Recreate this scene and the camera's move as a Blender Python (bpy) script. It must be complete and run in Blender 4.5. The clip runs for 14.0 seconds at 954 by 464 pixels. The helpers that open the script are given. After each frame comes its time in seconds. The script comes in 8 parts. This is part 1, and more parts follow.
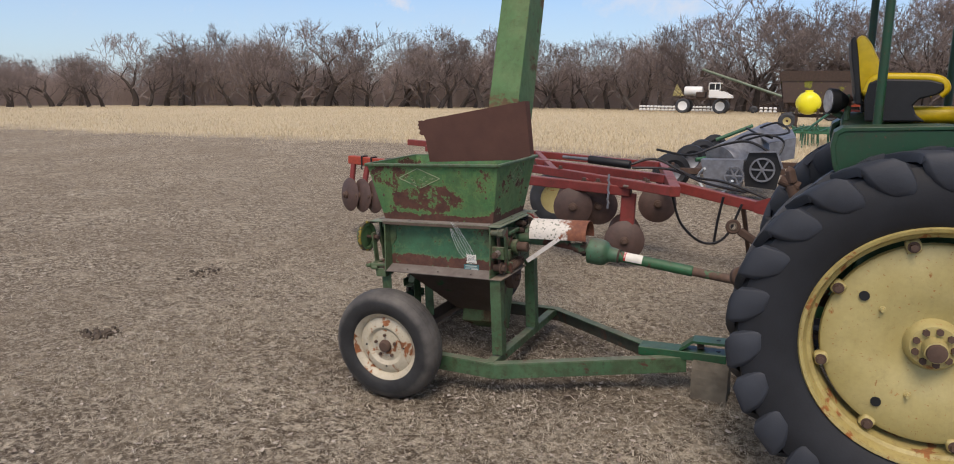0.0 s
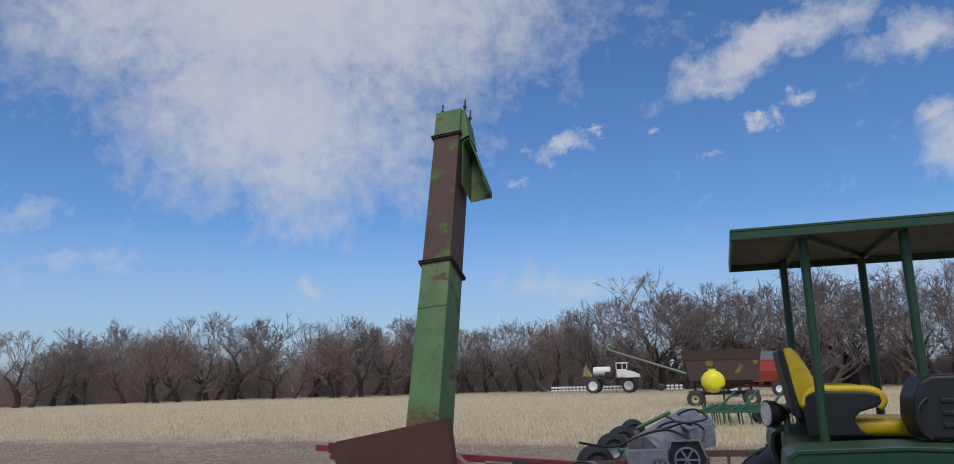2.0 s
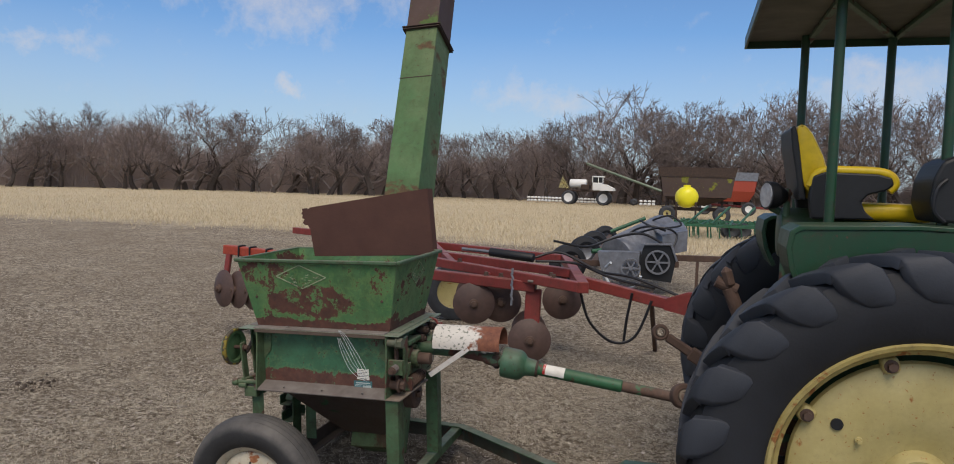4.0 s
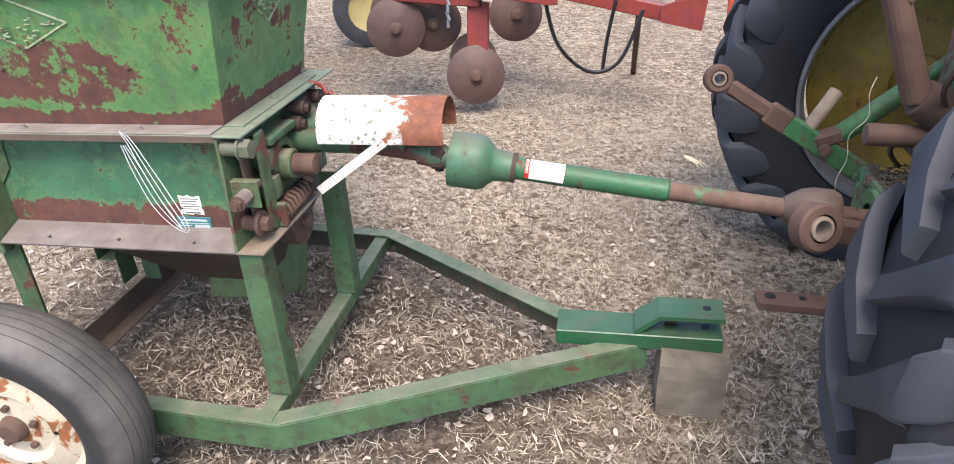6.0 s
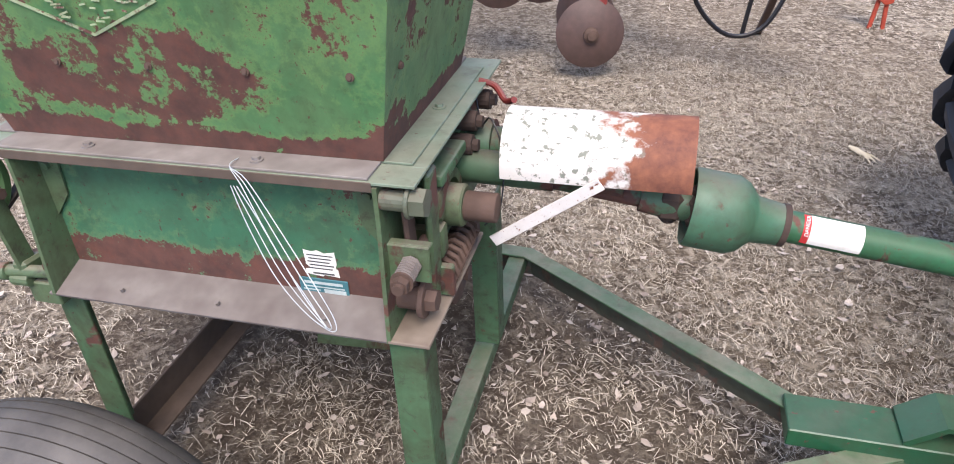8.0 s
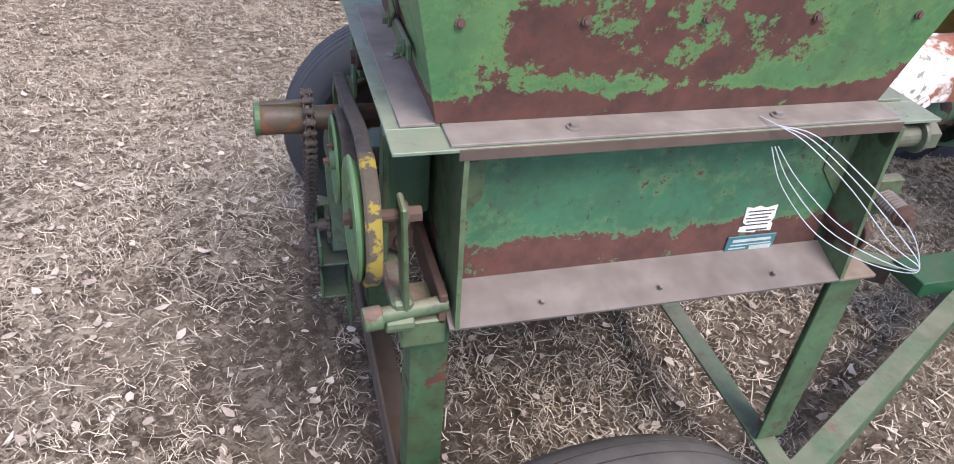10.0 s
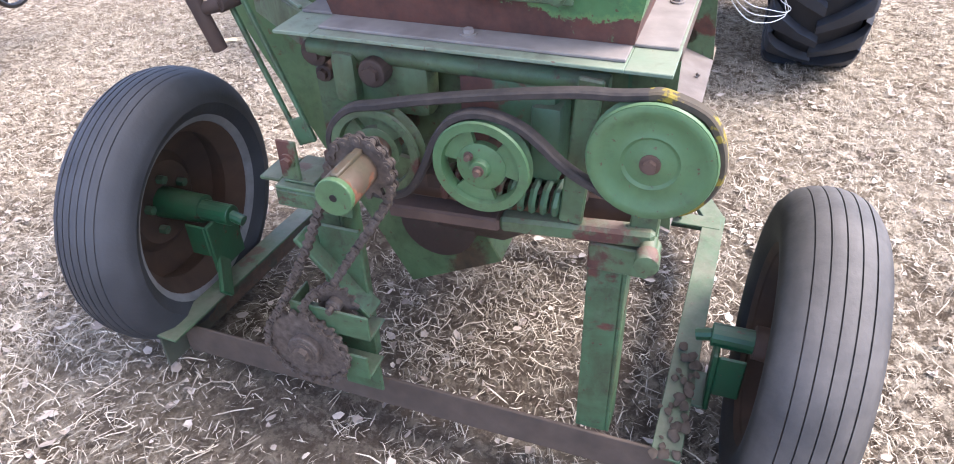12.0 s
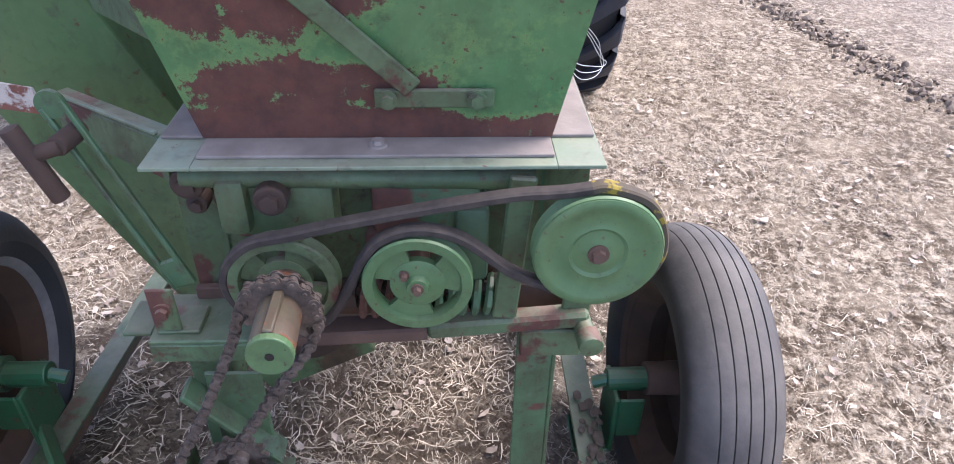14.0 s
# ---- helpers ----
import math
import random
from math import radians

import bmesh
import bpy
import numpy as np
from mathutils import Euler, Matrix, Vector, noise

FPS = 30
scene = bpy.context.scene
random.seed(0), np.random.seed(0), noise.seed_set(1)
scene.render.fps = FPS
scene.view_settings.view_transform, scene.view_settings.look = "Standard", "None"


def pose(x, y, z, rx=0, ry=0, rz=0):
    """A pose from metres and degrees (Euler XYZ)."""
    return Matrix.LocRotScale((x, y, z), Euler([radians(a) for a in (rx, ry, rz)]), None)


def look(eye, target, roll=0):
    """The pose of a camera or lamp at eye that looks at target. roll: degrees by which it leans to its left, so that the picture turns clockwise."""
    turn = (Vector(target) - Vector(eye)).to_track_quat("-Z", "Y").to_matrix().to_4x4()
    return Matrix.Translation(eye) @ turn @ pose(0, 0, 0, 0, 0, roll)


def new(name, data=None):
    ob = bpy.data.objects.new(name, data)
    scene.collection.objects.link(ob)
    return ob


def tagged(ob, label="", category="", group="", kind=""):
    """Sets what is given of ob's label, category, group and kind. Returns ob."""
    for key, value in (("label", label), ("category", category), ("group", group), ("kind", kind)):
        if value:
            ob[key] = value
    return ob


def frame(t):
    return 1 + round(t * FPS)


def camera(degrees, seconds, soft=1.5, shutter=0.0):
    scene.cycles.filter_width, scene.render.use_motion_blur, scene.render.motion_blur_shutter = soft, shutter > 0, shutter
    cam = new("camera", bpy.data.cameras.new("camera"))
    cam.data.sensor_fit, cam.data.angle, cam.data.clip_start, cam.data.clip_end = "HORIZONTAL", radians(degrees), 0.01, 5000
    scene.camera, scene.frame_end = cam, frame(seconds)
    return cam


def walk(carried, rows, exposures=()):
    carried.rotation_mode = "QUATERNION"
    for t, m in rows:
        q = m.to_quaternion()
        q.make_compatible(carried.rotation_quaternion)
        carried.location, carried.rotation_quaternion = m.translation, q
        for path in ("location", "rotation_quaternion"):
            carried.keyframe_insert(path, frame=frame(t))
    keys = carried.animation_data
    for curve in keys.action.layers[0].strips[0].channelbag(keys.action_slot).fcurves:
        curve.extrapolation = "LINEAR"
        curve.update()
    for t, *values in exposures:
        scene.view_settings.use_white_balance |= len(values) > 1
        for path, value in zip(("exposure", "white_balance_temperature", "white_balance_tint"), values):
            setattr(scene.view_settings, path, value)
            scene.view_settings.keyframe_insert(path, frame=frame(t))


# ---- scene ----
cam = camera(66.7, 14.0, soft=1.0)
PATH = [
    (0, (2.12, -3.866, 1.787), (1.282, -2.09, 1.407), 0.5),
    (0.5, (2.103, -3.991, 1.79), (1.276, -2.207, 1.427), 0.5),
    (1, (2.023, -3.875, 1.836), (1.34, -2.0, 1.705), 1.3),
    (1.5, (1.98, -3.682, 1.946), (1.327, -1.813, 2.229), -0.2),
    (2, (1.952, -3.591, 1.98), (1.338, -1.727, 2.367), -1.5),
    (2.5, (1.927, -3.592, 1.971), (1.323, -1.726, 2.361), -1.2),
    (3, (1.925, -3.534, 1.967), (1.323, -1.659, 2.318), -1.8),
    (3.5, (1.902, -3.548, 1.939), (1.304, -1.657, 2.195), -0.9),
    (4, (1.814, -3.278, 1.77), (1.242, -1.366, 1.635), 1.8),
    (4.2, (1.775, -3.135, 1.727), (1.161, -1.248, 1.481), 1.6),
    (6.3, (1.29, -1.357, 1.568), (1.066, 0.383, 0.606), 0.2),
    (6.5, (1.263, -1.255, 1.562), (1.132, 0.473, 0.565), 1.1),
    (7, (1.216, -1.069, 1.57), (1.121, 0.643, 0.54), -0.8),
    (7.5, (1.086, -0.997, 1.548), (0.777, 0.661, 0.474), 0.7),
    (8, (0.8, -0.967, 1.546), (0.375, 0.685, 0.502), 0.3),
    (8.5, (0.543, -0.956, 1.519), (0.368, 0.708, 0.424), 4.5),
    (8.7, (0.4, -0.988, 1.497), (0.218, 0.682, 0.411), 3.9),
    (9, (0.129, -0.936, 1.499), (-0.019, 0.709, 0.372), 1.7),
    (9.2, (-0.024, -0.925, 1.488), (-0.091, 0.701, 0.326), 2.9),
    (11.3, (-1.316, -0.42, 1.362), (0.153, 0.514, 0.377), 2.1),
    (11.5, (-1.348, -0.325, 1.348), (0.174, 0.503, 0.348), 0.9),
    (12, (-1.409, -0.084, 1.338), (0.136, 0.529, 0.226), -2.5),
    (12.5, (-1.54, 0.078, 1.35), (0.11, 0.425, 0.274), -2.7),
    (13, (-1.597, 0.159, 1.366), (0.086, 0.362, 0.306), -2.5),
    (13.5, (-1.565, 0.196, 1.366), (0.114, 0.231, 0.279), 1.3),
    (14, (-1.333, 0.202, 1.409), (0.361, 0.152, 0.348), -0.6),
]
EXPOSURES = [(0.0, 0.36, 7150, 16), (0.6, 0.38, 7150, 16), (1.0, 0.46, 7250, 14), (1.5, 0.03, 6450, 12), (2.2, -0.13, 6250, 12), (3.4, -0.23, 6250, 12), (4.0, 0.06, 6950, 13), (4.2, 0.2, 7000, 14), (6.3, 1.76, 6650, 17), (7.2, 1.70, 6550, 18), (8.0, 1.40, 6450, 19), (9.2, 1.17, 6400, 21), (11.3, 2.12, 6280, 21), (12.5, 2.29, 6280, 21), (13.3, 2.20, 6280, 22), (14.0, 1.96, 6280, 23)]
walk(cam, [(t, look(a, b, r)) for t, a, b, r in PATH], EXPOSURES)
CLOUD = 9.0
EDGE_Y, EDGE_SLOPE = 17.3, -0.02

# ---------------------------------------------------------------- world, sun
world = bpy.data.worlds.new("sky")
scene.world = world
world.use_nodes = True
wt = world.node_tree
wt.nodes.clear()


def N(tree, kind):
    return tree.nodes.new(kind)


def math_node(tree, op, a, b=None, clamp=False):
    n = tree.nodes.new("ShaderNodeMath")
    n.operation, n.use_clamp = op, clamp
    for slot, v in ((0, a), (1, b)):
        if v is None:
            continue
        if isinstance(v, (int, float)):
            n.inputs[slot].default_value = v
        else:
            tree.links.new(v, n.inputs[slot])
    return n.outputs[0]


def mix_col(tree, fac, a, b, blend="MIX"):
    n = tree.nodes.new("ShaderNodeMix")
    n.data_type, n.blend_type = "RGBA", blend
    for slot, v in ((0, fac), (6, a), (7, b)):
        if isinstance(v, (int, float)):
            n.inputs[slot].default_value = v
        elif isinstance(v, tuple):
            n.inputs[slot].default_value = (*v[:3], 1)
        else:
            tree.links.new(v, n.inputs[slot])
    return n.outputs[2]


def ramp(tree, fac, stops):
    n = tree.nodes.new("ShaderNodeValToRGB")
    el = n.color_ramp.elements
    while len(el) < len(stops):
        el.new(0.5)
    for e, (p, c) in zip(el, stops):
        e.position = p
        e.color = (c, c, c, 1) if isinstance(c, (int, float)) else (*c[:3], 1)
    tree.links.new(fac, n.inputs[0])
    return n.outputs[0]


def noise_tex(tree, vec, scale, detail=4.0, rough=0.55, dist=0.0):
    n = tree.nodes.new("ShaderNodeTexNoise")
    n.inputs["Scale"].default_value = scale
    n.inputs["Detail"].default_value = detail
    n.inputs["Roughness"].default_value = rough
    n.inputs["Distortion"].default_value = dist
    if vec is not None:
        tree.links.new(vec, n.inputs["Vector"])
    return n.outputs["Fac"]


SUN_ELEV, SUN_AZ = 54.0, 166.0        # degrees; azimuth clockwise from +y
sky = N(wt, "ShaderNodeTexSky")
sky.sky_type, sky.sun_disc = "NISHITA", False
sky.sun_elevation, sky.sun_rotation = radians(SUN_ELEV), radians(SUN_AZ)
sky.altitude, sky.air_density, sky.dust_density, sky.ozone_density = 500, 1.0, 1.0, 1.6
coord = N(wt, "ShaderNodeTexCoord")
sep = N(wt, "ShaderNodeSeparateXYZ")
wt.links.new(coord.outputs["Generated"], sep.inputs[0])
# fill clouds lie on a high flat layer: project the direction on to it
up = math_node(wt, "MAXIMUM", sep.outputs[2], 0.04)
flat = N(wt, "ShaderNodeCombineXYZ")
wt.links.new(math_node(wt, "DIVIDE", sep.outputs[0], up), flat.inputs[0])
wt.links.new(math_node(wt, "DIVIDE", sep.outputs[1], up), flat.inputs[1])


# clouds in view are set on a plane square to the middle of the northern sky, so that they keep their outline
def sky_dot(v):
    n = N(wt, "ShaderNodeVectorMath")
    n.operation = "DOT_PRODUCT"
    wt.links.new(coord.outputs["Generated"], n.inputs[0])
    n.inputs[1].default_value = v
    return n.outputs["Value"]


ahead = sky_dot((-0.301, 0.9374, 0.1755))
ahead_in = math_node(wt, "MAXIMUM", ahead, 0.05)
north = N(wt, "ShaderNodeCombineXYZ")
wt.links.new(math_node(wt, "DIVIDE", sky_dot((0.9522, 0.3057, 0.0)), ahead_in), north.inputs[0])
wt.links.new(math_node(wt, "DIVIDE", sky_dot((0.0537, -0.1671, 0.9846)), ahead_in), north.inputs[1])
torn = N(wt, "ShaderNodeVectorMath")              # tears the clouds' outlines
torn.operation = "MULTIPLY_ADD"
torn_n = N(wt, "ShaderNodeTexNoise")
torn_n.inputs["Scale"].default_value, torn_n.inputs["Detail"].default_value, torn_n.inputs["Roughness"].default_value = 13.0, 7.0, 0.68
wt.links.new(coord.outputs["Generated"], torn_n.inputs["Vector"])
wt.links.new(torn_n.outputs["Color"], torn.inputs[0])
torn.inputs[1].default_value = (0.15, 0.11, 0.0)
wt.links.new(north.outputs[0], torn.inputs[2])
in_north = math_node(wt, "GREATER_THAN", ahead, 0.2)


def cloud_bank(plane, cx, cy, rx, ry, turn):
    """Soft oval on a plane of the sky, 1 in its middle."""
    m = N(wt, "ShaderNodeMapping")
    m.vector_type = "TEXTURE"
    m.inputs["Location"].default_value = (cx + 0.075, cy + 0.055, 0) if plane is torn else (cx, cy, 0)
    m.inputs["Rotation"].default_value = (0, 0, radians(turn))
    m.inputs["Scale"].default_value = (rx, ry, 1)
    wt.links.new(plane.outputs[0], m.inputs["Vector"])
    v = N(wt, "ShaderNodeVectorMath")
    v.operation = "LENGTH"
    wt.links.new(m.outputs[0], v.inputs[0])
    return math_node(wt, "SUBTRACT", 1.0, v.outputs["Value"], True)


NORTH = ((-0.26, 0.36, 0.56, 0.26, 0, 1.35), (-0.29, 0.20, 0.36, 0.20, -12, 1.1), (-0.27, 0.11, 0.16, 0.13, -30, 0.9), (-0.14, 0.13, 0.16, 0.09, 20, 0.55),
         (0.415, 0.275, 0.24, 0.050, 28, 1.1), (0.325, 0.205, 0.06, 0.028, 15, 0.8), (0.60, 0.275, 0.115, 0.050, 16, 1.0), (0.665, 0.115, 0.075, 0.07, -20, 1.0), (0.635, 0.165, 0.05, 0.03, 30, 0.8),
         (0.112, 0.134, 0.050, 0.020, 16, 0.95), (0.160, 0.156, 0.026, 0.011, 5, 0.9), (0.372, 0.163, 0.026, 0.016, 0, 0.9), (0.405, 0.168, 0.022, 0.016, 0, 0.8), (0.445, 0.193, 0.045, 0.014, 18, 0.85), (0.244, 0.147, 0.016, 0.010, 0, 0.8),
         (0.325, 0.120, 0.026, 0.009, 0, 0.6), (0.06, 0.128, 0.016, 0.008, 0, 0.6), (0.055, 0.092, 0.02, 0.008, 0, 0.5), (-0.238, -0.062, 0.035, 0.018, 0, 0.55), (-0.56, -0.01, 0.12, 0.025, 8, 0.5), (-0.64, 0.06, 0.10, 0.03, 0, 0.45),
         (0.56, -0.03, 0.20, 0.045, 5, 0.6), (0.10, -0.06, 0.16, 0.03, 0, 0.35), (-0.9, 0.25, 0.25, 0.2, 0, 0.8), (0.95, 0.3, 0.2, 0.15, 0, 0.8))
# unseen cloud banks overhead and behind the view, added for soft fill light
FILL_BANKS = ((0.3, 0.6, 1.0, 0.8, 0, 0.6), (0.0, -1.2, 4.0, 2.3, 0, 1.9))
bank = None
for plane, rows in ((torn, NORTH), (flat, FILL_BANKS)):
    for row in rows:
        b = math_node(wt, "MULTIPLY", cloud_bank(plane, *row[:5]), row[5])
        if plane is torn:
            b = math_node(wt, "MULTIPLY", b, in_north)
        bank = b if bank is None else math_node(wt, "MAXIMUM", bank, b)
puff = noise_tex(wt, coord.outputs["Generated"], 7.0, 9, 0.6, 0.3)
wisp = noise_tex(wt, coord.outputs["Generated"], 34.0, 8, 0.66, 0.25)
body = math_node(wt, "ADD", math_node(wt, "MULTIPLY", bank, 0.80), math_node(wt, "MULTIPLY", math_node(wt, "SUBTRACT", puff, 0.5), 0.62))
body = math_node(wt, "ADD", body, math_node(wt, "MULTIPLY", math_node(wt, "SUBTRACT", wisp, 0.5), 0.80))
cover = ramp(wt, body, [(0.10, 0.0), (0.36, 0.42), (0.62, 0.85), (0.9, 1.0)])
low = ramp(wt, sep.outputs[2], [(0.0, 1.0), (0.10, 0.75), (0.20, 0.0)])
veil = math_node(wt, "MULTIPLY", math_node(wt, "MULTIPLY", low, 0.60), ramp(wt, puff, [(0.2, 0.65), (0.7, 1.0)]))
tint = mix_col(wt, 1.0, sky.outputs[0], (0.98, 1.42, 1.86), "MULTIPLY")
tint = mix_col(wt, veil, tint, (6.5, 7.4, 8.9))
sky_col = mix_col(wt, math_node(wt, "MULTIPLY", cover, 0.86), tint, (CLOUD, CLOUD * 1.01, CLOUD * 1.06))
bg = N(wt, "ShaderNodeBackground")
bg.inputs["Strength"].default_value = 0.069
wt.links.new(sky_col, bg.inputs["Color"])
wout = N(wt, "ShaderNodeOutputWorld")
wt.links.new(bg.outputs[0], wout.inputs[0])

sun_data = bpy.data.lights.new("sun", "SUN")
sun_data.energy, sun_data.angle, sun_data.color = 2.0, radians(30), (1.0, 0.93, 0.84)
sun = new("sun", sun_data)
sd = Vector((math.sin(radians(SUN_AZ)) * math.cos(radians(SUN_ELEV)), math.cos(radians(SUN_AZ)) * math.cos(radians(SUN_ELEV)),
             math.sin(radians(SUN_ELEV))))
sun.matrix_world = look(sd * 60, (0, 0, 0))

# ---------------------------------------------------------------- materials


def shader(name):
    m = bpy.data.materials.new(name)
    m.use_nodes = True
    t = m.node_tree
    b = t.nodes["Principled BSDF"]
    return m, t, b


def obj_coord(t, scale=None):
    c = t.nodes.new("ShaderNodeTexCoord")
    return c.outputs["Object"]


def world_coord(t):
    return t.nodes.new("ShaderNodeNewGeometry").outputs["Position"]


def bump(t, b, height, strength, dist=0.004):
    n = t.nodes.new("ShaderNodeBump")
    n.inputs["Strength"].default_value = strength
    n.inputs["Distance"].default_value = dist
    t.links.new(height, n.inputs["Height"])
    t.links.new(n.outputs[0], b.inputs["Normal"])


def paint(name, col, col2, rust=0.5, rough=0.5, rust_col=(0.072, 0.034, 0.027), scale=5.0, dust=0.25, dust_col=(0.30, 0.25, 0.20), bump_s=0.35, band=None, patches=(), grime=0.55):
    """Old sprayed paint: fades between two shades, flakes to rust in blotches, dust lies on faces that look up."""
    m, t, b = shader(name)
    P = world_coord(t)
    base = mix_col(t, ramp(t, noise_tex(t, P, scale * 0.6, 5), [(0.35, 0.0), (0.68, 1.0)]), col, col2)
    base = mix_col(t, math_node(t, "MULTIPLY", noise_tex(t, P, 60, 3), 0.5), base, tuple(c * 0.72 for c in col))
    # handled, greasy and weathered: dark smears and runs down the sheet
    run = t.nodes.new("ShaderNodeMapping")
    run.inputs["Scale"].default_value = (26, 26, 2.2)
    t.links.new(P, run.inputs["Vector"])
    streak = ramp(t, noise_tex(t, run.outputs[0], 1.0, 5, 0.6), [(0.48, 0.0), (0.72, 1.0)])
    smear = ramp(t, noise_tex(t, P, scale * 0.9 + 2.0, 7, 0.68, 0.5), [(0.42, 0.0), (0.72, 1.0)])
    dirt = math_node(t, "ADD", math_node(t, "MULTIPLY", smear, grime), math_node(t, "MULTIPLY", streak, grime * 0.35), True)
    base = mix_col(t, dirt, base, (col[0] * 0.40 + 0.026, col[1] * 0.34 + 0.018, col[2] * 0.30 + 0.010))
    spot = ramp(t, noise_tex(t, P, 26, 8, 0.72, 0.4), [(0.54, 0.0), (0.70, 1.0)])
    base = mix_col(t, math_node(t, "MULTIPLY", spot, grime * 0.9), base, (0.036, 0.028, 0.021))
    pale = ramp(t, noise_tex(t, P, 17, 7, 0.7), [(0.58, 0.0), (0.76, 0.4)])
    base = mix_col(t, math_node(t, "MULTIPLY", pale, grime), base, (col[0] * 1.5 + 0.06, col[1] * 1.2 + 0.06, col[2] * 1.3 + 0.05))
    blot = noise_tex(t, P, scale, 8, 0.62, 0.35)
    if band:
        # the sheet rusts from its lower edge: level of the edge and height of the band
        sz = t.nodes.new("ShaderNodeSeparateXYZ")
        t.links.new(obj_coord(t), sz.inputs[0])
        up_f = math_node(t, "DIVIDE", math_node(t, "SUBTRACT", band[0] + band[1], sz.outputs[2]), band[1], True)
        blot = math_node(t, "ADD", blot, math_node(t, "MULTIPLY", ramp(t, up_f, [(0.0, 0.0), (0.45, 1.0)]), 0.34))
    for c, size, w in patches:
        # a worn-through patch at a place of its own
        mp = t.nodes.new("ShaderNodeMapping")
        mp.vector_type = "TEXTURE"
        mp.inputs["Location"].default_value = c
        mp.inputs["Scale"].default_value = size
        t.links.new(obj_coord(t), mp.inputs["Vector"])
        ln = t.nodes.new("ShaderNodeVectorMath")
        ln.operation = "LENGTH"
        t.links.new(mp.outputs[0], ln.inputs[0])
        blot = math_node(t, "ADD", blot, math_node(t, "MULTIPLY", ramp(t, math_node(t, "SUBTRACT", 1.0, ln.outputs["Value"], True), [(0.0, 0.0), (0.35, 1.0)]), w))
    if band or patches:
        gritty = math_node(t, "SUBTRACT", noise_tex(t, P, 48, 7, 0.75), 0.5)
        blot = math_node(t, "ADD", blot, math_node(t, "MULTIPLY", gritty, 0.72))
    if band or patches:
        # paint bleached along the edge of each rust patch
        halo = ramp(t, blot, [(rust - 0.13, 0.0), (rust - 0.02, 0.55)])
        base = mix_col(t, halo, base, (col[0] * 1.5 + 0.055, col[1] * 1.15 + 0.045, col[2] * 1.0 + 0.015))
    mask = ramp(t, blot, [(rust, 0.0), (rust + 0.045, 1.0)])
    chip = ramp(t, noise_tex(t, P, scale * 9, 4, 0.6), [(0.655, 0.0), (0.69, 1.0)])
    mask = math_node(t, "MAXIMUM", mask, math_node(t, "MULTIPLY", chip, 0.8))
    rcol = mix_col(t, noise_tex(t, P, 45, 6), rust_col, (rust_col[0] * 2.1, rust_col[1] * 1.8, rust_col[2] * 1.6))
    rcol = mix_col(t, ramp(t, noise_tex(t, P, 13, 7, 0.7), [(0.38, 0.0), (0.66, 0.75)]), rcol, tuple(v * 0.62 for v in rust_col))
    rcol = mix_col(t, ramp(t, noise_tex(t, P, 31, 8, 0.75), [(0.50, 0.0), (0.70, 0.6)]), rcol, (rust_col[0] * 1.9, rust_col[1] * 1.25, rust_col[2] * 0.95))
    col_out = mix_col(t, mask, base, rcol)
    if dust:
        g = t.nodes.new("ShaderNodeNewGeometry")
        s = t.nodes.new("ShaderNodeSeparateXYZ")
        t.links.new(g.outputs["Normal"], s.inputs[0])
        f = ramp(t, s.outputs[2], [(0.55, 0.0), (0.95, 1.0)])
        f = math_node(t, "MULTIPLY", f, ramp(t, noise_tex(t, P, 9, 6, 0.65), [(0.32, 0.15), (0.7, 1.0)]))
        col_out = mix_col(t, math_node(t, "MULTIPLY", f, dust), col_out, dust_col)
    t.links.new(col_out, b.inputs["Base Color"])
    t.links.new(math_node(t, "ADD", math_node(t, "ADD", math_node(t, "MULTIPLY", mask, 0.3), rough), math_node(t, "MULTIPLY", dirt, 0.2)), b.inputs["Roughness"])
    hgt = math_node(t, "SUBTRACT", math_node(t, "MULTIPLY", noise_tex(t, P, 120, 3), 0.35), math_node(t, "MULTIPLY", mask, 0.6))
    bump(t, b, hgt, bump_s, 0.0025)
    return m


def rusty(name, c1, c2, rough=0.82, scale=14.0, spots=None, spot_col=(0.7, 0.68, 0.62), spot_at=0.6):
    m, t, b = shader(name)
    P = world_coord(t)
    c = mix_col(t, ramp(t, noise_tex(t, P, scale, 8, 0.65), [(0.3, 0.0), (0.7, 1.0)]), c1, c2)
    c = mix_col(t, math_node(t, "MULTIPLY", noise_tex(t, P, scale * 8, 3), 0.55), c, tuple(v * 0.55 for v in c1))
    if spots:
        c = mix_col(t, ramp(t, noise_tex(t, P, spots, 6, 0.6), [(spot_at, 0.0), (spot_at + 0.03, 1.0)]), c, spot_col)
    t.links.new(c, b.inputs["Base Color"])
    b.inputs["Roughness"].default_value = rough
    bump(t, b, noise_tex(t, P, 90, 5), 0.4, 0.002)
    return m


def plain(name, col, rough=0.5, metal=0.0, var=0.25, scale=30.0, bump_s=0.15):
    m, t, b = shader(name)
    P = world_coord(t)
    c = mix_col(t, ramp(t, noise_tex(t, P, scale, 6), [(0.3, 0.0), (0.75, 1.0)]), tuple(v * (1 - var) for v in col), tuple(min(1, v * (1 + var)) for v in col))
    t.links.new(c, b.inputs["Base Color"])
    b.inputs["Roughness"].default_value = rough
    b.inputs["Metallic"].default_value = metal
    bump(t, b, noise_tex(t, P, scale * 4, 4), bump_s, 0.002)
    return m


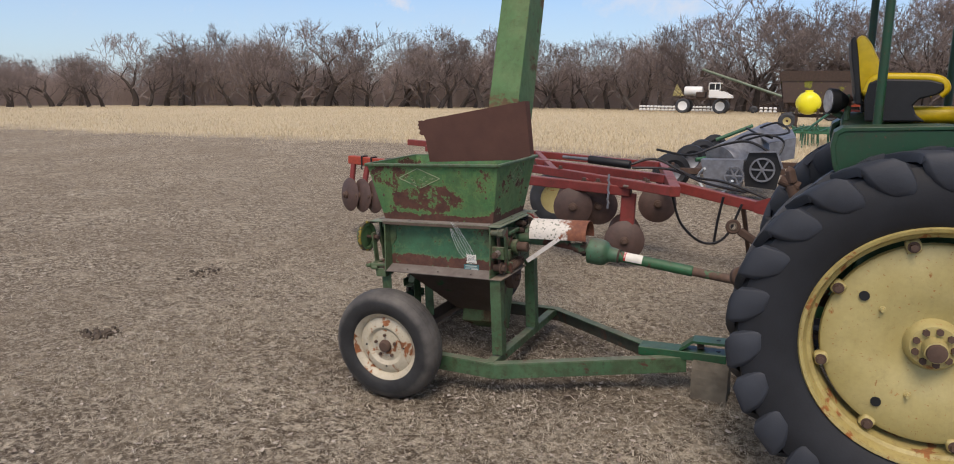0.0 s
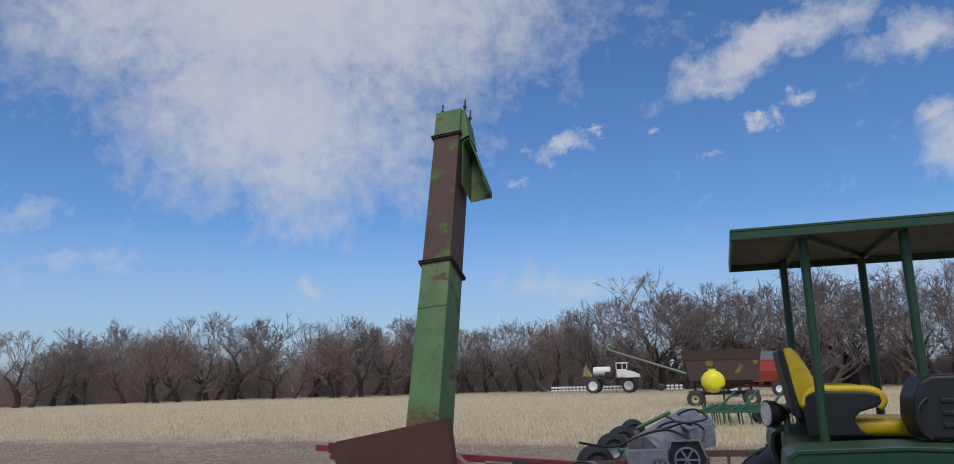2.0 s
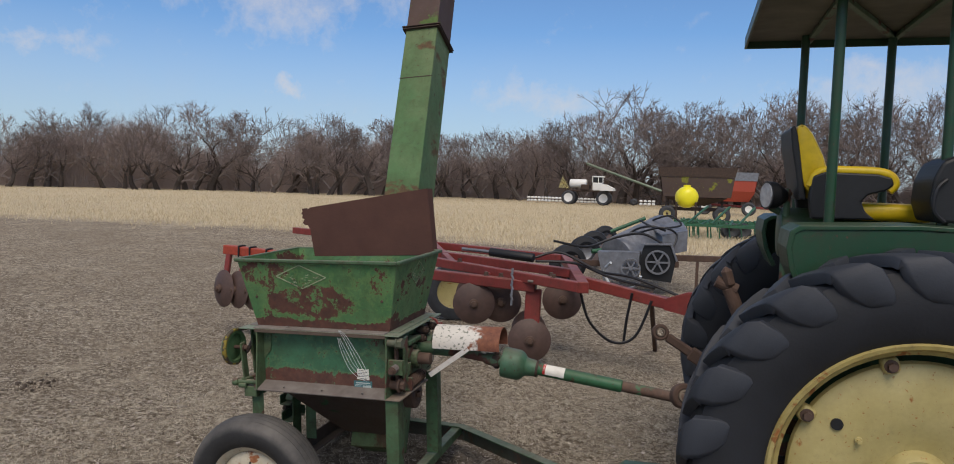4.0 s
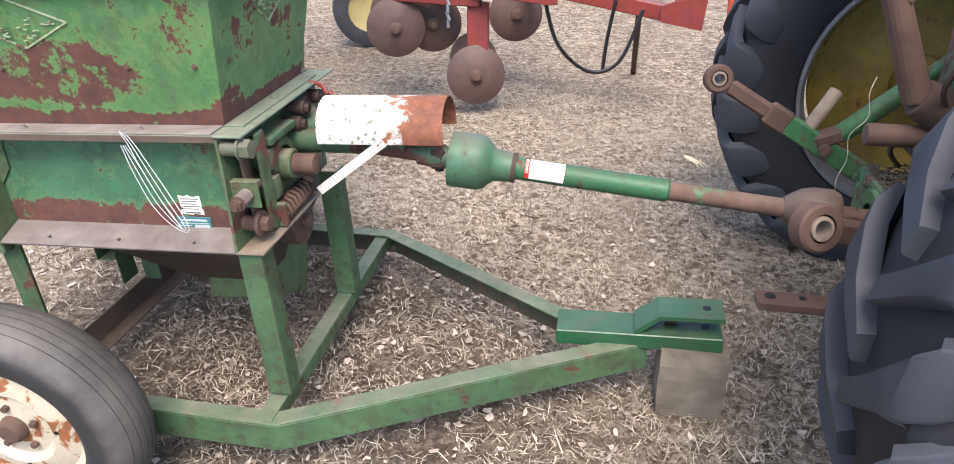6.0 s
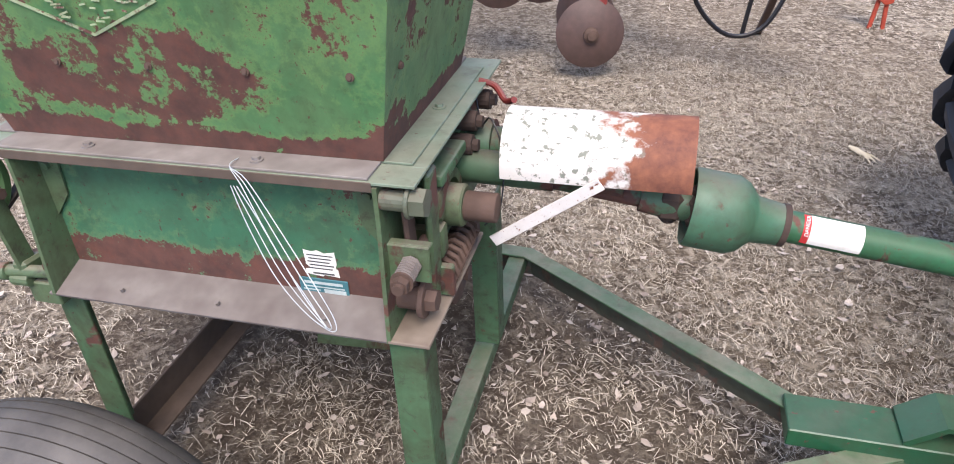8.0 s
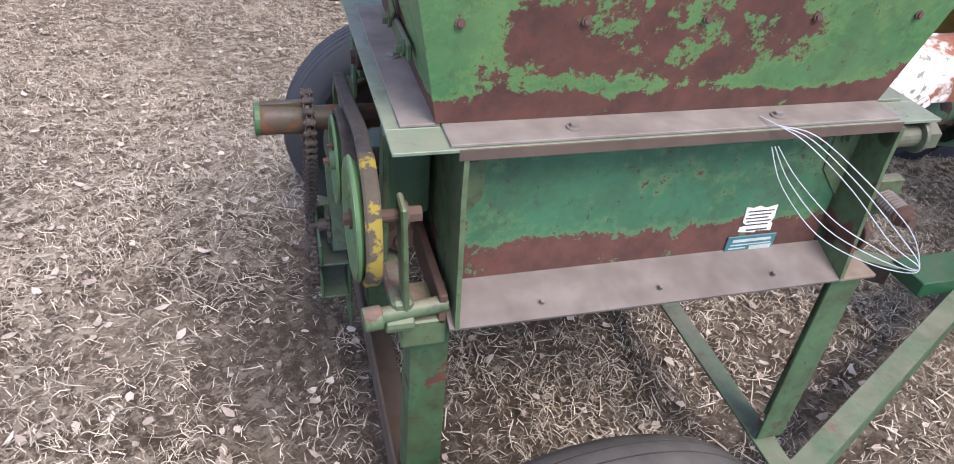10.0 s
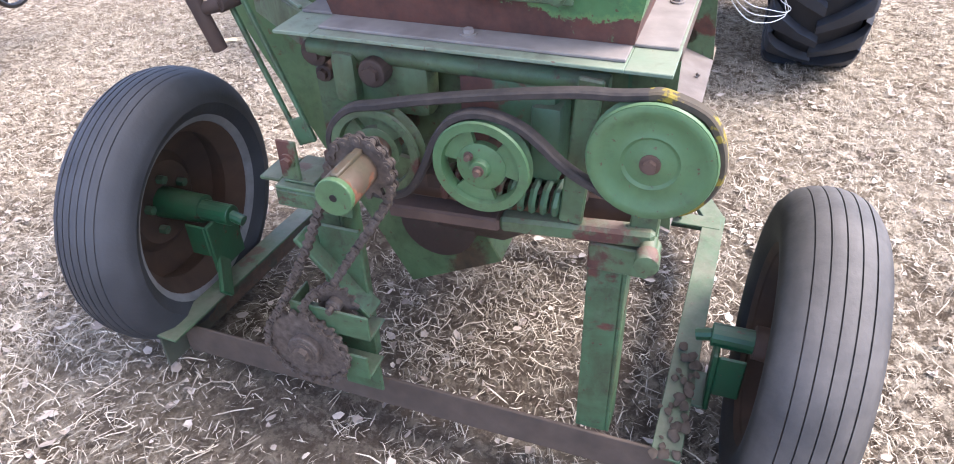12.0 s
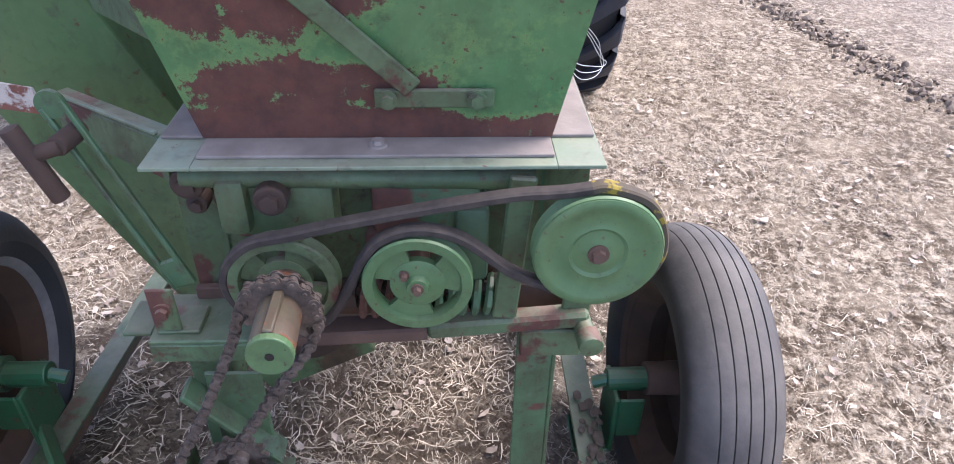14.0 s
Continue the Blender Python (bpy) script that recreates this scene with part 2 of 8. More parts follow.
GREEN, GREEN2 = (0.066, 0.128, 0.062), (0.118, 0.170, 0.088)
M_green = paint("mill_green", GREEN, GREEN2, rust=0.565, dust=0.6, scale=7.0, grime=1.0)
M_hopper = paint("hopper_green", (0.048, 0.172, 0.064), (0.125, 0.240, 0.098), rust=0.63, scale=9.0, dust=0.2, band=(0.985, 0.055), patches=(((-0.02, 0.07, 1.125), (0.32, 0.12, 0.105), 0.20), ((-0.28, 0.05, 1.28), (0.18, 0.1, 0.09), 0.18), ((0.40, 0.05, 1.24), (0.08, 0.1, 0.10), 0.12), ((0.46, 0.20, 1.22), (0.1, 0.09, 0.10), 0.18), ((0.45, 0.42, 1.20), (0.1, 0.08, 0.05), 0.16), ((0.43, 0.12, 1.03), (0.1, 0.10, 0.06), 0.18), ((-0.40, 0.47, 1.24), (0.1, 0.20, 0.13), 0.30), ((-0.37, 0.42, 1.06), (0.1, 0.20, 0.07), 0.26)))
M_front = paint("front_green", (0.036, 0.140, 0.075), (0.055, 0.175, 0.090), rust=0.645, scale=9.0, dust=0.2, band=(0.69, 0.085))
M_leg = paint("elevator_green", (0.064, 0.158, 0.054), (0.140, 0.185, 0.080), rust=0.585, scale=3.4, dust=0.1, rough=0.65, rust_col=(0.075, 0.055, 0.032))
M_legrust = paint("elevator_rust", (0.088, 0.045, 0.036), (0.062, 0.036, 0.030), rust=0.57, scale=3.2, rust_col=(0.060, 0.110, 0.036), dust=0.1, rough=0.7)
M_frame = paint("frame_green", (0.046, 0.115, 0.056), (0.080, 0.155, 0.078), rust=0.61, scale=8.0, grime=0.95, dust=0.8, dust_col=(0.20, 0.20, 0.15))
M_dirty = paint("dirty_green", (0.045, 0.115, 0.062), (0.075, 0.145, 0.080), rust=0.56, dust=0.9, dust_col=(0.10, 0.085, 0.065))
M_new = paint("fresh_green", (0.014, 0.085, 0.040), (0.020, 0.115, 0.048), rust=0.70, rough=0.35, dust=0.15)
M_plate = paint("plate_green", (0.15, 0.22, 0.15), (0.24, 0.29, 0.22), rust=0.72, dust=0.4)
M_rust = rusty("rust", (0.068, 0.040, 0.030), (0.135, 0.082, 0.060))
M_rust_dark = rusty("rust_dark", (0.035, 0.022, 0.017), (0.085, 0.052, 0.038))
M_strip = rusty("worn_strip", (0.13, 0.105, 0.095), (0.24, 0.215, 0.195))
M_worn_flange = rusty("dusty_flange", (0.17, 0.145, 0.132), (0.32, 0.29, 0.265))
M_sheet = rusty("rust_sheet", (0.075, 0.030, 0.022), (0.11, 0.048, 0.034), scale=5)
M_shield = rusty("shield_flaked", (0.125, 0.045, 0.025), (0.30, 0.13, 0.055), scale=18)
M_rail = rusty("earthy_rail", (0.075, 0.055, 0.042), (0.14, 0.10, 0.075))
M_tyre = rusty("rubber", (0.024, 0.027, 0.032), (0.070, 0.074, 0.084), 0.66, 5)
m_ft, t_ft, b_ft = shader("rubber_side_and_tread")
at_hub = t_ft.nodes.new("ShaderNodeMapping")
at_hub.vector_type = "TEXTURE"
at_hub.inputs["Location"].default_value, at_hub.inputs["Scale"].default_value = (-0.145, 0.0, 0.288), (1, 1e6, 1)
t_ft.links.new(obj_coord(t_ft), at_hub.inputs["Vector"])
from_hub = t_ft.nodes.new("ShaderNodeVectorMath")
from_hub.operation = "LENGTH"
t_ft.links.new(at_hub.outputs[0], from_hub.inputs[0])
ft_n = noise_tex(t_ft, world_coord(t_ft), 7, 7, 0.65)
ft_side = mix_col(t_ft, ramp(t_ft, ft_n, [(0.35, 0.0), (0.7, 1.0)]), (0.011, 0.0115, 0.013), (0.030, 0.030, 0.031))
ft_tread = mix_col(t_ft, ramp(t_ft, ft_n, [(0.3, 0.0), (0.7, 1.0)]), (0.042, 0.040, 0.039), (0.110, 0.101, 0.093))
ft_edge = math_node(t_ft, "ADD", from_hub.outputs["Value"], math_node(t_ft, "MULTIPLY", math_node(t_ft, "SUBTRACT", ft_n, 0.5), 0.03))
t_ft.links.new(mix_col(t_ft, ramp(t_ft, ft_edge, [(0.285, 0.0), (0.315, 1.0)]), ft_side, ft_tread), b_ft.inputs["Base Color"])
b_ft.inputs["Roughness"].default_value = 0.68
bump(t_ft, b_ft, noise_tex(t_ft, world_coord(t_ft), 90, 5), 0.35, 0.002)
M_tyre_front = m_ft
M_lug = rusty("rubber_lug", (0.017, 0.021, 0.030), (0.045, 0.053, 0.070), 0.66, 4)
M_sole = rusty("dusty_rust", (0.17, 0.130, 0.098), (0.33, 0.275, 0.215))
M_rim_yellow = paint("rim_yellow", (0.40, 0.32, 0.11), (0.47, 0.39, 0.16), rust=0.575, scale=10, grime=0.45, rust_col=(0.20, 0.085, 0.025), rough=0.5, dust=0.1)
M_tyre_big = rusty("rubber_big", (0.007, 0.0085, 0.012), (0.019, 0.022, 0.030), 0.7, 5)
M_cream = paint("cream_rim", (0.50, 0.45, 0.34), (0.60, 0.55, 0.44), rust=0.55, scale=12, grime=0.25, rust_col=(0.19, 0.075, 0.03), dust=0.0)
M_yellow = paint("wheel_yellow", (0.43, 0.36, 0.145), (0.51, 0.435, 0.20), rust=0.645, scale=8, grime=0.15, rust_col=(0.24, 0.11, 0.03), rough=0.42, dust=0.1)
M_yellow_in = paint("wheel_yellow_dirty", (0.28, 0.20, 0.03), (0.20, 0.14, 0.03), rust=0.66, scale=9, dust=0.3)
M_tractor = paint("tractor_green", (0.006, 0.048, 0.020), (0.010, 0.068, 0.028), rust=0.78, rough=0.40, dust=0.12, bump_s=0.12)
M_seat_y = plain("seat_yellow", (0.60, 0.42, 0.008), 0.45, var=0.1)
M_black = plain("black_plastic", (0.006, 0.007, 0.009), 0.55, var=0.3)
M_canopy = plain("canopy_underside", (0.13, 0.125, 0.10), 0.7, var=0.3, scale=6)
M_red = paint("toolbar_red", (0.20, 0.026, 0.024), (0.27, 0.040, 0.034), rust=0.68, rough=0.5, dust=0.35, rust_col=(0.12, 0.05, 0.04))
M_orange = plain("orange_paint", (0.33, 0.048, 0.024), 0.55)
M_disc = rusty("disc_steel", (0.07, 0.042, 0.036), (0.12, 0.07, 0.058), 0.6)
M_steel = plain("galvanised", (0.19, 0.20, 0.225), 0.45, 0.35, 0.3, 9.0)
M_flange_wire = plain("dull_wire", (0.30, 0.28, 0.25), 0.5)
M_dusty_bolt = paint("dusty_bolt", (0.085, 0.105, 0.070), (0.12, 0.125, 0.085), rust=0.56, scale=18, dust=0.5)
M_hose = plain("hose_black", (0.008, 0.008, 0.010), 0.45)
M_white = plain("white_paint", (0.72, 0.72, 0.70), 0.5, var=0.08)
M_wire = plain("wire_white", (0.46, 0.50, 0.52), 0.35, var=0.05)
M_belt = rusty("belt_worn", (0.022, 0.019, 0.018), (0.075, 0.060, 0.052), 0.85, 45)
M_belt_y = rusty("belt_lichen", (0.06, 0.05, 0.04), (0.10, 0.08, 0.05), 0.9, 40, spots=26, spot_col=(0.22, 0.17, 0.025), spot_at=0.49)
M_chain = rusty("chain_rust", (0.036, 0.026, 0.021), (0.165, 0.130, 0.108), 0.65, 70)
M_concrete = rusty("concrete", (0.11, 0.092, 0.070), (0.24, 0.21, 0.165), 0.92, 9)
M_loam = rusty("damp_loam", (0.065, 0.050, 0.038), (0.13, 0.10, 0.078), 0.95, 30)
M_soil = rusty("soil_clods", (0.12, 0.095, 0.075), (0.27, 0.22, 0.175), 0.95, 30)
M_glass = plain("lamp_glass", (0.55, 0.57, 0.6), 0.15, 0.3)
M_tank = plain("tank_yellow", (0.80, 0.72, 0.02), 0.35, var=0.05)
M_tag = plain("tag_blue", (0.045, 0.15, 0.17), 0.4)
M_tag_light = plain("tag_print", (0.42, 0.48, 0.46), 0.5)
M_paper = plain("paper_label", (0.72, 0.70, 0.64), 0.7, var=0.1)
M_ink = plain("print_ink", (0.06, 0.06, 0.06), 0.7)
M_redink = plain("print_red", (0.50, 0.03, 0.03), 0.6)
M_wagon = paint("wagon_rust", (0.06, 0.035, 0.028), (0.08, 0.05, 0.035), rust=0.60, scale=1.2, rust_col=(0.13, 0.15, 0.02), dust=0.0)
M_cgreen = paint("cultivator_green", (0.014, 0.105, 0.050), (0.02, 0.14, 0.065), rust=0.7, dust=0.0)

# ---------------------------------------------------------------- building helpers


def thing(name, label, category, group="", m=None):
    ob = new(name)
    ob.empty_display_size = 0.2
    if m is not None:
        ob.matrix_basis = m
    return tagged(ob, label, category, group)


def part(name, bm, material, parent=None, label="", smooth=False):
    me = bpy.data.meshes.new(name)
    bmesh.ops.recalc_face_normals(bm, faces=bm.faces[:])
    bm.to_mesh(me)
    bm.free()
    if smooth:
        me.polygons.foreach_set("use_smooth", [True] * len(me.polygons))
        me.set_sharp_from_angle(angle=radians(38))
    me.materials.append(material)
    ob = new(name, me)
    if parent is not None:
        ob.parent = parent
    if label:
        ob["label"] = label
    return ob


def B():
    return bmesh.new()


def merge(bm, tmp, m=None):
    if m is not None:
        bmesh.ops.transform(tmp, matrix=m, verts=tmp.verts[:])
    me = bpy.data.meshes.new("tmp")
    tmp.to_mesh(me)
    tmp.free()
    bm.from_mesh(me)
    bpy.data.meshes.remove(me)
    return bm


def box(bm, lo, hi, bevel=0.004, m=None, segs=1):
    lo, hi = Vector(lo), Vector(hi)
    tmp = B()
    bmesh.ops.create_cube(tmp, size=1, matrix=Matrix.Translation((lo + hi) / 2) @ Matrix.Diagonal((*(hi - lo), 1)))
    if bevel:
        bmesh.ops.bevel(tmp, geom=tmp.edges[:], offset=min(bevel, 0.45 * min(hi - lo)), segments=segs, affect="EDGES", profile=0.5)
    return merge(bm, tmp, m)


def frame_of(p, q, up=(0, 0, 1)):
    """A pose at p whose local y runs to q and whose z is near up."""
    y = (Vector(q) - Vector(p)).normalized()
    u = Vector(up)
    if abs(y.dot(u)) > 0.98:
        u = Vector((0, 1, 0)) if abs(y.y) < 0.9 else Vector((1, 0, 0))
    x = y.cross(u).normalized()
    z = x.cross(y)
    m = Matrix((x, y, z)).transposed().to_4x4()
    m.translation = p
    return m


def bar(bm, p, q, w, h, bevel=0.003, up=(0, 0, 1)):
    """A rectangular bar from p to q, w wide and h high about its line."""
    n = (Vector(q) - Vector(p)).length
    return box(bm, (-w / 2, 0, -h / 2), (w / 2, n, h / 2), bevel, frame_of(p, q, up))


def angle_iron(bm, p, q, a, b, t=0.007, up=(0, 0, 1), flip=1):
    """An L of flange a (flat, along local x) and leg b (down), its outer corner on the line p-q."""
    n = (Vector(q) - Vector(p)).length
    m = frame_of(p, q, up)
    box(bm, (min(0, flip * a), 0, -t), (max(0, flip * a), n, 0), 0.0015, m)
    box(bm, (min(0, flip * t), 0.0006, -b), (max(0, flip * t), n - 0.0006, -t + 0.0005), 0.0015, m)
    return bm


def rod(bm, p, q, r, seg=14, r2=None, bevel=0.0):
    p, q = Vector(p), Vector(q)
    n = (q - p).length
    tmp = B()
    bmesh.ops.create_cone(tmp, cap_ends=True, segments=seg, radius1=r, radius2=r if r2 is None else r2, depth=n,
                          matrix=Matrix.Translation((0, 0, n / 2)))
    if bevel:
        rim = [e for e in tmp.edges if e.verts[0].co.z == e.verts[1].co.z or abs(e.verts[0].co.z - e.verts[1].co.z) < 1e-6]
        bmesh.ops.bevel(tmp, geom=rim, offset=bevel, segments=2, affect="EDGES", profile=0.5)
    d = (q - p).normalized()
    m = d.to_track_quat("Z", "Y").to_matrix().to_4x4()
    m.translation = p
    return merge(bm, tmp, m)


def spin(bm, profile, m, seg=40, closed=True):
    """Turn a profile of (along, radius) about local x, posed by m."""
    ring = []
    for k in range(seg):
        a = 2 * math.pi * k / seg
        ring.append([bm.verts.new(m @ Vector((x, r * math.cos(a), r * math.sin(a)))) for x, r in profile])
    n = len(profile)
    for k in range(seg):
        A, C = ring[k], ring[(k + 1) % seg]
        for i in range(n if closed else n - 1):
            j = (i + 1) % n
            if profile[i][1] < 1e-5 and profile[j][1] < 1e-5:
                continue
            try:
                bm.faces.new((A[i], A[j], C[j], C[i]))
            except ValueError:
                pass
    return bm


def disc_x(bm, c, r, w, seg=32, bevel=0.004):
    """A solid disc about an x axis, w thick, centred on c."""
    return rod(bm, (c[0] - w / 2, c[1], c[2]), (c[0] + w / 2, c[1], c[2]), r, seg, None, bevel)


def hose(bm, pts, r, seg=8, steps=6):
    """A round tube along a smooth line through pts."""
    pts = [Vector(p) for p in pts]
    line = []
    for i in range(len(pts) - 1):
        p0, p1, p2, p3 = pts[max(i - 1, 0)], pts[i], pts[i + 1], pts[min(i + 2, len(pts) - 1)]
        for k in range(steps):
            u = k / steps
            line.append(0.5 * ((2 * p1) + (p2 - p0) * u + (2 * p0 - 5 * p1 + 4 * p2 - p3) * u * u + (3 * p1 - p0 - 3 * p2 + p3) * u ** 3))
    line.append(pts[-1])
    rings, side = [], None
    for i, p in enumerate(line):
        d = (line[min(i + 1, len(line) - 1)] - line[max(i - 1, 0)]).normalized()
        if side is None:
            side = d.orthogonal().normalized()
        side = (side - d * side.dot(d)).normalized()
        other = d.cross(side)
        rings.append([bm.verts.new(p + r * (math.cos(2 * math.pi * k / seg) * side + math.sin(2 * math.pi * k / seg) * other)) for k in range(seg)])
    for a, b in zip(rings, rings[1:]):
        for k in range(seg):
            bm.faces.new((a[k], a[(k + 1) % seg], b[(k + 1) % seg], b[k]))
    bm.faces.new(rings[0][::-1])
    bm.faces.new(rings[-1])
    return bm


def sheet(bm, pts, t):
    """A flat polygon pts, given a thickness t against its normal."""
    v = [bm.verts.new(p) for p in pts]
    n = (Vector(pts[1]) - Vector(pts[0])).cross(Vector(pts[2]) - Vector(pts[1])).normalized()
    w = [bm.verts.new(Vector(p) - n * t) for p in pts]
    bm.faces.new(v)
    bm.faces.new(w[::-1])
    k = len(pts)
    for i in range(k):
        bm.faces.new((v[i], v[(i + 1) % k], w[(i + 1) % k], w[i]))
    return bm


def bolt(bm, p, n, r=0.011, h=0.008, washer=True):
    p, n = Vector(p), Vector(n).normalized()
    if washer:
        rod(bm, p - n * 0.001, p + n * 0.003, r * 1.5, 14)
    rod(bm, p, p + n * (h + 0.003), r, 6, r * 0.96)
    return bm


def spring(bm, p, q, r, wire, turns):
    m = frame_of(p, q)
    n = (Vector(q) - Vector(p)).length
    pts = []
    for i in range(turns * 8 + 1):
        a = 2 * math.pi * i / 8
        pts.append(m @ Vector((r * math.cos(a), n * i / (turns * 8), r * math.sin(a))))
    return hose(bm, pts, wire, 6, 1)


def slab(bm, pts, y0, y1, bevel=0.0):
    """A side view of (x, z) points, from y0 to y1."""
    tmp = B()
    a = [tmp.verts.new((x, y0, z)) for x, z in pts]
    b = [tmp.verts.new((x, y1, z)) for x, z in pts]
    tmp.faces.new(a)
    tmp.faces.new(b[::-1])
    for i in range(len(pts)):
        j = (i + 1) % len(pts)
        tmp.faces.new((a[i], b[i], b[j], a[j]))
    bmesh.ops.recalc_face_normals(tmp, faces=tmp.faces[:])
    if bevel:
        bmesh.ops.bevel(tmp, geom=tmp.edges[:], offset=bevel, segments=2, affect="EDGES", profile=0.5)
    return merge(bm, tmp)


# ---------------------------------------------------------------- ground
rng = np.random.default_rng(7)


def ground_z(x, y):
    """Small swells of the yard, and soft hollows where the mill's wheels have settled."""
    d = np.hypot(x - 0.8, y - 0.3)
    s = np.clip((d - 3.0) / 12.0, 0, 1)
    sunk = -0.062 * np.exp(-((x + 0.12) / 0.75) ** 2 - ((y + 0.33) / 0.50) ** 2) + 0.105 * np.exp(-((x + 0.25) / 0.8) ** 2 - ((y - 1.35) / 0.55) ** 2)
    sunk = sunk - 0.03 * np.exp(-((x - 2.7) / 0.9) ** 2 - ((y + 0.36) / 0.55) ** 2)
    return sunk + s * (0.06 * np.sin(x * 0.21 + 1.0) * np.cos(y * 0.17) + 0.05 * np.sin(x * 0.043 + y * 0.06))


def grid_lines(lo, hi, near0, near1, fine, far_n):
    inner = np.arange(near0, near1 + 1e-6, fine)
    left = near0 - (near0 - lo) * (np.linspace(0, 1, far_n) ** 2.4)[1:]
    right = near1 + (hi - near1) * (np.linspace(0, 1, far_n) ** 2.4)[1:]
    return np.concatenate([left[::-1], inner, right])


gx, gy = grid_lines(-900, 900, -4.5, 6.0, 0.05, 40), grid_lines(-700, 1200, -4.0, 7.0, 0.05, 40)
XX, YY = np.meshgrid(gx, gy, indexing="ij")
ZZ = ground_z(XX, YY)
near_w = np.clip(1 - np.hypot((XX - 0.6) / 6, (YY - 1.0) / 6.5), 0, 1)
ZZ = ZZ + near_w * (rng.random(XX.shape) - 0.65) * 0.022 - 0.004 * near_w
nx, ny = len(gx), len(gy)
idx = np.arange(nx * ny).reshape(nx, ny)
quads = np.stack([idx[:-1, :-1], idx[1:, :-1], idx[1:, 1:], idx[:-1, 1:]], -1).reshape(-1, 4)
g_me = bpy.data.meshes.new("ground")
g_me.from_pydata(np.stack([XX, YY, ZZ], -1).reshape(-1, 3).tolist(), [], quads.tolist())
g_me.polygons.foreach_set("use_smooth", [True] * len(g_me.polygons))


def ground_material():
    m, t, b = shader("trodden_yard")
    P = world_coord(t)
    s = t.nodes.new("ShaderNodeSeparateXYZ")
    t.links.new(P, s.inputs[0])
    fine = noise_tex(t, P, 90, 7, 0.75)
    mid = noise_tex(t, P, 7, 6, 0.65)
    big = noise_tex(t, P, 0.45, 5, 0.6)
    yard = mix_col(t, ramp(t, fine, [(0.40, 0.0), (0.60, 1.0)]), (0.115, 0.088, 0.064), (0.60, 0.515, 0.395))
    clump = noise_tex(t, P, 13, 7, 0.72)
    yard = mix_col(t, ramp(t, clump, [(0.42, 0.85), (0.54, 0.0)]), yard, (0.115, 0.086, 0.060))
    yard = mix_col(t, ramp(t, clump, [(0.52, 0.0), (0.63, 0.8)]), yard, (0.68, 0.595, 0.465))
    wad = noise_tex(t, P, 30, 6, 0.7)
    yard = mix_col(t, ramp(t, wad, [(0.42, 0.8), (0.50, 0.0)]), yard, (0.085, 0.064, 0.045))
    yard = mix_col(t, ramp(t, wad, [(0.53, 0.0), (0.60, 0.7)]), yard, (0.72, 0.63, 0.495))
    tuft = noise_tex(t, P, 2.4, 6, 0.7)
    yard = mix_col(t, ramp(t, tuft, [(0.50, 0.0), (0.68, 0.65)]), yard, (0.54, 0.46, 0.345))
    yard = mix_col(t, ramp(t, mid, [(0.36, 0.55), (0.54, 0.0)]), yard, (0.16, 0.126, 0.092))
    yard = mix_col(t, ramp(t, big, [(0.42, 0.4), (0.58, 0.0)]), yard, (0.22, 0.175, 0.125))
    field = mix_col(t, ramp(t, noise_tex(t, P, 3.5, 7, 0.7), [(0.3, 0.0), (0.7, 1.0)]), (0.43, 0.355, 0.235), (0.64, 0.545, 0.385))
    field = mix_col(t, ramp(t, noise_tex(t, P, 0.22, 6, 0.6), [(0.42, 0.5), (0.62, 0.0)]), field, (0.44, 0.365, 0.255))
    # ranker, darker grass along the foot of the trees
    rank = math_node(t, "DIVIDE", math_node(t, "SUBTRACT", math_node(t, "ADD", s.outputs[1], math_node(t, "MULTIPLY", math_node(t, "SUBTRACT", big, 0.5), 22.0)), 58.0), 12.0, True)
    field = mix_col(t, math_node(t, "MULTIPLY", rank, 0.75), field, (0.27, 0.215, 0.145))
    # oval of darker earth round the mill: bare soil with its shade painted in
    mill_oval = t.nodes.new("ShaderNodeMapping")
    mill_oval.vector_type = "TEXTURE"
    mill_oval.inputs["Location"].default_value = (0.15, 0.45, 0)
    mill_oval.inputs["Scale"].default_value = (1.5, 1.15, 1)
    t.links.new(P, mill_oval.inputs["Vector"])
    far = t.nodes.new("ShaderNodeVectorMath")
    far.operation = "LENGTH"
    t.links.new(mill_oval.outputs[0], far.inputs[0])
    shade_soil = math_node(t, "ADD", math_node(t, "SUBTRACT", 1.0, far.outputs["Value"]), math_node(t, "MULTIPLY", math_node(t, "SUBTRACT", mid, 0.5), 1.6))
    yard = mix_col(t, ramp(t, shade_soil, [(0.0, 0.0), (0.45, 0.6)]), yard, (0.085, 0.066, 0.054))
    # the mown edge runs from the far left to behind the machines
    edge = math_node(t, "SUBTRACT", s.outputs[1], math_node(t, "MULTIPLY", s.outputs[0], EDGE_SLOPE))
    edge = math_node(t, "ADD", edge, math_node(t, "MULTIPLY", math_node(t, "SUBTRACT", big, 0.5), 6.0))
    f = ramp(t, math_node(t, "DIVIDE", math_node(t, "SUBTRACT", edge, EDGE_Y - 2.0), 4.0, True), [(0.2, 0.0), (0.8, 1.0)])
    c = mix_col(t, f, yard, field)
    # beaten earth towards the lane beyond the front wheel
    lane = math_node(t, "DIVIDE", math_node(t, "SUBTRACT", -2.0, math_node(t, "ADD", s.outputs[1], math_node(t, "MULTIPLY", math_node(t, "SUBTRACT", mid, 0.5), 1.2))), 1.5, True)
    c = mix_col(t, math_node(t, "MULTIPLY", lane, 0.55), c, (0.36, 0.315, 0.27))
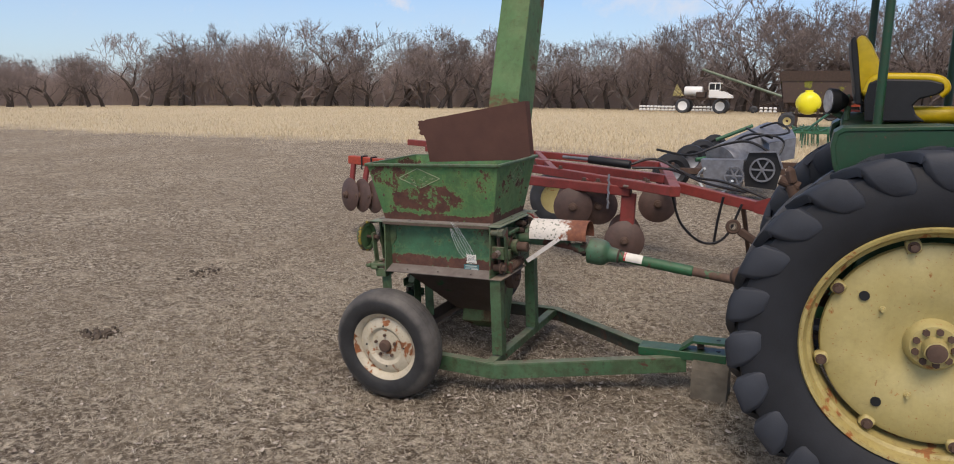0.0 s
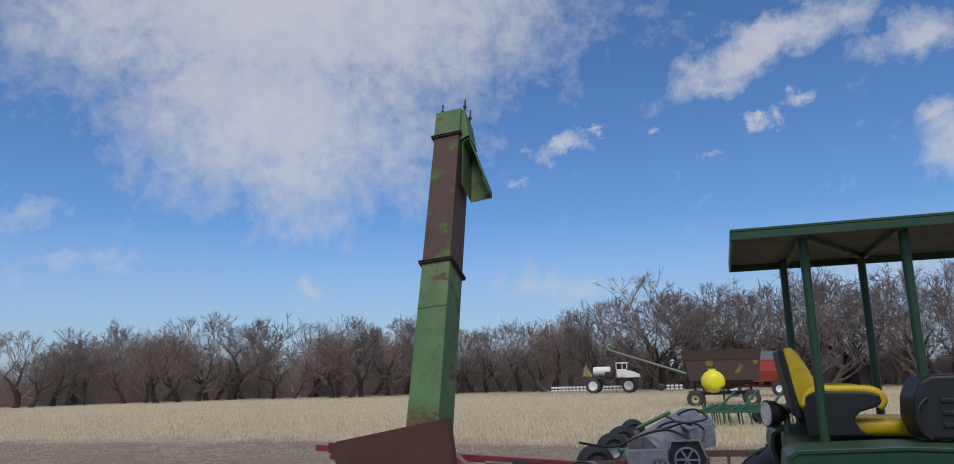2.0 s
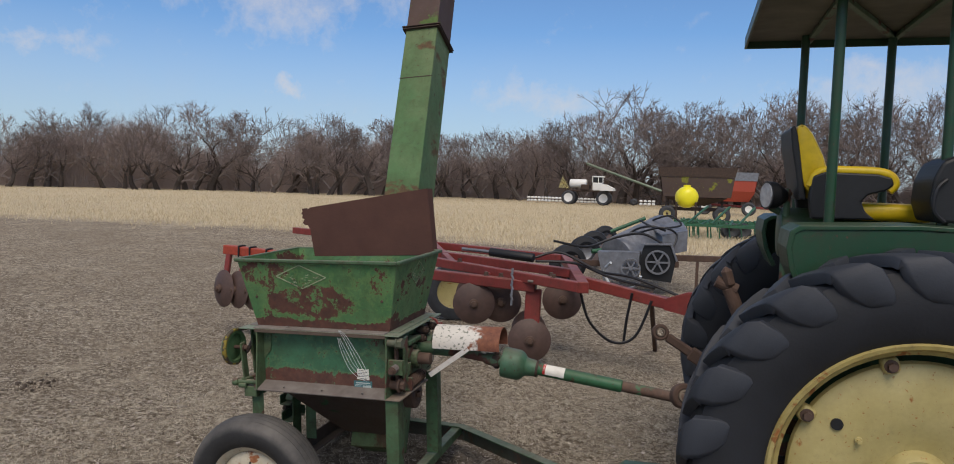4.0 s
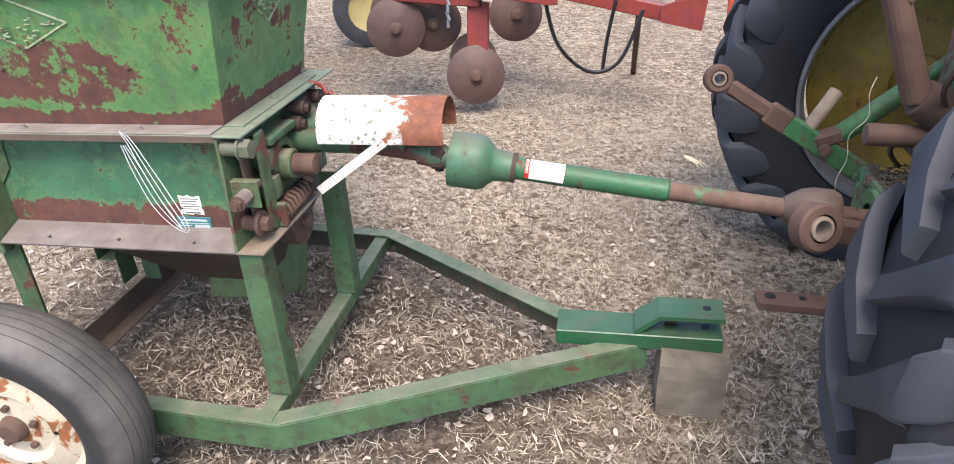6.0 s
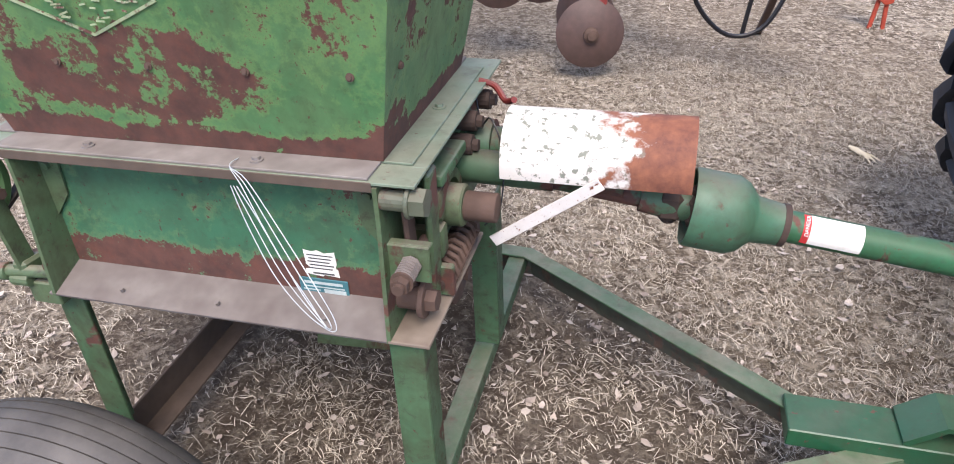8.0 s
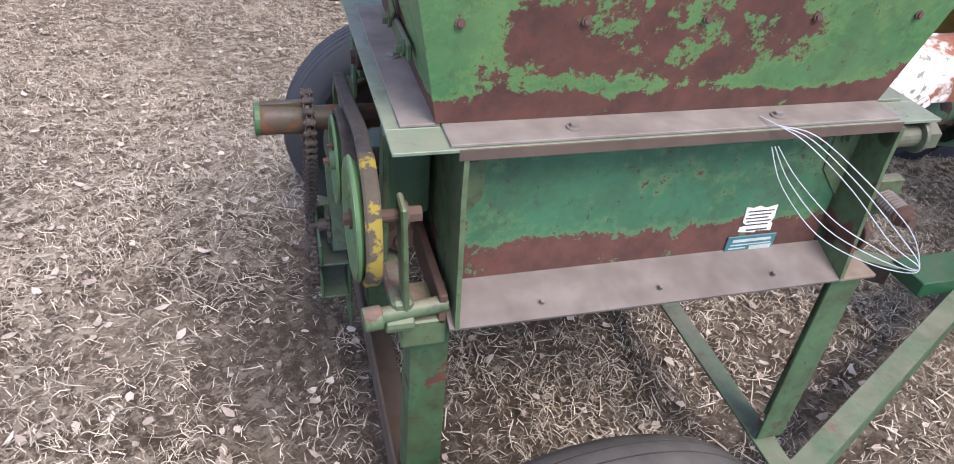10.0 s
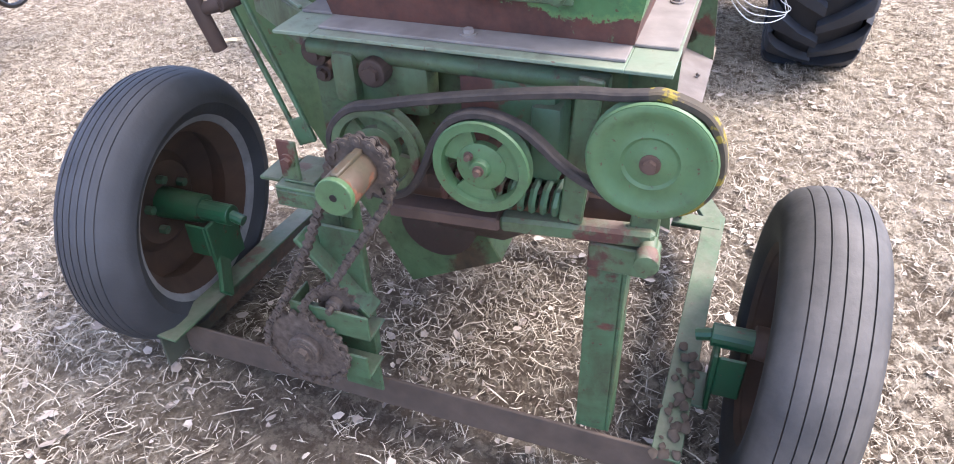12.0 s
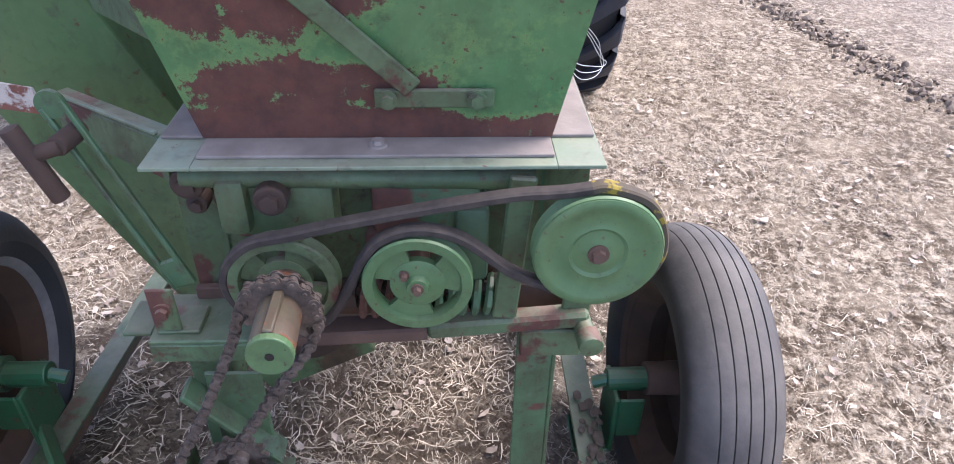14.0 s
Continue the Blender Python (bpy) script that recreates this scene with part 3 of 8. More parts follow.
    t.links.new(c, b.inputs["Base Color"])
    b.inputs["Roughness"].default_value = 0.95
    b.inputs["Specular IOR Level"].default_value = 0.15
    bump(t, b, math_node(t, "ADD", fine, math_node(t, "MULTIPLY", mid, 1.5)), 0.9, 0.03)
    return m


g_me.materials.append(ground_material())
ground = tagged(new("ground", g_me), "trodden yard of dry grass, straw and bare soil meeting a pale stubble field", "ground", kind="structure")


def scatter(name, verts, faces, material, label):
    me = bpy.data.meshes.new(name)
    me.from_pydata(verts.reshape(-1, 3).tolist(), [], faces.tolist())
    me.materials.append(material)
    ob = new(name, me)
    tagged(ob, label, "ground cover", kind="stuff")
    return ob


def dry_material(name, a, b2, rough=0.8):
    m, t, b = shader(name)
    g = t.nodes.new("ShaderNodeNewGeometry")
    c = mix_col(t, g.outputs["Random Per Island"], a, b2)
    c = mix_col(t, math_node(t, "MULTIPLY", noise_tex(t, g.outputs["Position"], 40, 3), 0.35), c, tuple(v * 0.5 for v in a))
    t.links.new(c, b.inputs["Base Color"])
    b.inputs["Roughness"].default_value = rough
    b.inputs["Specular IOR Level"].default_value = 0.2
    return m


M_straw = dry_material("straw", (0.18, 0.145, 0.105), (0.76, 0.685, 0.56))
M_leaf = dry_material("dead_leaf", (0.26, 0.21, 0.172), (0.60, 0.53, 0.46))
M_husk = dry_material("husk", (0.62, 0.53, 0.36), (0.72, 0.64, 0.47))
M_grass = dry_material("dry_grass", (0.44, 0.36, 0.235), (0.72, 0.62, 0.44))


def clear_of_feet(x, y):
    """Keeps litter out of the tyres and the block."""
    bad = ((np.abs(x + 0.14) < 0.12) & (np.abs(y + 0.29) < 0.10)) | ((np.abs(x + 0.235) < 0.12) & (np.abs(y - 1.18) < 0.10))
    bad |= (x > 1.54) & (x < 1.75) & (y > 0.36) & (y < 0.57)
    return ~bad


def straw(n, cx, cy, sx, sy, lmin, lmax, wid, lift, name, mat, label, seed, bent=True, hole=0.0):
    r = np.random.default_rng(seed)
    x, y = cx + sx * (r.random(n) * 2 - 1), cy + sy * (r.random(n) * 2 - 1)
    clump = np.sin(x * 5.1 + 1.3 * np.sin(y * 3.7)) * np.sin(y * 4.3 + 1.7 * np.sin(x * 2.9)) + 0.6 * np.sin(x * 1.3 + y * 1.9)
    # litter thins out in the same darkened oval round the mill
    mill_near = np.clip(1.0 - np.hypot((x - 0.15) / 1.5, (y - 0.45) / 1.15), 0, 1)
    fade = 1.25 - np.maximum(np.hypot((x - cx) / sx, (y - cy) / sy), 0.3)
    keep = clear_of_feet(x, y) & (r.random(n) < fade * 1.6) & (clump + r.random(n) * 2.4 > 0.45 + 1.1 * np.clip(mill_near * 2.5, 0, 1))
    keep &= (np.hypot(x - 0.6, y - 0.6) > hole) & (r.random(n) < np.clip(1.0 + (y + 0.5) * 0.55, 0.35, 1.0))
    x, y = x[keep], y[keep]
    n = len(x)
    a, ln = r.random(n) * 2 * np.pi, lmin + (lmax - lmin) * r.random(n) ** 2
    w = wid * (0.6 + 0.8 * r.random(n))
    dx, dy = np.cos(a), np.sin(a)
    z0 = ground_z(x, y) + 0.001
    h1 = lift * r.random(n) ** 2
    h2 = lift * 0.6 * r.random(n)
    bend = (r.random(n) - 0.5) * 0.6 * ln
    V = np.zeros((n, 6, 3))
    for k, (u, bb, hh) in enumerate(((-0.5, 0, 0), (0.0, 1, 1), (0.5, 0, 2))):
        px = x + dx * ln * u - dy * bend * bb * 0.5
        py = y + dy * ln * u + dx * bend * bb * 0.5
        pz = z0 + (h1 if hh == 1 else (h2 if hh == 2 else 0)) + 0.002
        ww = w * (1.0 if k < 2 else 0.4)
        V[:, 2 * k] = np.stack([px - dy * ww, py + dx * ww, pz], -1)
        V[:, 2 * k + 1] = np.stack([px + dy * ww, py - dx * ww, pz + ww * 0.5], -1)
    if not bent:
        V = V[:, [0, 1, 4, 5]]
        return scatter(name, V, np.arange(n)[:, None] * 4 + np.array([0, 1, 3, 2]), mat, label)
    base = np.arange(n)[:, None] * 6
    F = np.concatenate([base + np.array([0, 1, 3, 2]), base + np.array([2, 3, 5, 4])])
    return scatter(name, V, F, mat, label)


def blades(n, cx, cy, sx, sy, name, label, seed):
    """Matted dead grass: curled blades that lie and arch over one another in tufts."""
    r = np.random.default_rng(seed)
    tufts = n // 7
    tx, ty = cx + sx * (r.random(tufts) * 2 - 1), cy + sy * (r.random(tufts) * 2 - 1)
    lush = np.sin(tx * 3.1 + 1.3 * np.sin(ty * 2.7)) * np.sin(ty * 3.3 + 1.7 * np.sin(tx * 1.9))
    mill_near = np.clip(1.0 - np.hypot((tx - 0.15) / 1.5, (ty - 0.45) / 1.15), 0, 1)
    keep = (lush + r.random(tufts) * 1.6 > 0.25 + 0.75 * np.clip(mill_near * 2.2, 0, 1)) & clear_of_feet(tx, ty) & (r.random(tufts) < np.clip(1.0 + (ty + 0.5) * 0.6, 0.25, 1.0))
    tx, ty = tx[keep], ty[keep]
    x, y = np.repeat(tx, 7), np.repeat(ty, 7)
    n = len(x)
    a = np.repeat(r.random(len(tx)) * 2 * np.pi, 7) + r.normal(0, 0.9, n)
    x, y = x + r.normal(0, 0.018, n), y + r.normal(0, 0.018, n)
    ln, w = 0.020 + 0.042 * r.random(n) ** 1.5, 0.0006 + 0.0008 * r.random(n)
    turn = r.normal(0, 1.5, n)
    rise, steps = 0.004 + 0.022 * r.random(n) ** 2, 3
    V = np.zeros((n, 2 * (steps + 1), 3))
    px, py, z0 = x.copy(), y.copy(), ground_z(x, y) - 0.002
    for k in range(steps + 1):
        u = k / steps
        b = a + turn * u
        ww = w * (1.0 - 0.75 * u * u)
        pz = z0 + rise * 4 * u * (1.05 - u) + 0.003
        V[:, 2 * k] = np.stack([px - np.sin(b) * ww, py + np.cos(b) * ww, pz], -1)
        V[:, 2 * k + 1] = np.stack([px + np.sin(b) * ww, py - np.cos(b) * ww, pz + ww * 0.6], -1)
        px, py = px + np.cos(b) * ln / steps, py + np.sin(b) * ln / steps
    base = np.arange(n)[:, None] * (2 * (steps + 1))
    F = np.concatenate([base + np.array([2 * k, 2 * k + 1, 2 * k + 3, 2 * k + 2]) for k in range(steps)])
    return scatter(name, V, F, M_straw, label)


def leaves(n, cx, cy, sx, sy, name, label, seed, hole=0.0):
    r = np.random.default_rng(seed)
    x, y = cx + sx * (r.random(n) * 2 - 1), cy + sy * (r.random(n) * 2 - 1)
    keep = clear_of_feet(x, y) & (np.hypot(x - 0.6, y - 0.6) > hole) & (r.random(n) < np.clip(1.0 + (y + 0.5) * 0.6, 0.3, 1.0))
    x, y = x[keep], y[keep]
    n = len(x)
    a = r.random(n) * 2 * np.pi
    ln, wd = 0.007 + 0.017 * r.random(n) ** 1.6, 0.005 + 0.010 * r.random(n)
    z0 = ground_z(x, y) + 0.006
    curl = 0.014 * r.random(n)
    dx, dy = np.cos(a), np.sin(a)
    outline = ((-1.0, 0.0, 1.0), (-0.35, 0.9, 0.55), (0.45, 0.75, 0.35), (1.0, 0.05, 1.15), (0.4, -0.85, 0.25), (-0.4, -0.8, 0.6))
    V = np.zeros((n, 7, 3))
    for k, (u, v, c) in enumerate(outline):
        jit = 0.75 + 0.5 * r.random(n)
        V[:, k] = np.stack([x + dx * ln * u * jit - dy * wd * v * jit, y + dy * ln * u * jit + dx * wd * v * jit, z0 + curl * c * jit], -1)
    V[:, 6] = np.stack([x, y, z0 + 0.002], -1)
    base = np.arange(n)[:, None] * 7
    F = np.concatenate([base + np.array([k, (k + 1) % 6, 6]) for k in range(6)])
    return scatter(name, V, F, M_leaf, label)


straw(90000, 0.8, 0.6, 5.2, 4.6, 0.03, 0.10, 0.0012, 0.022, "straw_litter", M_straw, "loose dry straw and grass stems lying on the yard", 3)
straw(480000, 0.8, 0.4, 4.8, 4.2, 0.007, 0.034, 0.0012, 0.015, "chaff_litter", M_straw, "short broken bits of straw and chaff on the yard", 13, False)
blades(100000, 0.5, 1.1, 2.9, 2.9, "dead_grass", "matted curled blades of dead grass on the yard", 17)
straw(190000, -0.8, 3.5, 11.5, 10.5, 0.02, 0.10, 0.0034, 0.03, "straw_litter", M_straw, "loose dry straw scattered further out over the yard", 4, False, 4.6)
leaves(4800, 0.7, 0.4, 3.4, 3.2, "leaf_litter", "curled pale dead leaves lying among the straw", 5)
leaves(6000, -0.5, 3.0, 7.0, 6.0, "leaf_litter", "curled pale dead leaves scattered further out", 6, 3.6)


def clod_line(n, p, q, wide, seed, label, mat=M_loam):
    """Loose dark lumps of earth turned up along a line."""
    r = random.Random(seed)
    bm = B()
    for _ in range(n):
        u = r.random()
        c = Vector(p).lerp(Vector(q), u) + Vector((r.gauss(0, wide), r.gauss(0, wide), 0))
        size = 0.004 + 0.022 * r.random() ** 4
        tmp = B()
        bmesh.ops.create_icosphere(tmp, subdivisions=1, radius=size, matrix=Matrix.Translation(c + Vector((0, 0, size * 0.35))))
        for v in tmp.verts:
            v.co += Vector((r.gauss(0, 1), r.gauss(0, 1), r.gauss(0, 1))) * size * 0.18
        me = bpy.data.meshes.new("tmp")
        tmp.to_mesh(me)
        tmp.free()
        bm.from_mesh(me)
        bpy.data.meshes.remove(me)
    ob = part("soil_clods", bm, mat, None, smooth=True)
    tagged(ob, label, "soil", kind="stuff")


clod_line(1200, (4.8, -1.96, 0), (1.5, -2.32, 0), 0.075, 31, "line of dark crumbled earth along the lane", M_soil)
clod_line(170, (-2.50, -0.43, 0), (-2.66, -0.42, 0), 0.05, 32, "small heap of dark earth lumps in the dry grass", M_loam)
clod_line(70, (-3.4, 1.2, 0), (-3.2, 1.3, 0), 0.09, 33, "scattered dark earth lumps")

husk = thing("corn_husk", "pale dry corn husk lying on the straw", "corn husk", m=Matrix.Translation((1.82, 2.69, 0.012)) @ Matrix.Rotation(radians(-60), 4, "Z"))
bm = B()
spin(bm, [(-0.075, 0.0), (-0.07, 0.010), (-0.03, 0.021), (0.02, 0.020), (0.06, 0.010), (0.085, 0.0)], Matrix.Diagonal((1, 1, 0.6, 1)), 14)
part("cob", bm, M_husk, husk, smooth=True)
for k in range(3):
    part("husk_leaf", sheet(B(), [(0.02, -0.012 + 0.012 * k, 0.008), (0.09, -0.03 + 0.025 * k, 0.004), (0.13, -0.04 + 0.04 * k, -0.004), (0.06, -0.004 + 0.012 * k, 0.012)], 0.001), M_husk, husk)

# ---------------------------------------------------------------- roller mill on its two-wheeled frame
TILT = Matrix.Rotation(radians(-2.29), 4, "Y") @ Matrix.Rotation(radians(1.146), 4, "X")
mill = thing("roller_mill", "old green rust-patched roller mill with hopper, elevator and two wheels", "roller mill", m=TILT)
X0, X1, Y0, YB, ZT, ZB = -0.334, 0.412, 0.02, 0.643, 0.978, 0.660

# box: recessed front, end plates, back
bm = B()
box(bm, (X0 + 0.008, 0.086, 0.69), (X1 - 0.008, 0.094, ZT - 0.006), 0.001)
front_panel = part("front_panel", bm, M_front, mill, "green front sheet with a rust band along the bottom")
bm = B()
box(bm, (X0 + 0.008, 0.575, ZB), (X1 - 0.008, 0.583, ZT - 0.006), 0.001)
part("back_panel", bm, M_green, mill)
for nm, x in (("end_plate", X0), ("end_plate", X1 - 0.008)):
    bm = B()
    sheet(bm, [(x + 0.008, Y0, ZT - 0.005), (x + 0.008, Y0, 0.90), (x + 0.008, 0.0, ZB), (x + 0.008, YB, ZB), (x + 0.008, YB, ZT - 0.005)][::-1], 0.008)
    part(nm, bm, M_green, mill)
for x, sgn in ((X0 + 0.008, 1), (X1 - 0.008, -1)):       # small gussets in the front corners
    bm = B()
    sheet(bm, [(x, 0.083, ZT - 0.008), (x + sgn * 0.055, 0.083, ZT - 0.008), (x + sgn * 0.05, 0.083, 0.86), (x, 0.083, 0.80)], 0.004)
    bolt(bm, (x + sgn * 0.028, 0.081, 0.925), (0, -1, 0), 0.009)
    bolt(bm, (x + sgn * 0.028, 0.081, 0.952), (0, -1, 0), 0.008)
    part("gusset", bm, M_green, mill)
# bottom lip, leaning outwards
bm = B()
sheet(bm, [(X0, 0.0, ZB + 0.004), (X1, 0.0, ZB + 0.004), (X1, 0.085, 0.695), (X0, 0.085, 0.695)], 0.006)
for x in (-0.17, 0.05, 0.28):
    bolt(bm, (x, 0.025, 0.677), (0, -0.4, 0.9), 0.005, 0.004, False)
part("bottom_lip", bm, M_strip, mill, "worn bare bottom lip")
# top plate and the hopper's flange strips
for lo, hi in (((-0.427, Y0, ZT), (0.487, 0.086, ZT + 0.006)), ((-0.427, 0.575, ZT), (0.487, YB, ZT + 0.006)),
               ((-0.427, 0.0862, ZT), (-0.345, 0.5748, ZT + 0.006)), ((0.40, 0.0862, ZT), (0.487, 0.5748, ZT + 0.006))):
    part("top_plate", box(B(), lo, hi, 0.001), M_plate, mill, "pale green top plate")
for nm, lo, hi in (("flange_strip", (-0.345, Y0 + 0.004, ZT + 0.0065), (0.405, 0.087, ZT + 0.0115)),
                   ("flange_strip", (-0.345, 0.573, ZT + 0.0065), (0.405, YB - 0.006, ZT + 0.0115)),
                   ("flange_strip", (-0.405, 0.088, ZT + 0.0065), (-0.346, 0.572, ZT + 0.0115)),
                   ("flange_strip", (0.406, 0.088, ZT + 0.0065), (0.462, 0.572, ZT + 0.0115))):
    bm = B()
    box(bm, lo, hi, 0.001)
    cx, cy = (lo[0] + hi[0]) / 2, (lo[1] + hi[1]) / 2
    if hi[0] - lo[0] > 0.3:
        for x in (-0.155, 0.19):
            bolt(bm, (x, cy - 0.004, hi[2]), (0, 0, 1), 0.008, 0.005)
    else:
        bolt(bm, (cx, 0.33, hi[2]), (0, 0, 1), 0.009, 0.006)
    part(nm, bm, M_worn_flange if hi[0] < 0.43 else M_plate, mill, "worn flange strip")
bm = B()
box(bm, (X0, Y0 - 0.001, ZT - 0.013), (X1, Y0 + 0.004, ZT + 0.0055), 0.001)
part("edge_strip", bm, M_rail, mill, "worn rusty edge strip")

# hopper: four flared sheets with a rolled rim
HB = ((-0.353, 0.086), (0.410, 0.086), (0.410, 0.575), (-0.353, 0.575))
HR = ((-0.425, 0.022), (0.482, 0.022), (0.482, 0.640), (-0.425, 0.640))
ZH0, ZH1 = ZT + 0.012, 1.345


def hop(i, u, z):
    """A point of the hopper's side i, u along it, at height z."""
    f = (z - ZH0) / (ZH1 - ZH0)
    a = [HB[i][k] + (HR[i][k] - HB[i][k]) * f for k in (0, 1)]
    c = [HB[(i + 1) % 4][k] + (HR[(i + 1) % 4][k] - HB[(i + 1) % 4][k]) * f for k in (0, 1)]
    return Vector((a[0] + (c[0] - a[0]) * u, a[1] + (c[1] - a[1]) * u, z))


hopper = part("hopper", sheet(B(), [hop(0, 0, ZH0), hop(0, 1, ZH0), hop(0, 1, ZH1), hop(0, 0, ZH1)], 0.004), M_hopper, mill, "green hopper with large rust blotches")
for i in (1, 2, 3):
    part("hopper_side", sheet(B(), [hop(i, 0, ZH0), hop(i, 1, ZH0), hop(i, 1, ZH1), hop(i, 0, ZH1)], 0.004), M_hopper, hopper)
bm = B()
ins = 0.018
for i in range(4):
    a, c = hop(i, 0, ZH1), hop(i, 1, ZH1)
    d = (c - a).normalized()
    out = Vector((d.y, -d.x, 0))
    bar(bm, a + out * 0.008 - d * 0.006, c + out * 0.008 + d * 0.006, 0.022, 0.018, 0.004)
part("rim", bm, M_frame, hopper, "rolled sheet rim")
for i, us in ((0, (0.06, 0.27, 0.49, 0.71, 0.93)), (1, (0.12, 0.9))):
    for u in us:
        p = hop(i, u, 1.147)
        n = Vector((0, -1, 0.15)) if i == 0 else Vector((1, 0, 0.15))
        bm = B()
        bolt(bm, p, n, 0.0048, 0.003)
        part("bolt", bm, M_rust, hopper, "small rusty bolt")


def diamond(i, u, z, half_u, half_z, parent):
    """A raised, mostly worn-off diamond badge of plain lines."""
    bm = B()
    c = [hop(i, u - half_u, z), hop(i, u, z - half_z), hop(i, u + half_u, z), hop(i, u, z + half_z)]
    n = Vector((0, -1, 0.19)).normalized() if i == 0 else Vector((1, 0, 0.2)).normalized()
    for k in range(4):
        bar(bm, c[k] + n * 0.001, c[(k + 1) % 4] + n * 0.001, 0.005, 0.003, 0.0, up=n)
    mid = hop(i, u, z)
    e = (c[2] - c[0]).normalized()
    r = random.Random(i + 3)
    for k in range(34):
        s = r.uniform(-0.72, 0.72)
        h = r.uniform(-1, 1) * (1 - abs(s)) * half_z * 0.75
        p = mid + e * s * (c[2] - c[0]).length / 2 + Vector((0, 0, h)) + n * 0.002
        bar(bm, p, p + e * r.uniform(0.006, 0.02) + Vector((0, 0, r.uniform(-0.004, 0.006))), 0.003, 0.0015, 0.0, up=n)
    return part("badge", bm, M_badge, parent, "worn pale diamond badge of plain lines")


M_badge = paint("badge_pale", (0.30, 0.36, 0.22), (0.20, 0.30, 0.14), rust=0.55, scale=25, dust=0)
diamond(0, 0.40, 1.262, 0.165, 0.062, hopper)
diamond(1, 0.52, 1.26, 0.17, 0.06, hopper)
bm = B()
p = hop(3, 0.52, 1.10)
bar(bm, hop(3, 0.50, 1.060) + Vector((-0.010, 0, 0)), hop(3, 0.81, 1.060) + Vector((-0.010, 0, 0)), 0.008, 0.026, 0.002)
for u in (0.535, 0.765):
    bolt(bm, hop(3, u, 1.060) + Vector((-0.016, 0, 0)), (-1, 0, 0), 0.009)
part("latch_bracket", bm, M_green, hopper)
bm = B()
bar(bm, hop(3, 0.60, 1.075) + Vector((-0.012, 0, 0)), hop(3, 0.17, 1.335) + Vector((-0.014, 0, 0)), 0.03, 0.006, 0.002, up=(1, 0, 0))
part("hopper_brace", bm, M_green, hopper)

# rust-eaten sheet that leans out of the hopper against the elevator
bm = B()
SH = [Vector(p) for p in ((-0.308, 0.628, 1.30), (0.452, 0.628, 1.322), (0.416, 0.640, 1.703), (-0.335, 0.637, 1.594), (-0.345, 0.637, 1.584), (-0.362, 0.637, 1.590), (-0.392, 0.636, 1.586), (-0.386, 0.636, 1.570), (-0.397, 0.636, 1.557), (-0.384, 0.636, 1.548), (-0.392, 0.635, 1.532), (-0.374, 0.635, 1.522), (-0.386, 0.634, 1.50), (-0.368, 0.633, 1.486), (-0.352, 0.633, 1.488), (-0.335, 0.632, 1.46))]
v = sheet(bm, SH, 0.004)
part("hopper_extension", bm, M_sheet, mill, "bent rust-brown sheet leaning in the hopper")
bm = B()
sheet(bm, [Vector(p) for p in ((0.4525, 0.630, 1.325), (0.462, 0.670, 1.328), (0.430, 0.685, 1.700), (0.4165, 0.642, 1.702))], 0.004)
part("hopper_extension", bm, M_sheet, mill, "folded edge of the rust-brown sheet")

M_funnel = paint("funnel_rust", (0.055, 0.036, 0.028), (0.085, 0.052, 0.040), rust=0.62, scale=6, rust_col=(0.030, 0.085, 0.040), dust=0.2)
# funnel under the rolls and the elevator's boot
bm = B()
top = ((X0 + 0.05, 0.12), (X1 - 0.05, 0.12), (X1 - 0.05, 0.56), (X0 + 0.05, 0.56))
bot = ((-0.02, 0.40), (0.24, 0.40), (0.24, 0.56), (-0.02, 0.56))
for i in range(4):
    j = (i + 1) % 4
    sheet(bm, [(*bot[i], 0.33), (*bot[j], 0.33), (*top[j], ZB - 0.001), (*top[i], ZB - 0.001)], 0.004)
part("funnel", bm, M_funnel, mill, "dark rusty funnel under the rolls")

# elevator: box tube leaning back
EA, EB = Vector((-0.029, 0.760, 0.938)), Vector((-0.176, 2.260, 3.960))
ED = (EB - EA).normalized()
EX = Vector((1, 0, 0)) - ED * ED.x
EX.normalize()
EY = ED.cross(EX) * -1
if EY.y < 0:
    EY = -EY
EW, EH = 0.235, 0.29


def el(s, x=0.0, y=0.0):
    """A point of the elevator: s along its front left edge from height 0.938, x across, y back."""
    return EA + ED * s + EX * x + EY * y


def el_box(bm, s0, s1, x0, x1, y0, y1, bevel=0.003):
    m = Matrix((EX, EY, ED)).transposed().to_4x4()
    m.translation = EA
    return box(bm, (x0, y0, s0), (x1, y1, s1), bevel, m)


S1, S2, S3 = 2.115, 3.475, 3.79
elevator = part("elevator_leg", el_box(B(), -0.78, S1, 0, EW, 0, EH), M_leg, mill, "green lower elevator tube streaked with rust")
part("upper_tube", el_box(B(), S1 + 0.001, S2, 0, EW, 0, EH), M_legrust, elevator, "upper tube gone brown with rust")
bm = B()
el_box(bm, S2 + 0.001, S3, -0.004, EW + 0.004, -0.004, EH + 0.004)
el_box(bm, S3 - 0.02, S3 + 0.05, 0.004, EW - 0.004, 0.03, EH - 0.03, 0.03)
part("head", bm, M_leg, elevator, "green elevator head")
for s in (S1, S2):
    bm = B()
    for dz, o in ((-0.012, 0.022), (0.004, 0.026)):
        el_box(bm, s + dz, s + dz + 0.007, -o, EW + o, -o, EH + o, 0.001)
    part("flange", bm, M_rust_dark, elevator, "dark bolted flange")
bm = B()
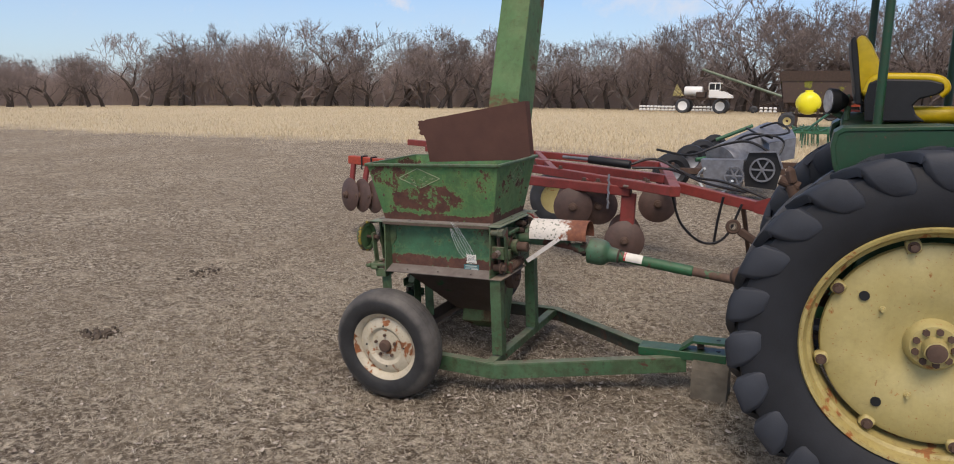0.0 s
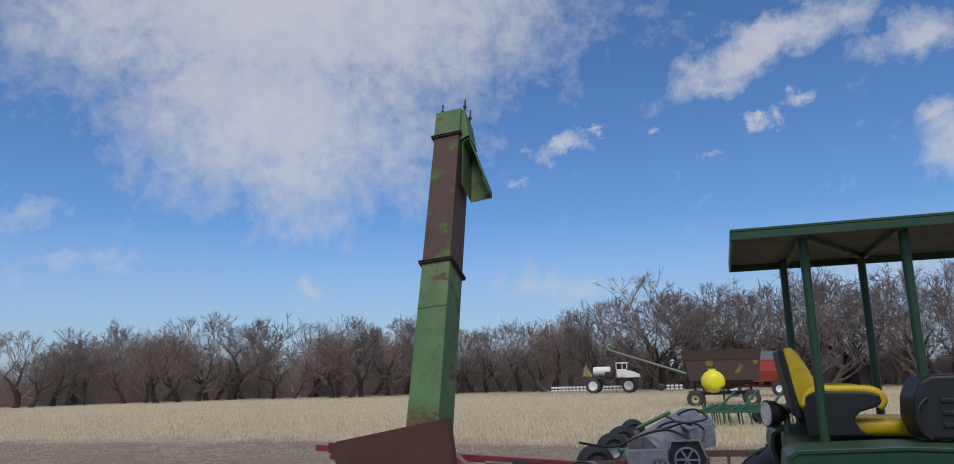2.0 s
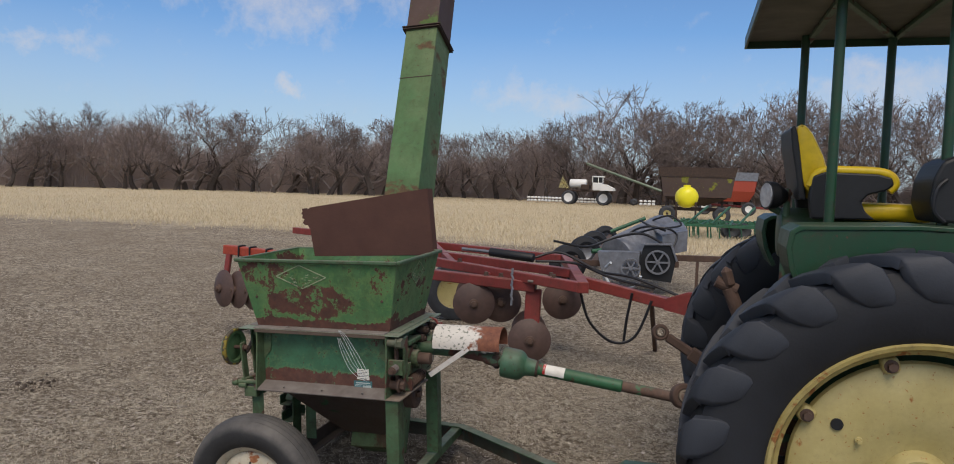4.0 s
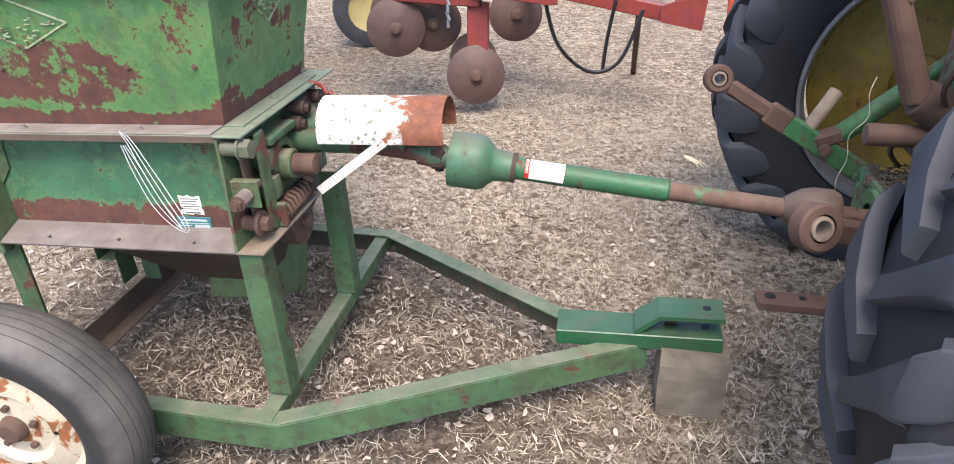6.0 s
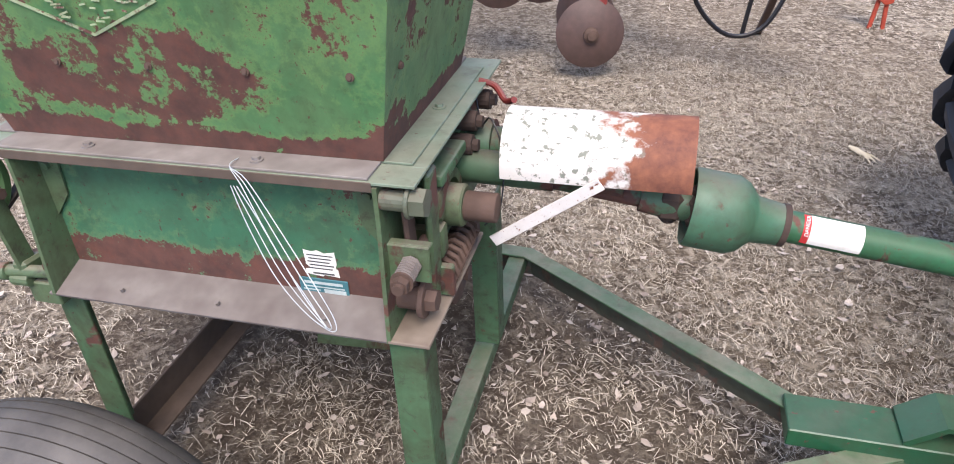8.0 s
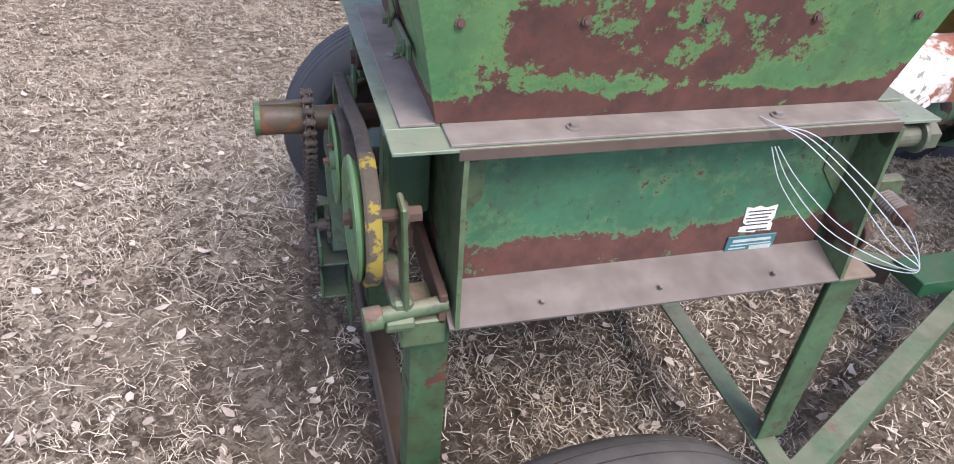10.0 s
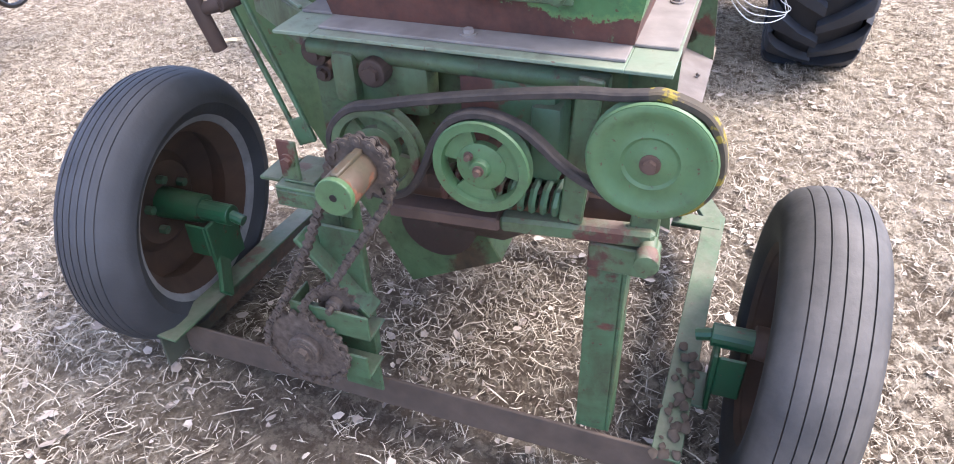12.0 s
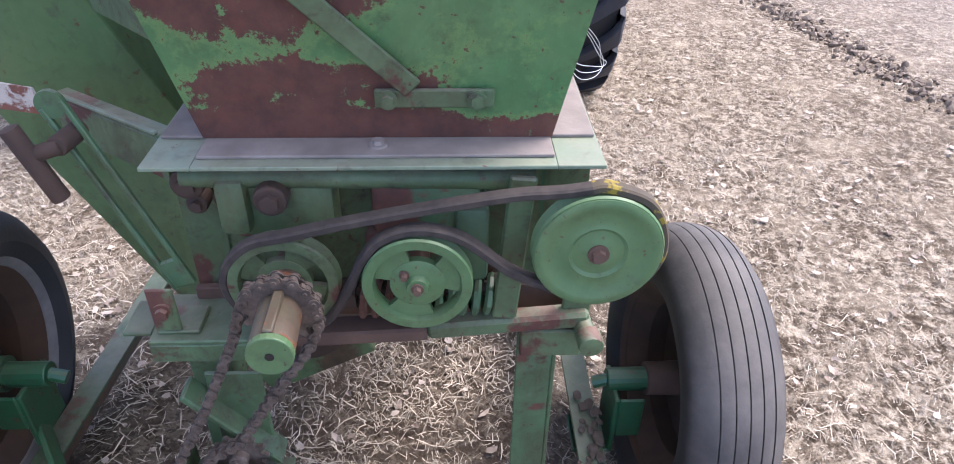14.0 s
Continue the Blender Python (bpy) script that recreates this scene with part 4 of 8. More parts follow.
el_box(bm, S1 - 0.42, S1 - 0.414, -0.002, EW + 0.002, -0.002, 0.0, 0)
part("seam", bm, M_rust_dark, elevator)
# discharge spout at the head's right: a slide and below it an open hood; then the take-up bolts
slide = [el(S3 + 0.01, EW + 0.004, 0.03), el(S2 + 0.30, EW + 0.03, 0.03), el(S2 - 0.02, EW + 0.085, 0.03), el(S2 - 0.06, EW + 0.004, 0.03)]
bm = B()
sheet(bm, slide, 0.004)
sheet(bm, [p + EY * 0.23 for p in slide], 0.004)
for a, c in ((0, 1), (1, 2)):
    sheet(bm, [slide[a], slide[c], slide[c] + EY * 0.23, slide[a] + EY * 0.23], 0.004)
part("spout", bm, M_leg, elevator, "green discharge slide")
hood = [el(S2 - 0.06, EW + 0.09, 0.02), el(S2 - 0.53, EW + 0.24, 0.02), el(S2 - 0.59, EW + 0.24, 0.02), el(S2 - 0.60, EW + 0.05, 0.02), el(S2 - 0.09, EW + 0.03, 0.02)]
bm = B()
sheet(bm, [p + EY * 0.25 for p in hood], 0.004)
for a, c in ((0, 1), (1, 2), (4, 0), (3, 4)):
    sheet(bm, [hood[a], hood[c], hood[c] + EY * 0.25, hood[a] + EY * 0.25], 0.004)
part("spout_hood", bm, M_leg, elevator, "green sheet hood of the spout, open below")
for x, y in ((0.03, 0.06), (EW + 0.02, 0.05), (EW + 0.02, 0.2)):
    bm = B()
    rod(bm, el(S3 - 0.10, x, y), el(S3 + 0.16, x, y), 0.008, 8)
    rod(bm, el(S3 + 0.05, x, y), el(S3 + 0.075, x, y), 0.016, 6)
    part("take_up_bolt", bm, M_rust_dark, elevator, "dark take-up bolt")
# round boot at the foot
bm = B()
bc = Vector((0.085, 0.565, 0.36))
rod(bm, bc - Vector((0.125, 0, 0)), bc + Vector((0.125, 0, 0)), 0.100, 28, None, 0.004)
part("boot", bm, M_funnel, elevator, "rusty rounded boot", smooth=True)

M_web = paint("rail_web", (0.085, 0.080, 0.062), (0.060, 0.085, 0.055), rust=0.52, scale=6, rust_col=(0.095, 0.070, 0.055), dust=0.3)
# frame: rails bent in to the hitch, cross members, legs
ZR = 0.197
FR0, FR1, FR2 = (-0.42, -0.092, ZR), (0.474, -0.105, ZR - 0.026), (1.508, 0.415, ZR - 0.034)
BR0, BR1, BR2 = (-0.463, 1.119, ZR + 0.008), (0.478, 1.075, ZR - 0.012), (1.25, 0.54, ZR - 0.01)
bm = B()
for a, c in ((FR0, FR1), (FR1, FR2)):
    n = (Vector(c) - Vector(a)).length
    box(bm, (-0.058, -0.004, -0.007), (0, n + 0.004, 0), 0.0015, frame_of(a, c))
front_rail = part("front_rail", bm, M_frame, mill, "bent green angle-iron rail with dusty top")
bm = B()
for a, c in ((FR0, FR1), (FR1, FR2)):
    n = (Vector(c) - Vector(a)).length
    box(bm, (-0.007, -0.001, -0.095), (0, n + 0.001, -0.0065), 0.0015, frame_of(a, c))
part("rail_web", bm, M_frame, front_rail)
bm = B()
for a, c in ((BR0, BR1), (BR1, BR2)):
    n = (Vector(c) - Vector(a)).length
    box(bm, (0, -0.004, -0.007), (0.058, n + 0.004, 0), 0.0015, frame_of(a, c))
back_rail = part("back_rail", bm, M_frame, mill, "bent green angle-iron rail with dusty top")
bm = B()
for a, c in ((BR0, BR1), (BR1, BR2)):
    n = (Vector(c) - Vector(a)).length
    box(bm, (0, 0.0, -0.105), (0.007, n, -0.0065), 0.0015, frame_of(a, c))
part("rail_web", bm, M_web, back_rail, "brown dusty inner face of the rail")
bm = B()
angle_iron(bm, (0.462, -0.095, ZR - 0.022), (0.462, 1.07, ZR - 0.022), 0.055, 0.05, flip=-1)
part("cross_member", bm, M_frame, mill)
bm = B()
box(bm, (-0.40, -0.085, ZR - 0.10), (-0.392, 1.105, ZR - 0.012), 0.002)
box(bm, (-0.392, -0.085, ZR - 0.10), (-0.33, 1.105, ZR - 0.092), 0.002)
part("cross_member", bm, M_rail, mill, "earth-caked rusty cross member")
bm = B()
box(bm, (1.22, 0.40, ZR - 0.047), (1.735, 0.525, ZR + 0.006), 0.003)
part("hitch_tongue", bm, M_new, mill, "darker freshly painted hitch tongue")
bm = B()
clev = [(1.48, 0.405, ZR + 0.008), (1.545, 0.405, ZR + 0.062), (1.735, 0.405, ZR + 0.062), (1.735, 0.405, ZR + 0.076), (1.54, 0.405, ZR + 0.076), (1.465, 0.405, ZR + 0.016), (1.465, 0.405, ZR + 0.008)]
sheet(bm, clev, -0.115)
part("clevis_plate", bm, M_new, mill)
for z in (ZR + 0.0765, ZR + 0.0065):
    bm = rod(B(), (1.685, 0.465, z - 0.0005), (1.685, 0.465, z + 0.0015), 0.013, 20)
    part("pin_hole", bm, M_black, mill, "dark hitch pin hole")
bm = B()
box(bm, (1.56, 0.47, ZR + 0.007), (1.60, 0.50, ZR + 0.061), 0.002)
part("clevis_spacer", bm, M_rust, mill)
for x, y, fx, y2 in ((X1 + 0.066, 0.012, -1, 0), (X0 - 0.052, 0.055, 1, 0), (X1 + 0.066, 0.575, -1, 1), (X0 - 0.052, 0.60, 1, 1)):
    bm = B()
    w = 0.068
    box(bm, (min(x, x + fx * w), y, ZR - 0.014), (max(x, x + fx * w), y + 0.007, ZB - 0.002), 0.0015)
    box(bm, (min(x, x + fx * 0.007), y + 0.0075, ZR - 0.014), (max(x, x + fx * 0.007), y + w, ZB - 0.002), 0.0015)
    part("leg", bm, M_frame, mill)
# sole plates that carry the box on the legs
bm = B()
box(bm, (X1 + 0.001, 0.0, ZB - 0.001), (X1 + 0.082, 0.40, ZB + 0.007), 0.0015)
part("sole_plate", bm, M_sole, mill, "dusty rust-brown sole plate")
bm = B()
box(bm, (X0 - 0.075, 0.02, ZB - 0.045), (X0 - 0.001, 0.12, ZB + 0.01), 0.003)
part("sole_plate", bm, M_green, mill)


def implement_wheel(name, c, out, rim_mat, label, size, ribs, reach, rubber, k_rim, yaw, camber):
    """Ribbed tyre on a pressed rim; out is -1 or 1 along y for the outer side."""
    m = Matrix.Translation(c) @ Matrix.Rotation(-yaw, 4, "Z") @ Matrix.Rotation(camber, 4, "X") @ Matrix.Rotation(radians(90 if out > 0 else -90), 4, "Z")
    R, W = size, 0.090
    wide = Matrix.Diagonal((1, k_rim, k_rim, 1))

    def tread(a):
        return R - 0.030 * a * a - 0.018 * abs(a) ** 6

    half = [(W * 0.66, 0.205 * k_rim), (W * 0.84, 0.216 * k_rim), (W * 0.98, 0.240 + 0.2 * (k_rim - 1)), (W * 1.03, R - 0.075), (W * 1.01, R - 0.059), (W * 0.965, R - 0.044)]
    prof = half[:]
    for k in range(ribs):                                # fine grooves between the ribs
        a, b2 = reach - k * 2 * reach / ribs, reach - (k + 1) * 2 * reach / ribs
        mid = (a + b2) / 2
        prof += [(W * (a - 0.012), tread(a) - 0.001), (W * mid, tread(mid)), (W * (b2 + 0.020), tread(b2) - 0.001)]
        if k < ribs - 1:
            prof += [(W * (b2 + 0.013), tread(b2) - 0.007), (W * (b2 - 0.006), tread(b2) - 0.007)]
    prof += [(-x, r) for x, r in half[::-1]]
    wheel = new(name)
    wheel.parent = mill
    wheel["label"] = label
    part("tyre", spin(B(), prof, m, 84), rubber, wheel, "worn ribbed rubber tyre, grey with dust", smooth=True)
    outer = [(W * 0.72, 0.204), (W * 0.80, 0.216), (W * 0.76, 0.224), (W * 0.66, 0.210), (W * 0.52, 0.190), (W * 0.34, 0.184), (W * 0.34, 0.179), (W * 0.50, 0.183), (W * 0.63, 0.197)]
    cream = rim_mat is M_cream
    part("rim", spin(B(), outer, m @ wide, 56), rim_mat, wheel, "rust-stained cream rim" if cream else "rusty rim", smooth=True)
    inner = [(W * 0.339, 0.184), (-W * 0.2, 0.176), (-W * 0.60, 0.196), (-W * 0.70, 0.208), (-W * 0.70, 0.202), (-W * 0.58, 0.190), (-W * 0.2, 0.170), (W * 0.339, 0.179)]
    part("rim_barrel", spin(B(), inner, m @ wide, 56), M_barrel, wheel, "deep rusty inside of the rim", smooth=True)
    flange = [(-W * 0.64, 0.2035), (-W * 0.70, 0.2085), (-W * 0.78, 0.226), (-W * 0.84, 0.224), (-W * 0.83, 0.214), (-W * 0.72, 0.200), (-W * 0.66, 0.199)]
    part("rim_flange", spin(B(), flange, m @ wide, 56), M_barrel if cream else M_flange, wheel, "bare grey rim flange" if not cream else "rusty rim flange", smooth=True)
    face = [(0.36, 0.179), (0.56, 0.150), (0.60, 0.120), (0.42, 0.098), (0.48, 0.060), (0.50, 0.0)]
    dp = [(W * a, b) for a, b in face] + [(W * (a - 0.03), b) for a, b in face[::-1]]
    part("wheel_disc", spin(B(), dp, m @ wide, 48), rim_mat, wheel, smooth=True)
    dp = [(W * (a - 0.031), b) for a, b in face] + [(W * (a - 0.06), b) for a, b in face[::-1]]
    part("disc_back", spin(B(), dp, m @ wide, 48), M_barrel, wheel, "rusty back of the disc", smooth=True)
    hp = [(-0.08, 0.0), (-0.08, 0.036), (W * 0.45, 0.040), (W * 0.72, 0.036), (W * 0.82, 0.028), (W * 0.84, 0.0)]
    part("hub", spin(B(), hp, m, 24), M_rust if cream else M_new, wheel, "grey-brown hub cap" if out < 0 else "green hub", smooth=True)
    for k in range(5):
        a = 2 * math.pi * k / 5 + 0.3
        bm = B()
        p = m @ Vector((W * 0.48, 0.068 * math.cos(a), 0.068 * math.sin(a)))
        bolt(bm, p, m.to_3x3() @ Vector((1, 0, 0)), 0.010, 0.010, False)
        part("wheel_nut", bm, M_rust, wheel)
        bm = B()
        p = m @ Vector((W * 0.36, 0.068 * math.cos(a), 0.068 * math.sin(a)))
        bolt(bm, p, m.to_3x3() @ Vector((-1, 0, 0)), 0.012, 0.016, False)
        part("wheel_stud", bm, M_dirty, wheel)
    for k in range(4):
        a = 2 * math.pi * k / 4
        bm = B()
        p = m @ Vector((W * 0.595, 0.128 * math.cos(a), 0.128 * math.sin(a)))
        rod(bm, p, p + m.to_3x3() @ Vector((0.002, 0, 0)), 0.006, 10)
        part("disc_hole", bm, M_black, wheel)
    return wheel


M_barrel = rusty("rim_inside", (0.050, 0.032, 0.024), (0.12, 0.070, 0.045), 0.85, 9)
M_flange = rusty("bare_flange", (0.18, 0.18, 0.185), (0.30, 0.30, 0.31), 0.6, 20)
FW, BW = Vector((-0.145, -0.274, 0.288)), Vector((-0.219, 1.190, 0.405))
implement_wheel("front_wheel", FW, -1, M_cream, "ribbed tyre on a rust-stained cream rim", 0.346, 6, 0.84, M_tyre_front, 1.0, -0.03, 0.04)
implement_wheel("back_wheel", BW, 1, M_rust, "ribbed tyre on a rusty rim, its hollow inside showing", 0.338, 7, 0.70, M_tyre, 1.08, -0.08, 0.04)
for c, s in ((FW, 1), (BW, -1)):
    bm = B()
    rod(bm, c + Vector((0, s * 0.02, 0)), c + Vector((0, s * 0.165, 0)), 0.026, 16, None, 0.003)
    rod(bm, c + Vector((0, s * 0.16, 0)), c + Vector((0, s * 0.195, -0.01)), 0.014, 10)
    part("spindle", bm, M_new, mill, "green spindle tube")
    bm = B()
    y, foot = c.y + s * (0.142 if s > 0 else 0.115), (ZR - 0.085 if s > 0 else c.z - 0.150)
    box(bm, (c.x - 0.055, min(y, y + s * 0.012), foot), (c.x + 0.055, max(y, y + s * 0.012), c.z - 0.01), 0.003)
    box(bm, (c.x - 0.055, min(y - s * 0.055, y), foot + 0.05), (c.x - 0.047, max(y - s * 0.055, y), c.z - 0.012), 0.003)
    if s > 0:
        box(bm, (c.x - 0.055, y, ZR - 0.088), (c.x + 0.055, y + 0.09, ZR - 0.08), 0.003)
    else:
        bar(bm, (c.x - 0.02, y - 0.004, foot + 0.03), (c.x - 0.09, y - 0.050, ZR + 0.03), 0.050, 0.012, 0.003, up=(0, 1, 0))
    part("spindle_bracket", bm, M_new, mill, "green spindle bracket")

# ---------------------------------------------------------------- tractor
TY = 0.42                       # centre line
HX, HZ = 2.62, 0.80             # rear axle
tractor = thing("tractor", "green farm tractor with yellow wheels, yellow seat and sheet canopy", "tractor")


def tractor_wheel(c, out, mat, inner):
    wheel = new("rear_wheel")
    wheel.parent = tractor
    wheel["label"] = "lugged rear tyre on a yellow wheel"
    m = Matrix.Translation(c) @ Matrix.Rotation(radians(90 if out > 0 else -90), 4, "Z")
    R, W = 0.796, 0.195
    prof = [(W * 0.62, 0.500), (W * 0.74, 0.512), (W * 0.84, 0.545), (W * 0.97, 0.615), (W, 0.67), (W * 0.97, 0.725), (W * 0.86, 0.768), (W * 0.4, R - 0.006), (0, R - 0.002),
            (-W * 0.4, R - 0.006), (-W * 0.86, 0.768), (-W * 0.97, 0.725), (-W, 0.67), (-W * 0.97, 0.615), (-W * 0.84, 0.545), (-W * 0.74, 0.512), (-W * 0.62, 0.500)]
    tyre = part("tyre", spin(B(), prof, m, 84), M_tyre_big, wheel, "black lugged tyre faded bluish grey", smooth=True)
    n_lug = 23
    # a lug: across the tread, radius of its top, half its thickness round the wheel, slant; then over the shoulder and down the side wall
    lug_rows = ((-0.05, 0.826, 0.030, 0.215), (0.40, 0.829, 0.036, 0.135), (0.78, 0.827, 0.050, 0.056), (0.95, 0.820, 0.068, 0.020), (1.035, 0.798, 0.076, 0.0), (1.066, 0.756, 0.074, -0.016), (1.056, 0.716, 0.066, -0.036), (1.036, 0.684, 0.050, -0.056), (1.012, 0.668, 0.034, -0.066))
    lug_me = {}
    for side in (1, -1):
        bm = B()
        rows = []
        for u, top, half, slant in lug_rows:
            row = []
            for e, sink in ((-1.12, 1), (-1.0, 0.14), (-0.90, 0), (0.80, 0), (0.94, 0.14), (1.14, 1)):
                aa = slant + e * half / top
                if u < 0.96:
                    xx, rr = u * W, top - sink * 0.040
                else:
                    xx, rr = W * (u - sink * 0.13), top - sink * (0.034 if u < 1.0 else 0.010)
                row.append(bm.verts.new((side * xx, rr * math.cos(aa), rr * math.sin(aa))))
            rows.append(row)
        for r0, r1 in zip(rows, rows[1:]):
            for i in range(5):
                bm.faces.new((r0[i], r0[i + 1], r1[i + 1], r1[i]))
        bm.faces.new(rows[0])
        bm.faces.new(rows[-1][::-1])
        first = part("lug", bm, M_lug, tyre, smooth=True)
        lug_me[side] = first.data
        bpy.data.objects.remove(first)
    for side in (1, -1):
        for k in range(n_lug):
            ob = new("lug", lug_me[side])
            ob.parent = tyre
            ob.matrix_basis = m @ Matrix.Rotation(2 * math.pi * (k + (0.5 if side < 0 else 0)) / n_lug, 4, "X")
    rp = [(W * 0.80, 0.500), (W * 0.82, 0.514), (W * 0.76, 0.521), (W * 0.68, 0.517), (W * 0.60, 0.492), (W * 0.30, 0.470), (-W * 0.3, 0.470), (-W * 0.62, 0.488), (-W * 0.7, 0.515), (-W * 0.80, 0.514),
          (-W * 0.80, 0.500), (-W * 0.5, 0.474), (-W * 0.25, 0.462), (W * 0.10, 0.462), (W * 0.34, 0.466), (W * 0.50, 0.470), (W * 0.56, 0.486), (W * 0.66, 0.490), (W * 0.74, 0.496)]
    part("rim", spin(B(), rp, m, 72), M_rim_yellow if not inner else M_steel, wheel, "yellow rim streaked with rust" if not inner else "dulled grey rim", smooth=True)
    s = 1 if not inner else -1
    dp = [(W * 0.22, 0.438), (W * 0.34, 0.432), (W * 0.40, 0.415), (W * 0.42, 0.30), (W * 0.37, 0.20), (W * 0.20, 0.13), (W * 0.20, 0.0), (W * 0.14, 0.0), (W * 0.14, 0.13), (W * 0.31, 0.21), (W * 0.36, 0.30), (W * 0.34, 0.41), (W * 0.20, 0.428)]
    disc = part("wheel_disc", spin(B(), dp, m, 64), mat, wheel, "dished yellow wheel disc", smooth=True)
    xdir = m.to_3x3() @ Vector((1, 0, 0))
    for k in range(8):                                    # clamp lugs between disc and rim
        a = 2 * math.pi * (k + 0.35) / 8
        bm = B()
        rm = m @ Matrix.Rotation(a, 4, "X")
        box(bm, (W * 0.18, -0.030, 0.405), (W * 0.50, 0.030, 0.464), 0.018, rm, 3)
        part("rim_clamp", bm, mat, wheel)
        bm = B()
        bolt(bm, rm @ Vector((W * 0.50, 0, 0.435)), xdir, 0.016, 0.02)
        part("clamp_bolt", bm, M_rust, wheel)
    for k in range(4):
        a = 2 * math.pi * (k + 0.62) / 4
        bm = B()
        p = m @ Vector((W * 0.40, 0.335 * math.cos(a), 0.335 * math.sin(a)))
        rod(bm, p, p + xdir * 0.012, 0.021, 20)
        part("disc_hole", bm, M_black, wheel, "dark hole through the disc")
    hp = [(-0.10, 0.0), (-0.10, 0.11), (W * 0.18, 0.115), (W * 0.40, 0.10), (W * 0.46, 0.09), (W * 0.46, 0.048), (W * 0.85, 0.044), (W * 0.88, 0.0)]
    part("hub", spin(B(), hp, m, 32), mat, wheel, smooth=True)
    part("hub_cap", spin(B(), [(W * 0.86, 0.0), (W * 0.86, 0.040), (W * 0.93, 0.036), (W * 0.95, 0.0)], m, 24), M_rust, wheel, "rusty hub cap", smooth=True)
    for a, rr in ((0.9, 0.235), (2.55, 0.245), (4.4, 0.24), (5.6, 0.235)):
        bm = B()
        p = m @ Vector((W * 0.385, rr * math.cos(a), rr * math.sin(a)))
        rod(bm, p, p + xdir * 0.012, 0.013, 12, None, 0.002)
        rod(bm, p, p + xdir * 0.030, 0.008, 8)
        part("disc_stud", bm, mat, wheel, "small stud on the disc")
    for k in range(9):
        a = 2 * math.pi * k / 9
        bm = B()
        p = m @ Vector((W * 0.45, 0.072 * math.cos(a), 0.072 * math.sin(a)))
        bolt(bm, p, xdir, 0.015, 0.015, False)
        part("hub_bolt", bm, M_rust, wheel, "rusty hub bolt")
    return wheel


tractor_wheel(Vector((HX, -0.36, HZ - 0.045)), -1, M_yellow, False)
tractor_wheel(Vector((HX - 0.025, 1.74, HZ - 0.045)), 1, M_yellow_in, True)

M_cgreen2 = paint("worn_bright_green", (0.022, 0.125, 0.048), (0.035, 0.165, 0.062), rust=0.57, scale=12, grime=1.0, dust=0.6, dust_col=(0.12, 0.10, 0.08))
# rear axle and transmission case
bm = B()
rod(bm, (HX, -0.30, HZ - 0.045), (HX, 1.70, HZ - 0.045), 0.085, 20)
box(bm, (HX - 0.30, TY - 0.20, 0.45), (HX + 1.6, TY + 0.20, 1.15), 0.06, None, 3)
rod(bm, (HX, TY - 0.42, HZ), (HX, TY - 0.19, HZ), 0.13, 20, 0.19)
rod(bm, (HX, TY + 0.42, HZ), (HX, TY + 0.19, HZ), 0.13, 20, 0.19)
part("transmission_case", bm, M_tractor, tractor, "green transmission case", smooth=True)
bm = B()
box(bm, (HX - 0.40, TY - 0.16, 0.55), (HX - 0.29, TY + 0.16, 0.92), 0.03, None, 2)
box(bm, (HX - 0.45, TY - 0.12, 0.92), (HX - 0.02, TY + 0.14, 1.25), 0.05, None, 2)
part("rockshaft_housing", bm, M_dirty, tractor, "greasy green hydraulic housing", smooth=True)
for p, q, rr in (((2.20, 0.24, 0.90), (2.20, 0.30, 1.06), 0.045), ((2.155, 0.30, 0.90), (2.155, 0.52, 0.90), 0.030), ((2.19, 0.34, 0.965), (2.19, 0.50, 0.965), 0.022)):
    part("valve_block", rod(B(), p, q, rr, 14, None, 0.006), M_rust_dark, tractor, "greasy dark valve fitting", smooth=True)
for y, z in ((0.36, 1.00), (0.44, 0.985), (0.50, 1.02), (0.38, 0.93)):
    part("valve_nut", bolt(B(), (2.168, y, z), (-1, 0, 0.2), 0.016, 0.018), M_rust_dark, tractor, "greasy nut")
for pts in (((2.17, 0.40, 1.02), (2.12, 0.34, 1.10), (2.16, 0.30, 1.22), (2.26, 0.30, 1.30)), ((2.16, 0.50, 0.95), (2.10, 0.52, 0.88), (2.14, 0.54, 0.82))):
    part("oil_pipe", hose(B(), pts, 0.007), M_rust_dark, tractor, "thin rusty oil pipe", smooth=True)
bm = B()
rod(bm, (HX - 0.41, TY - 0.02, 0.706), (HX - 0.39, TY - 0.02, 0.706), 0.085, 20, None, 0.004)
for k in range(6):
    a = k * math.pi / 3
    bolt(bm, (HX - 0.41, TY - 0.02 + 0.066 * math.cos(a), 0.735 + 0.066 * math.sin(a)), (-1, 0, 0), 0.009)
part("pto_cover", bm, M_dirty, tractor)
rod_bm = rod(B(), (HX - 0.55, TY - 0.02, 0.706), (HX - 0.40, TY - 0.02, 0.706), 0.018, 14)
part("pto_stub", rod_bm, M_rust, tractor, "rusty splined stub shaft")
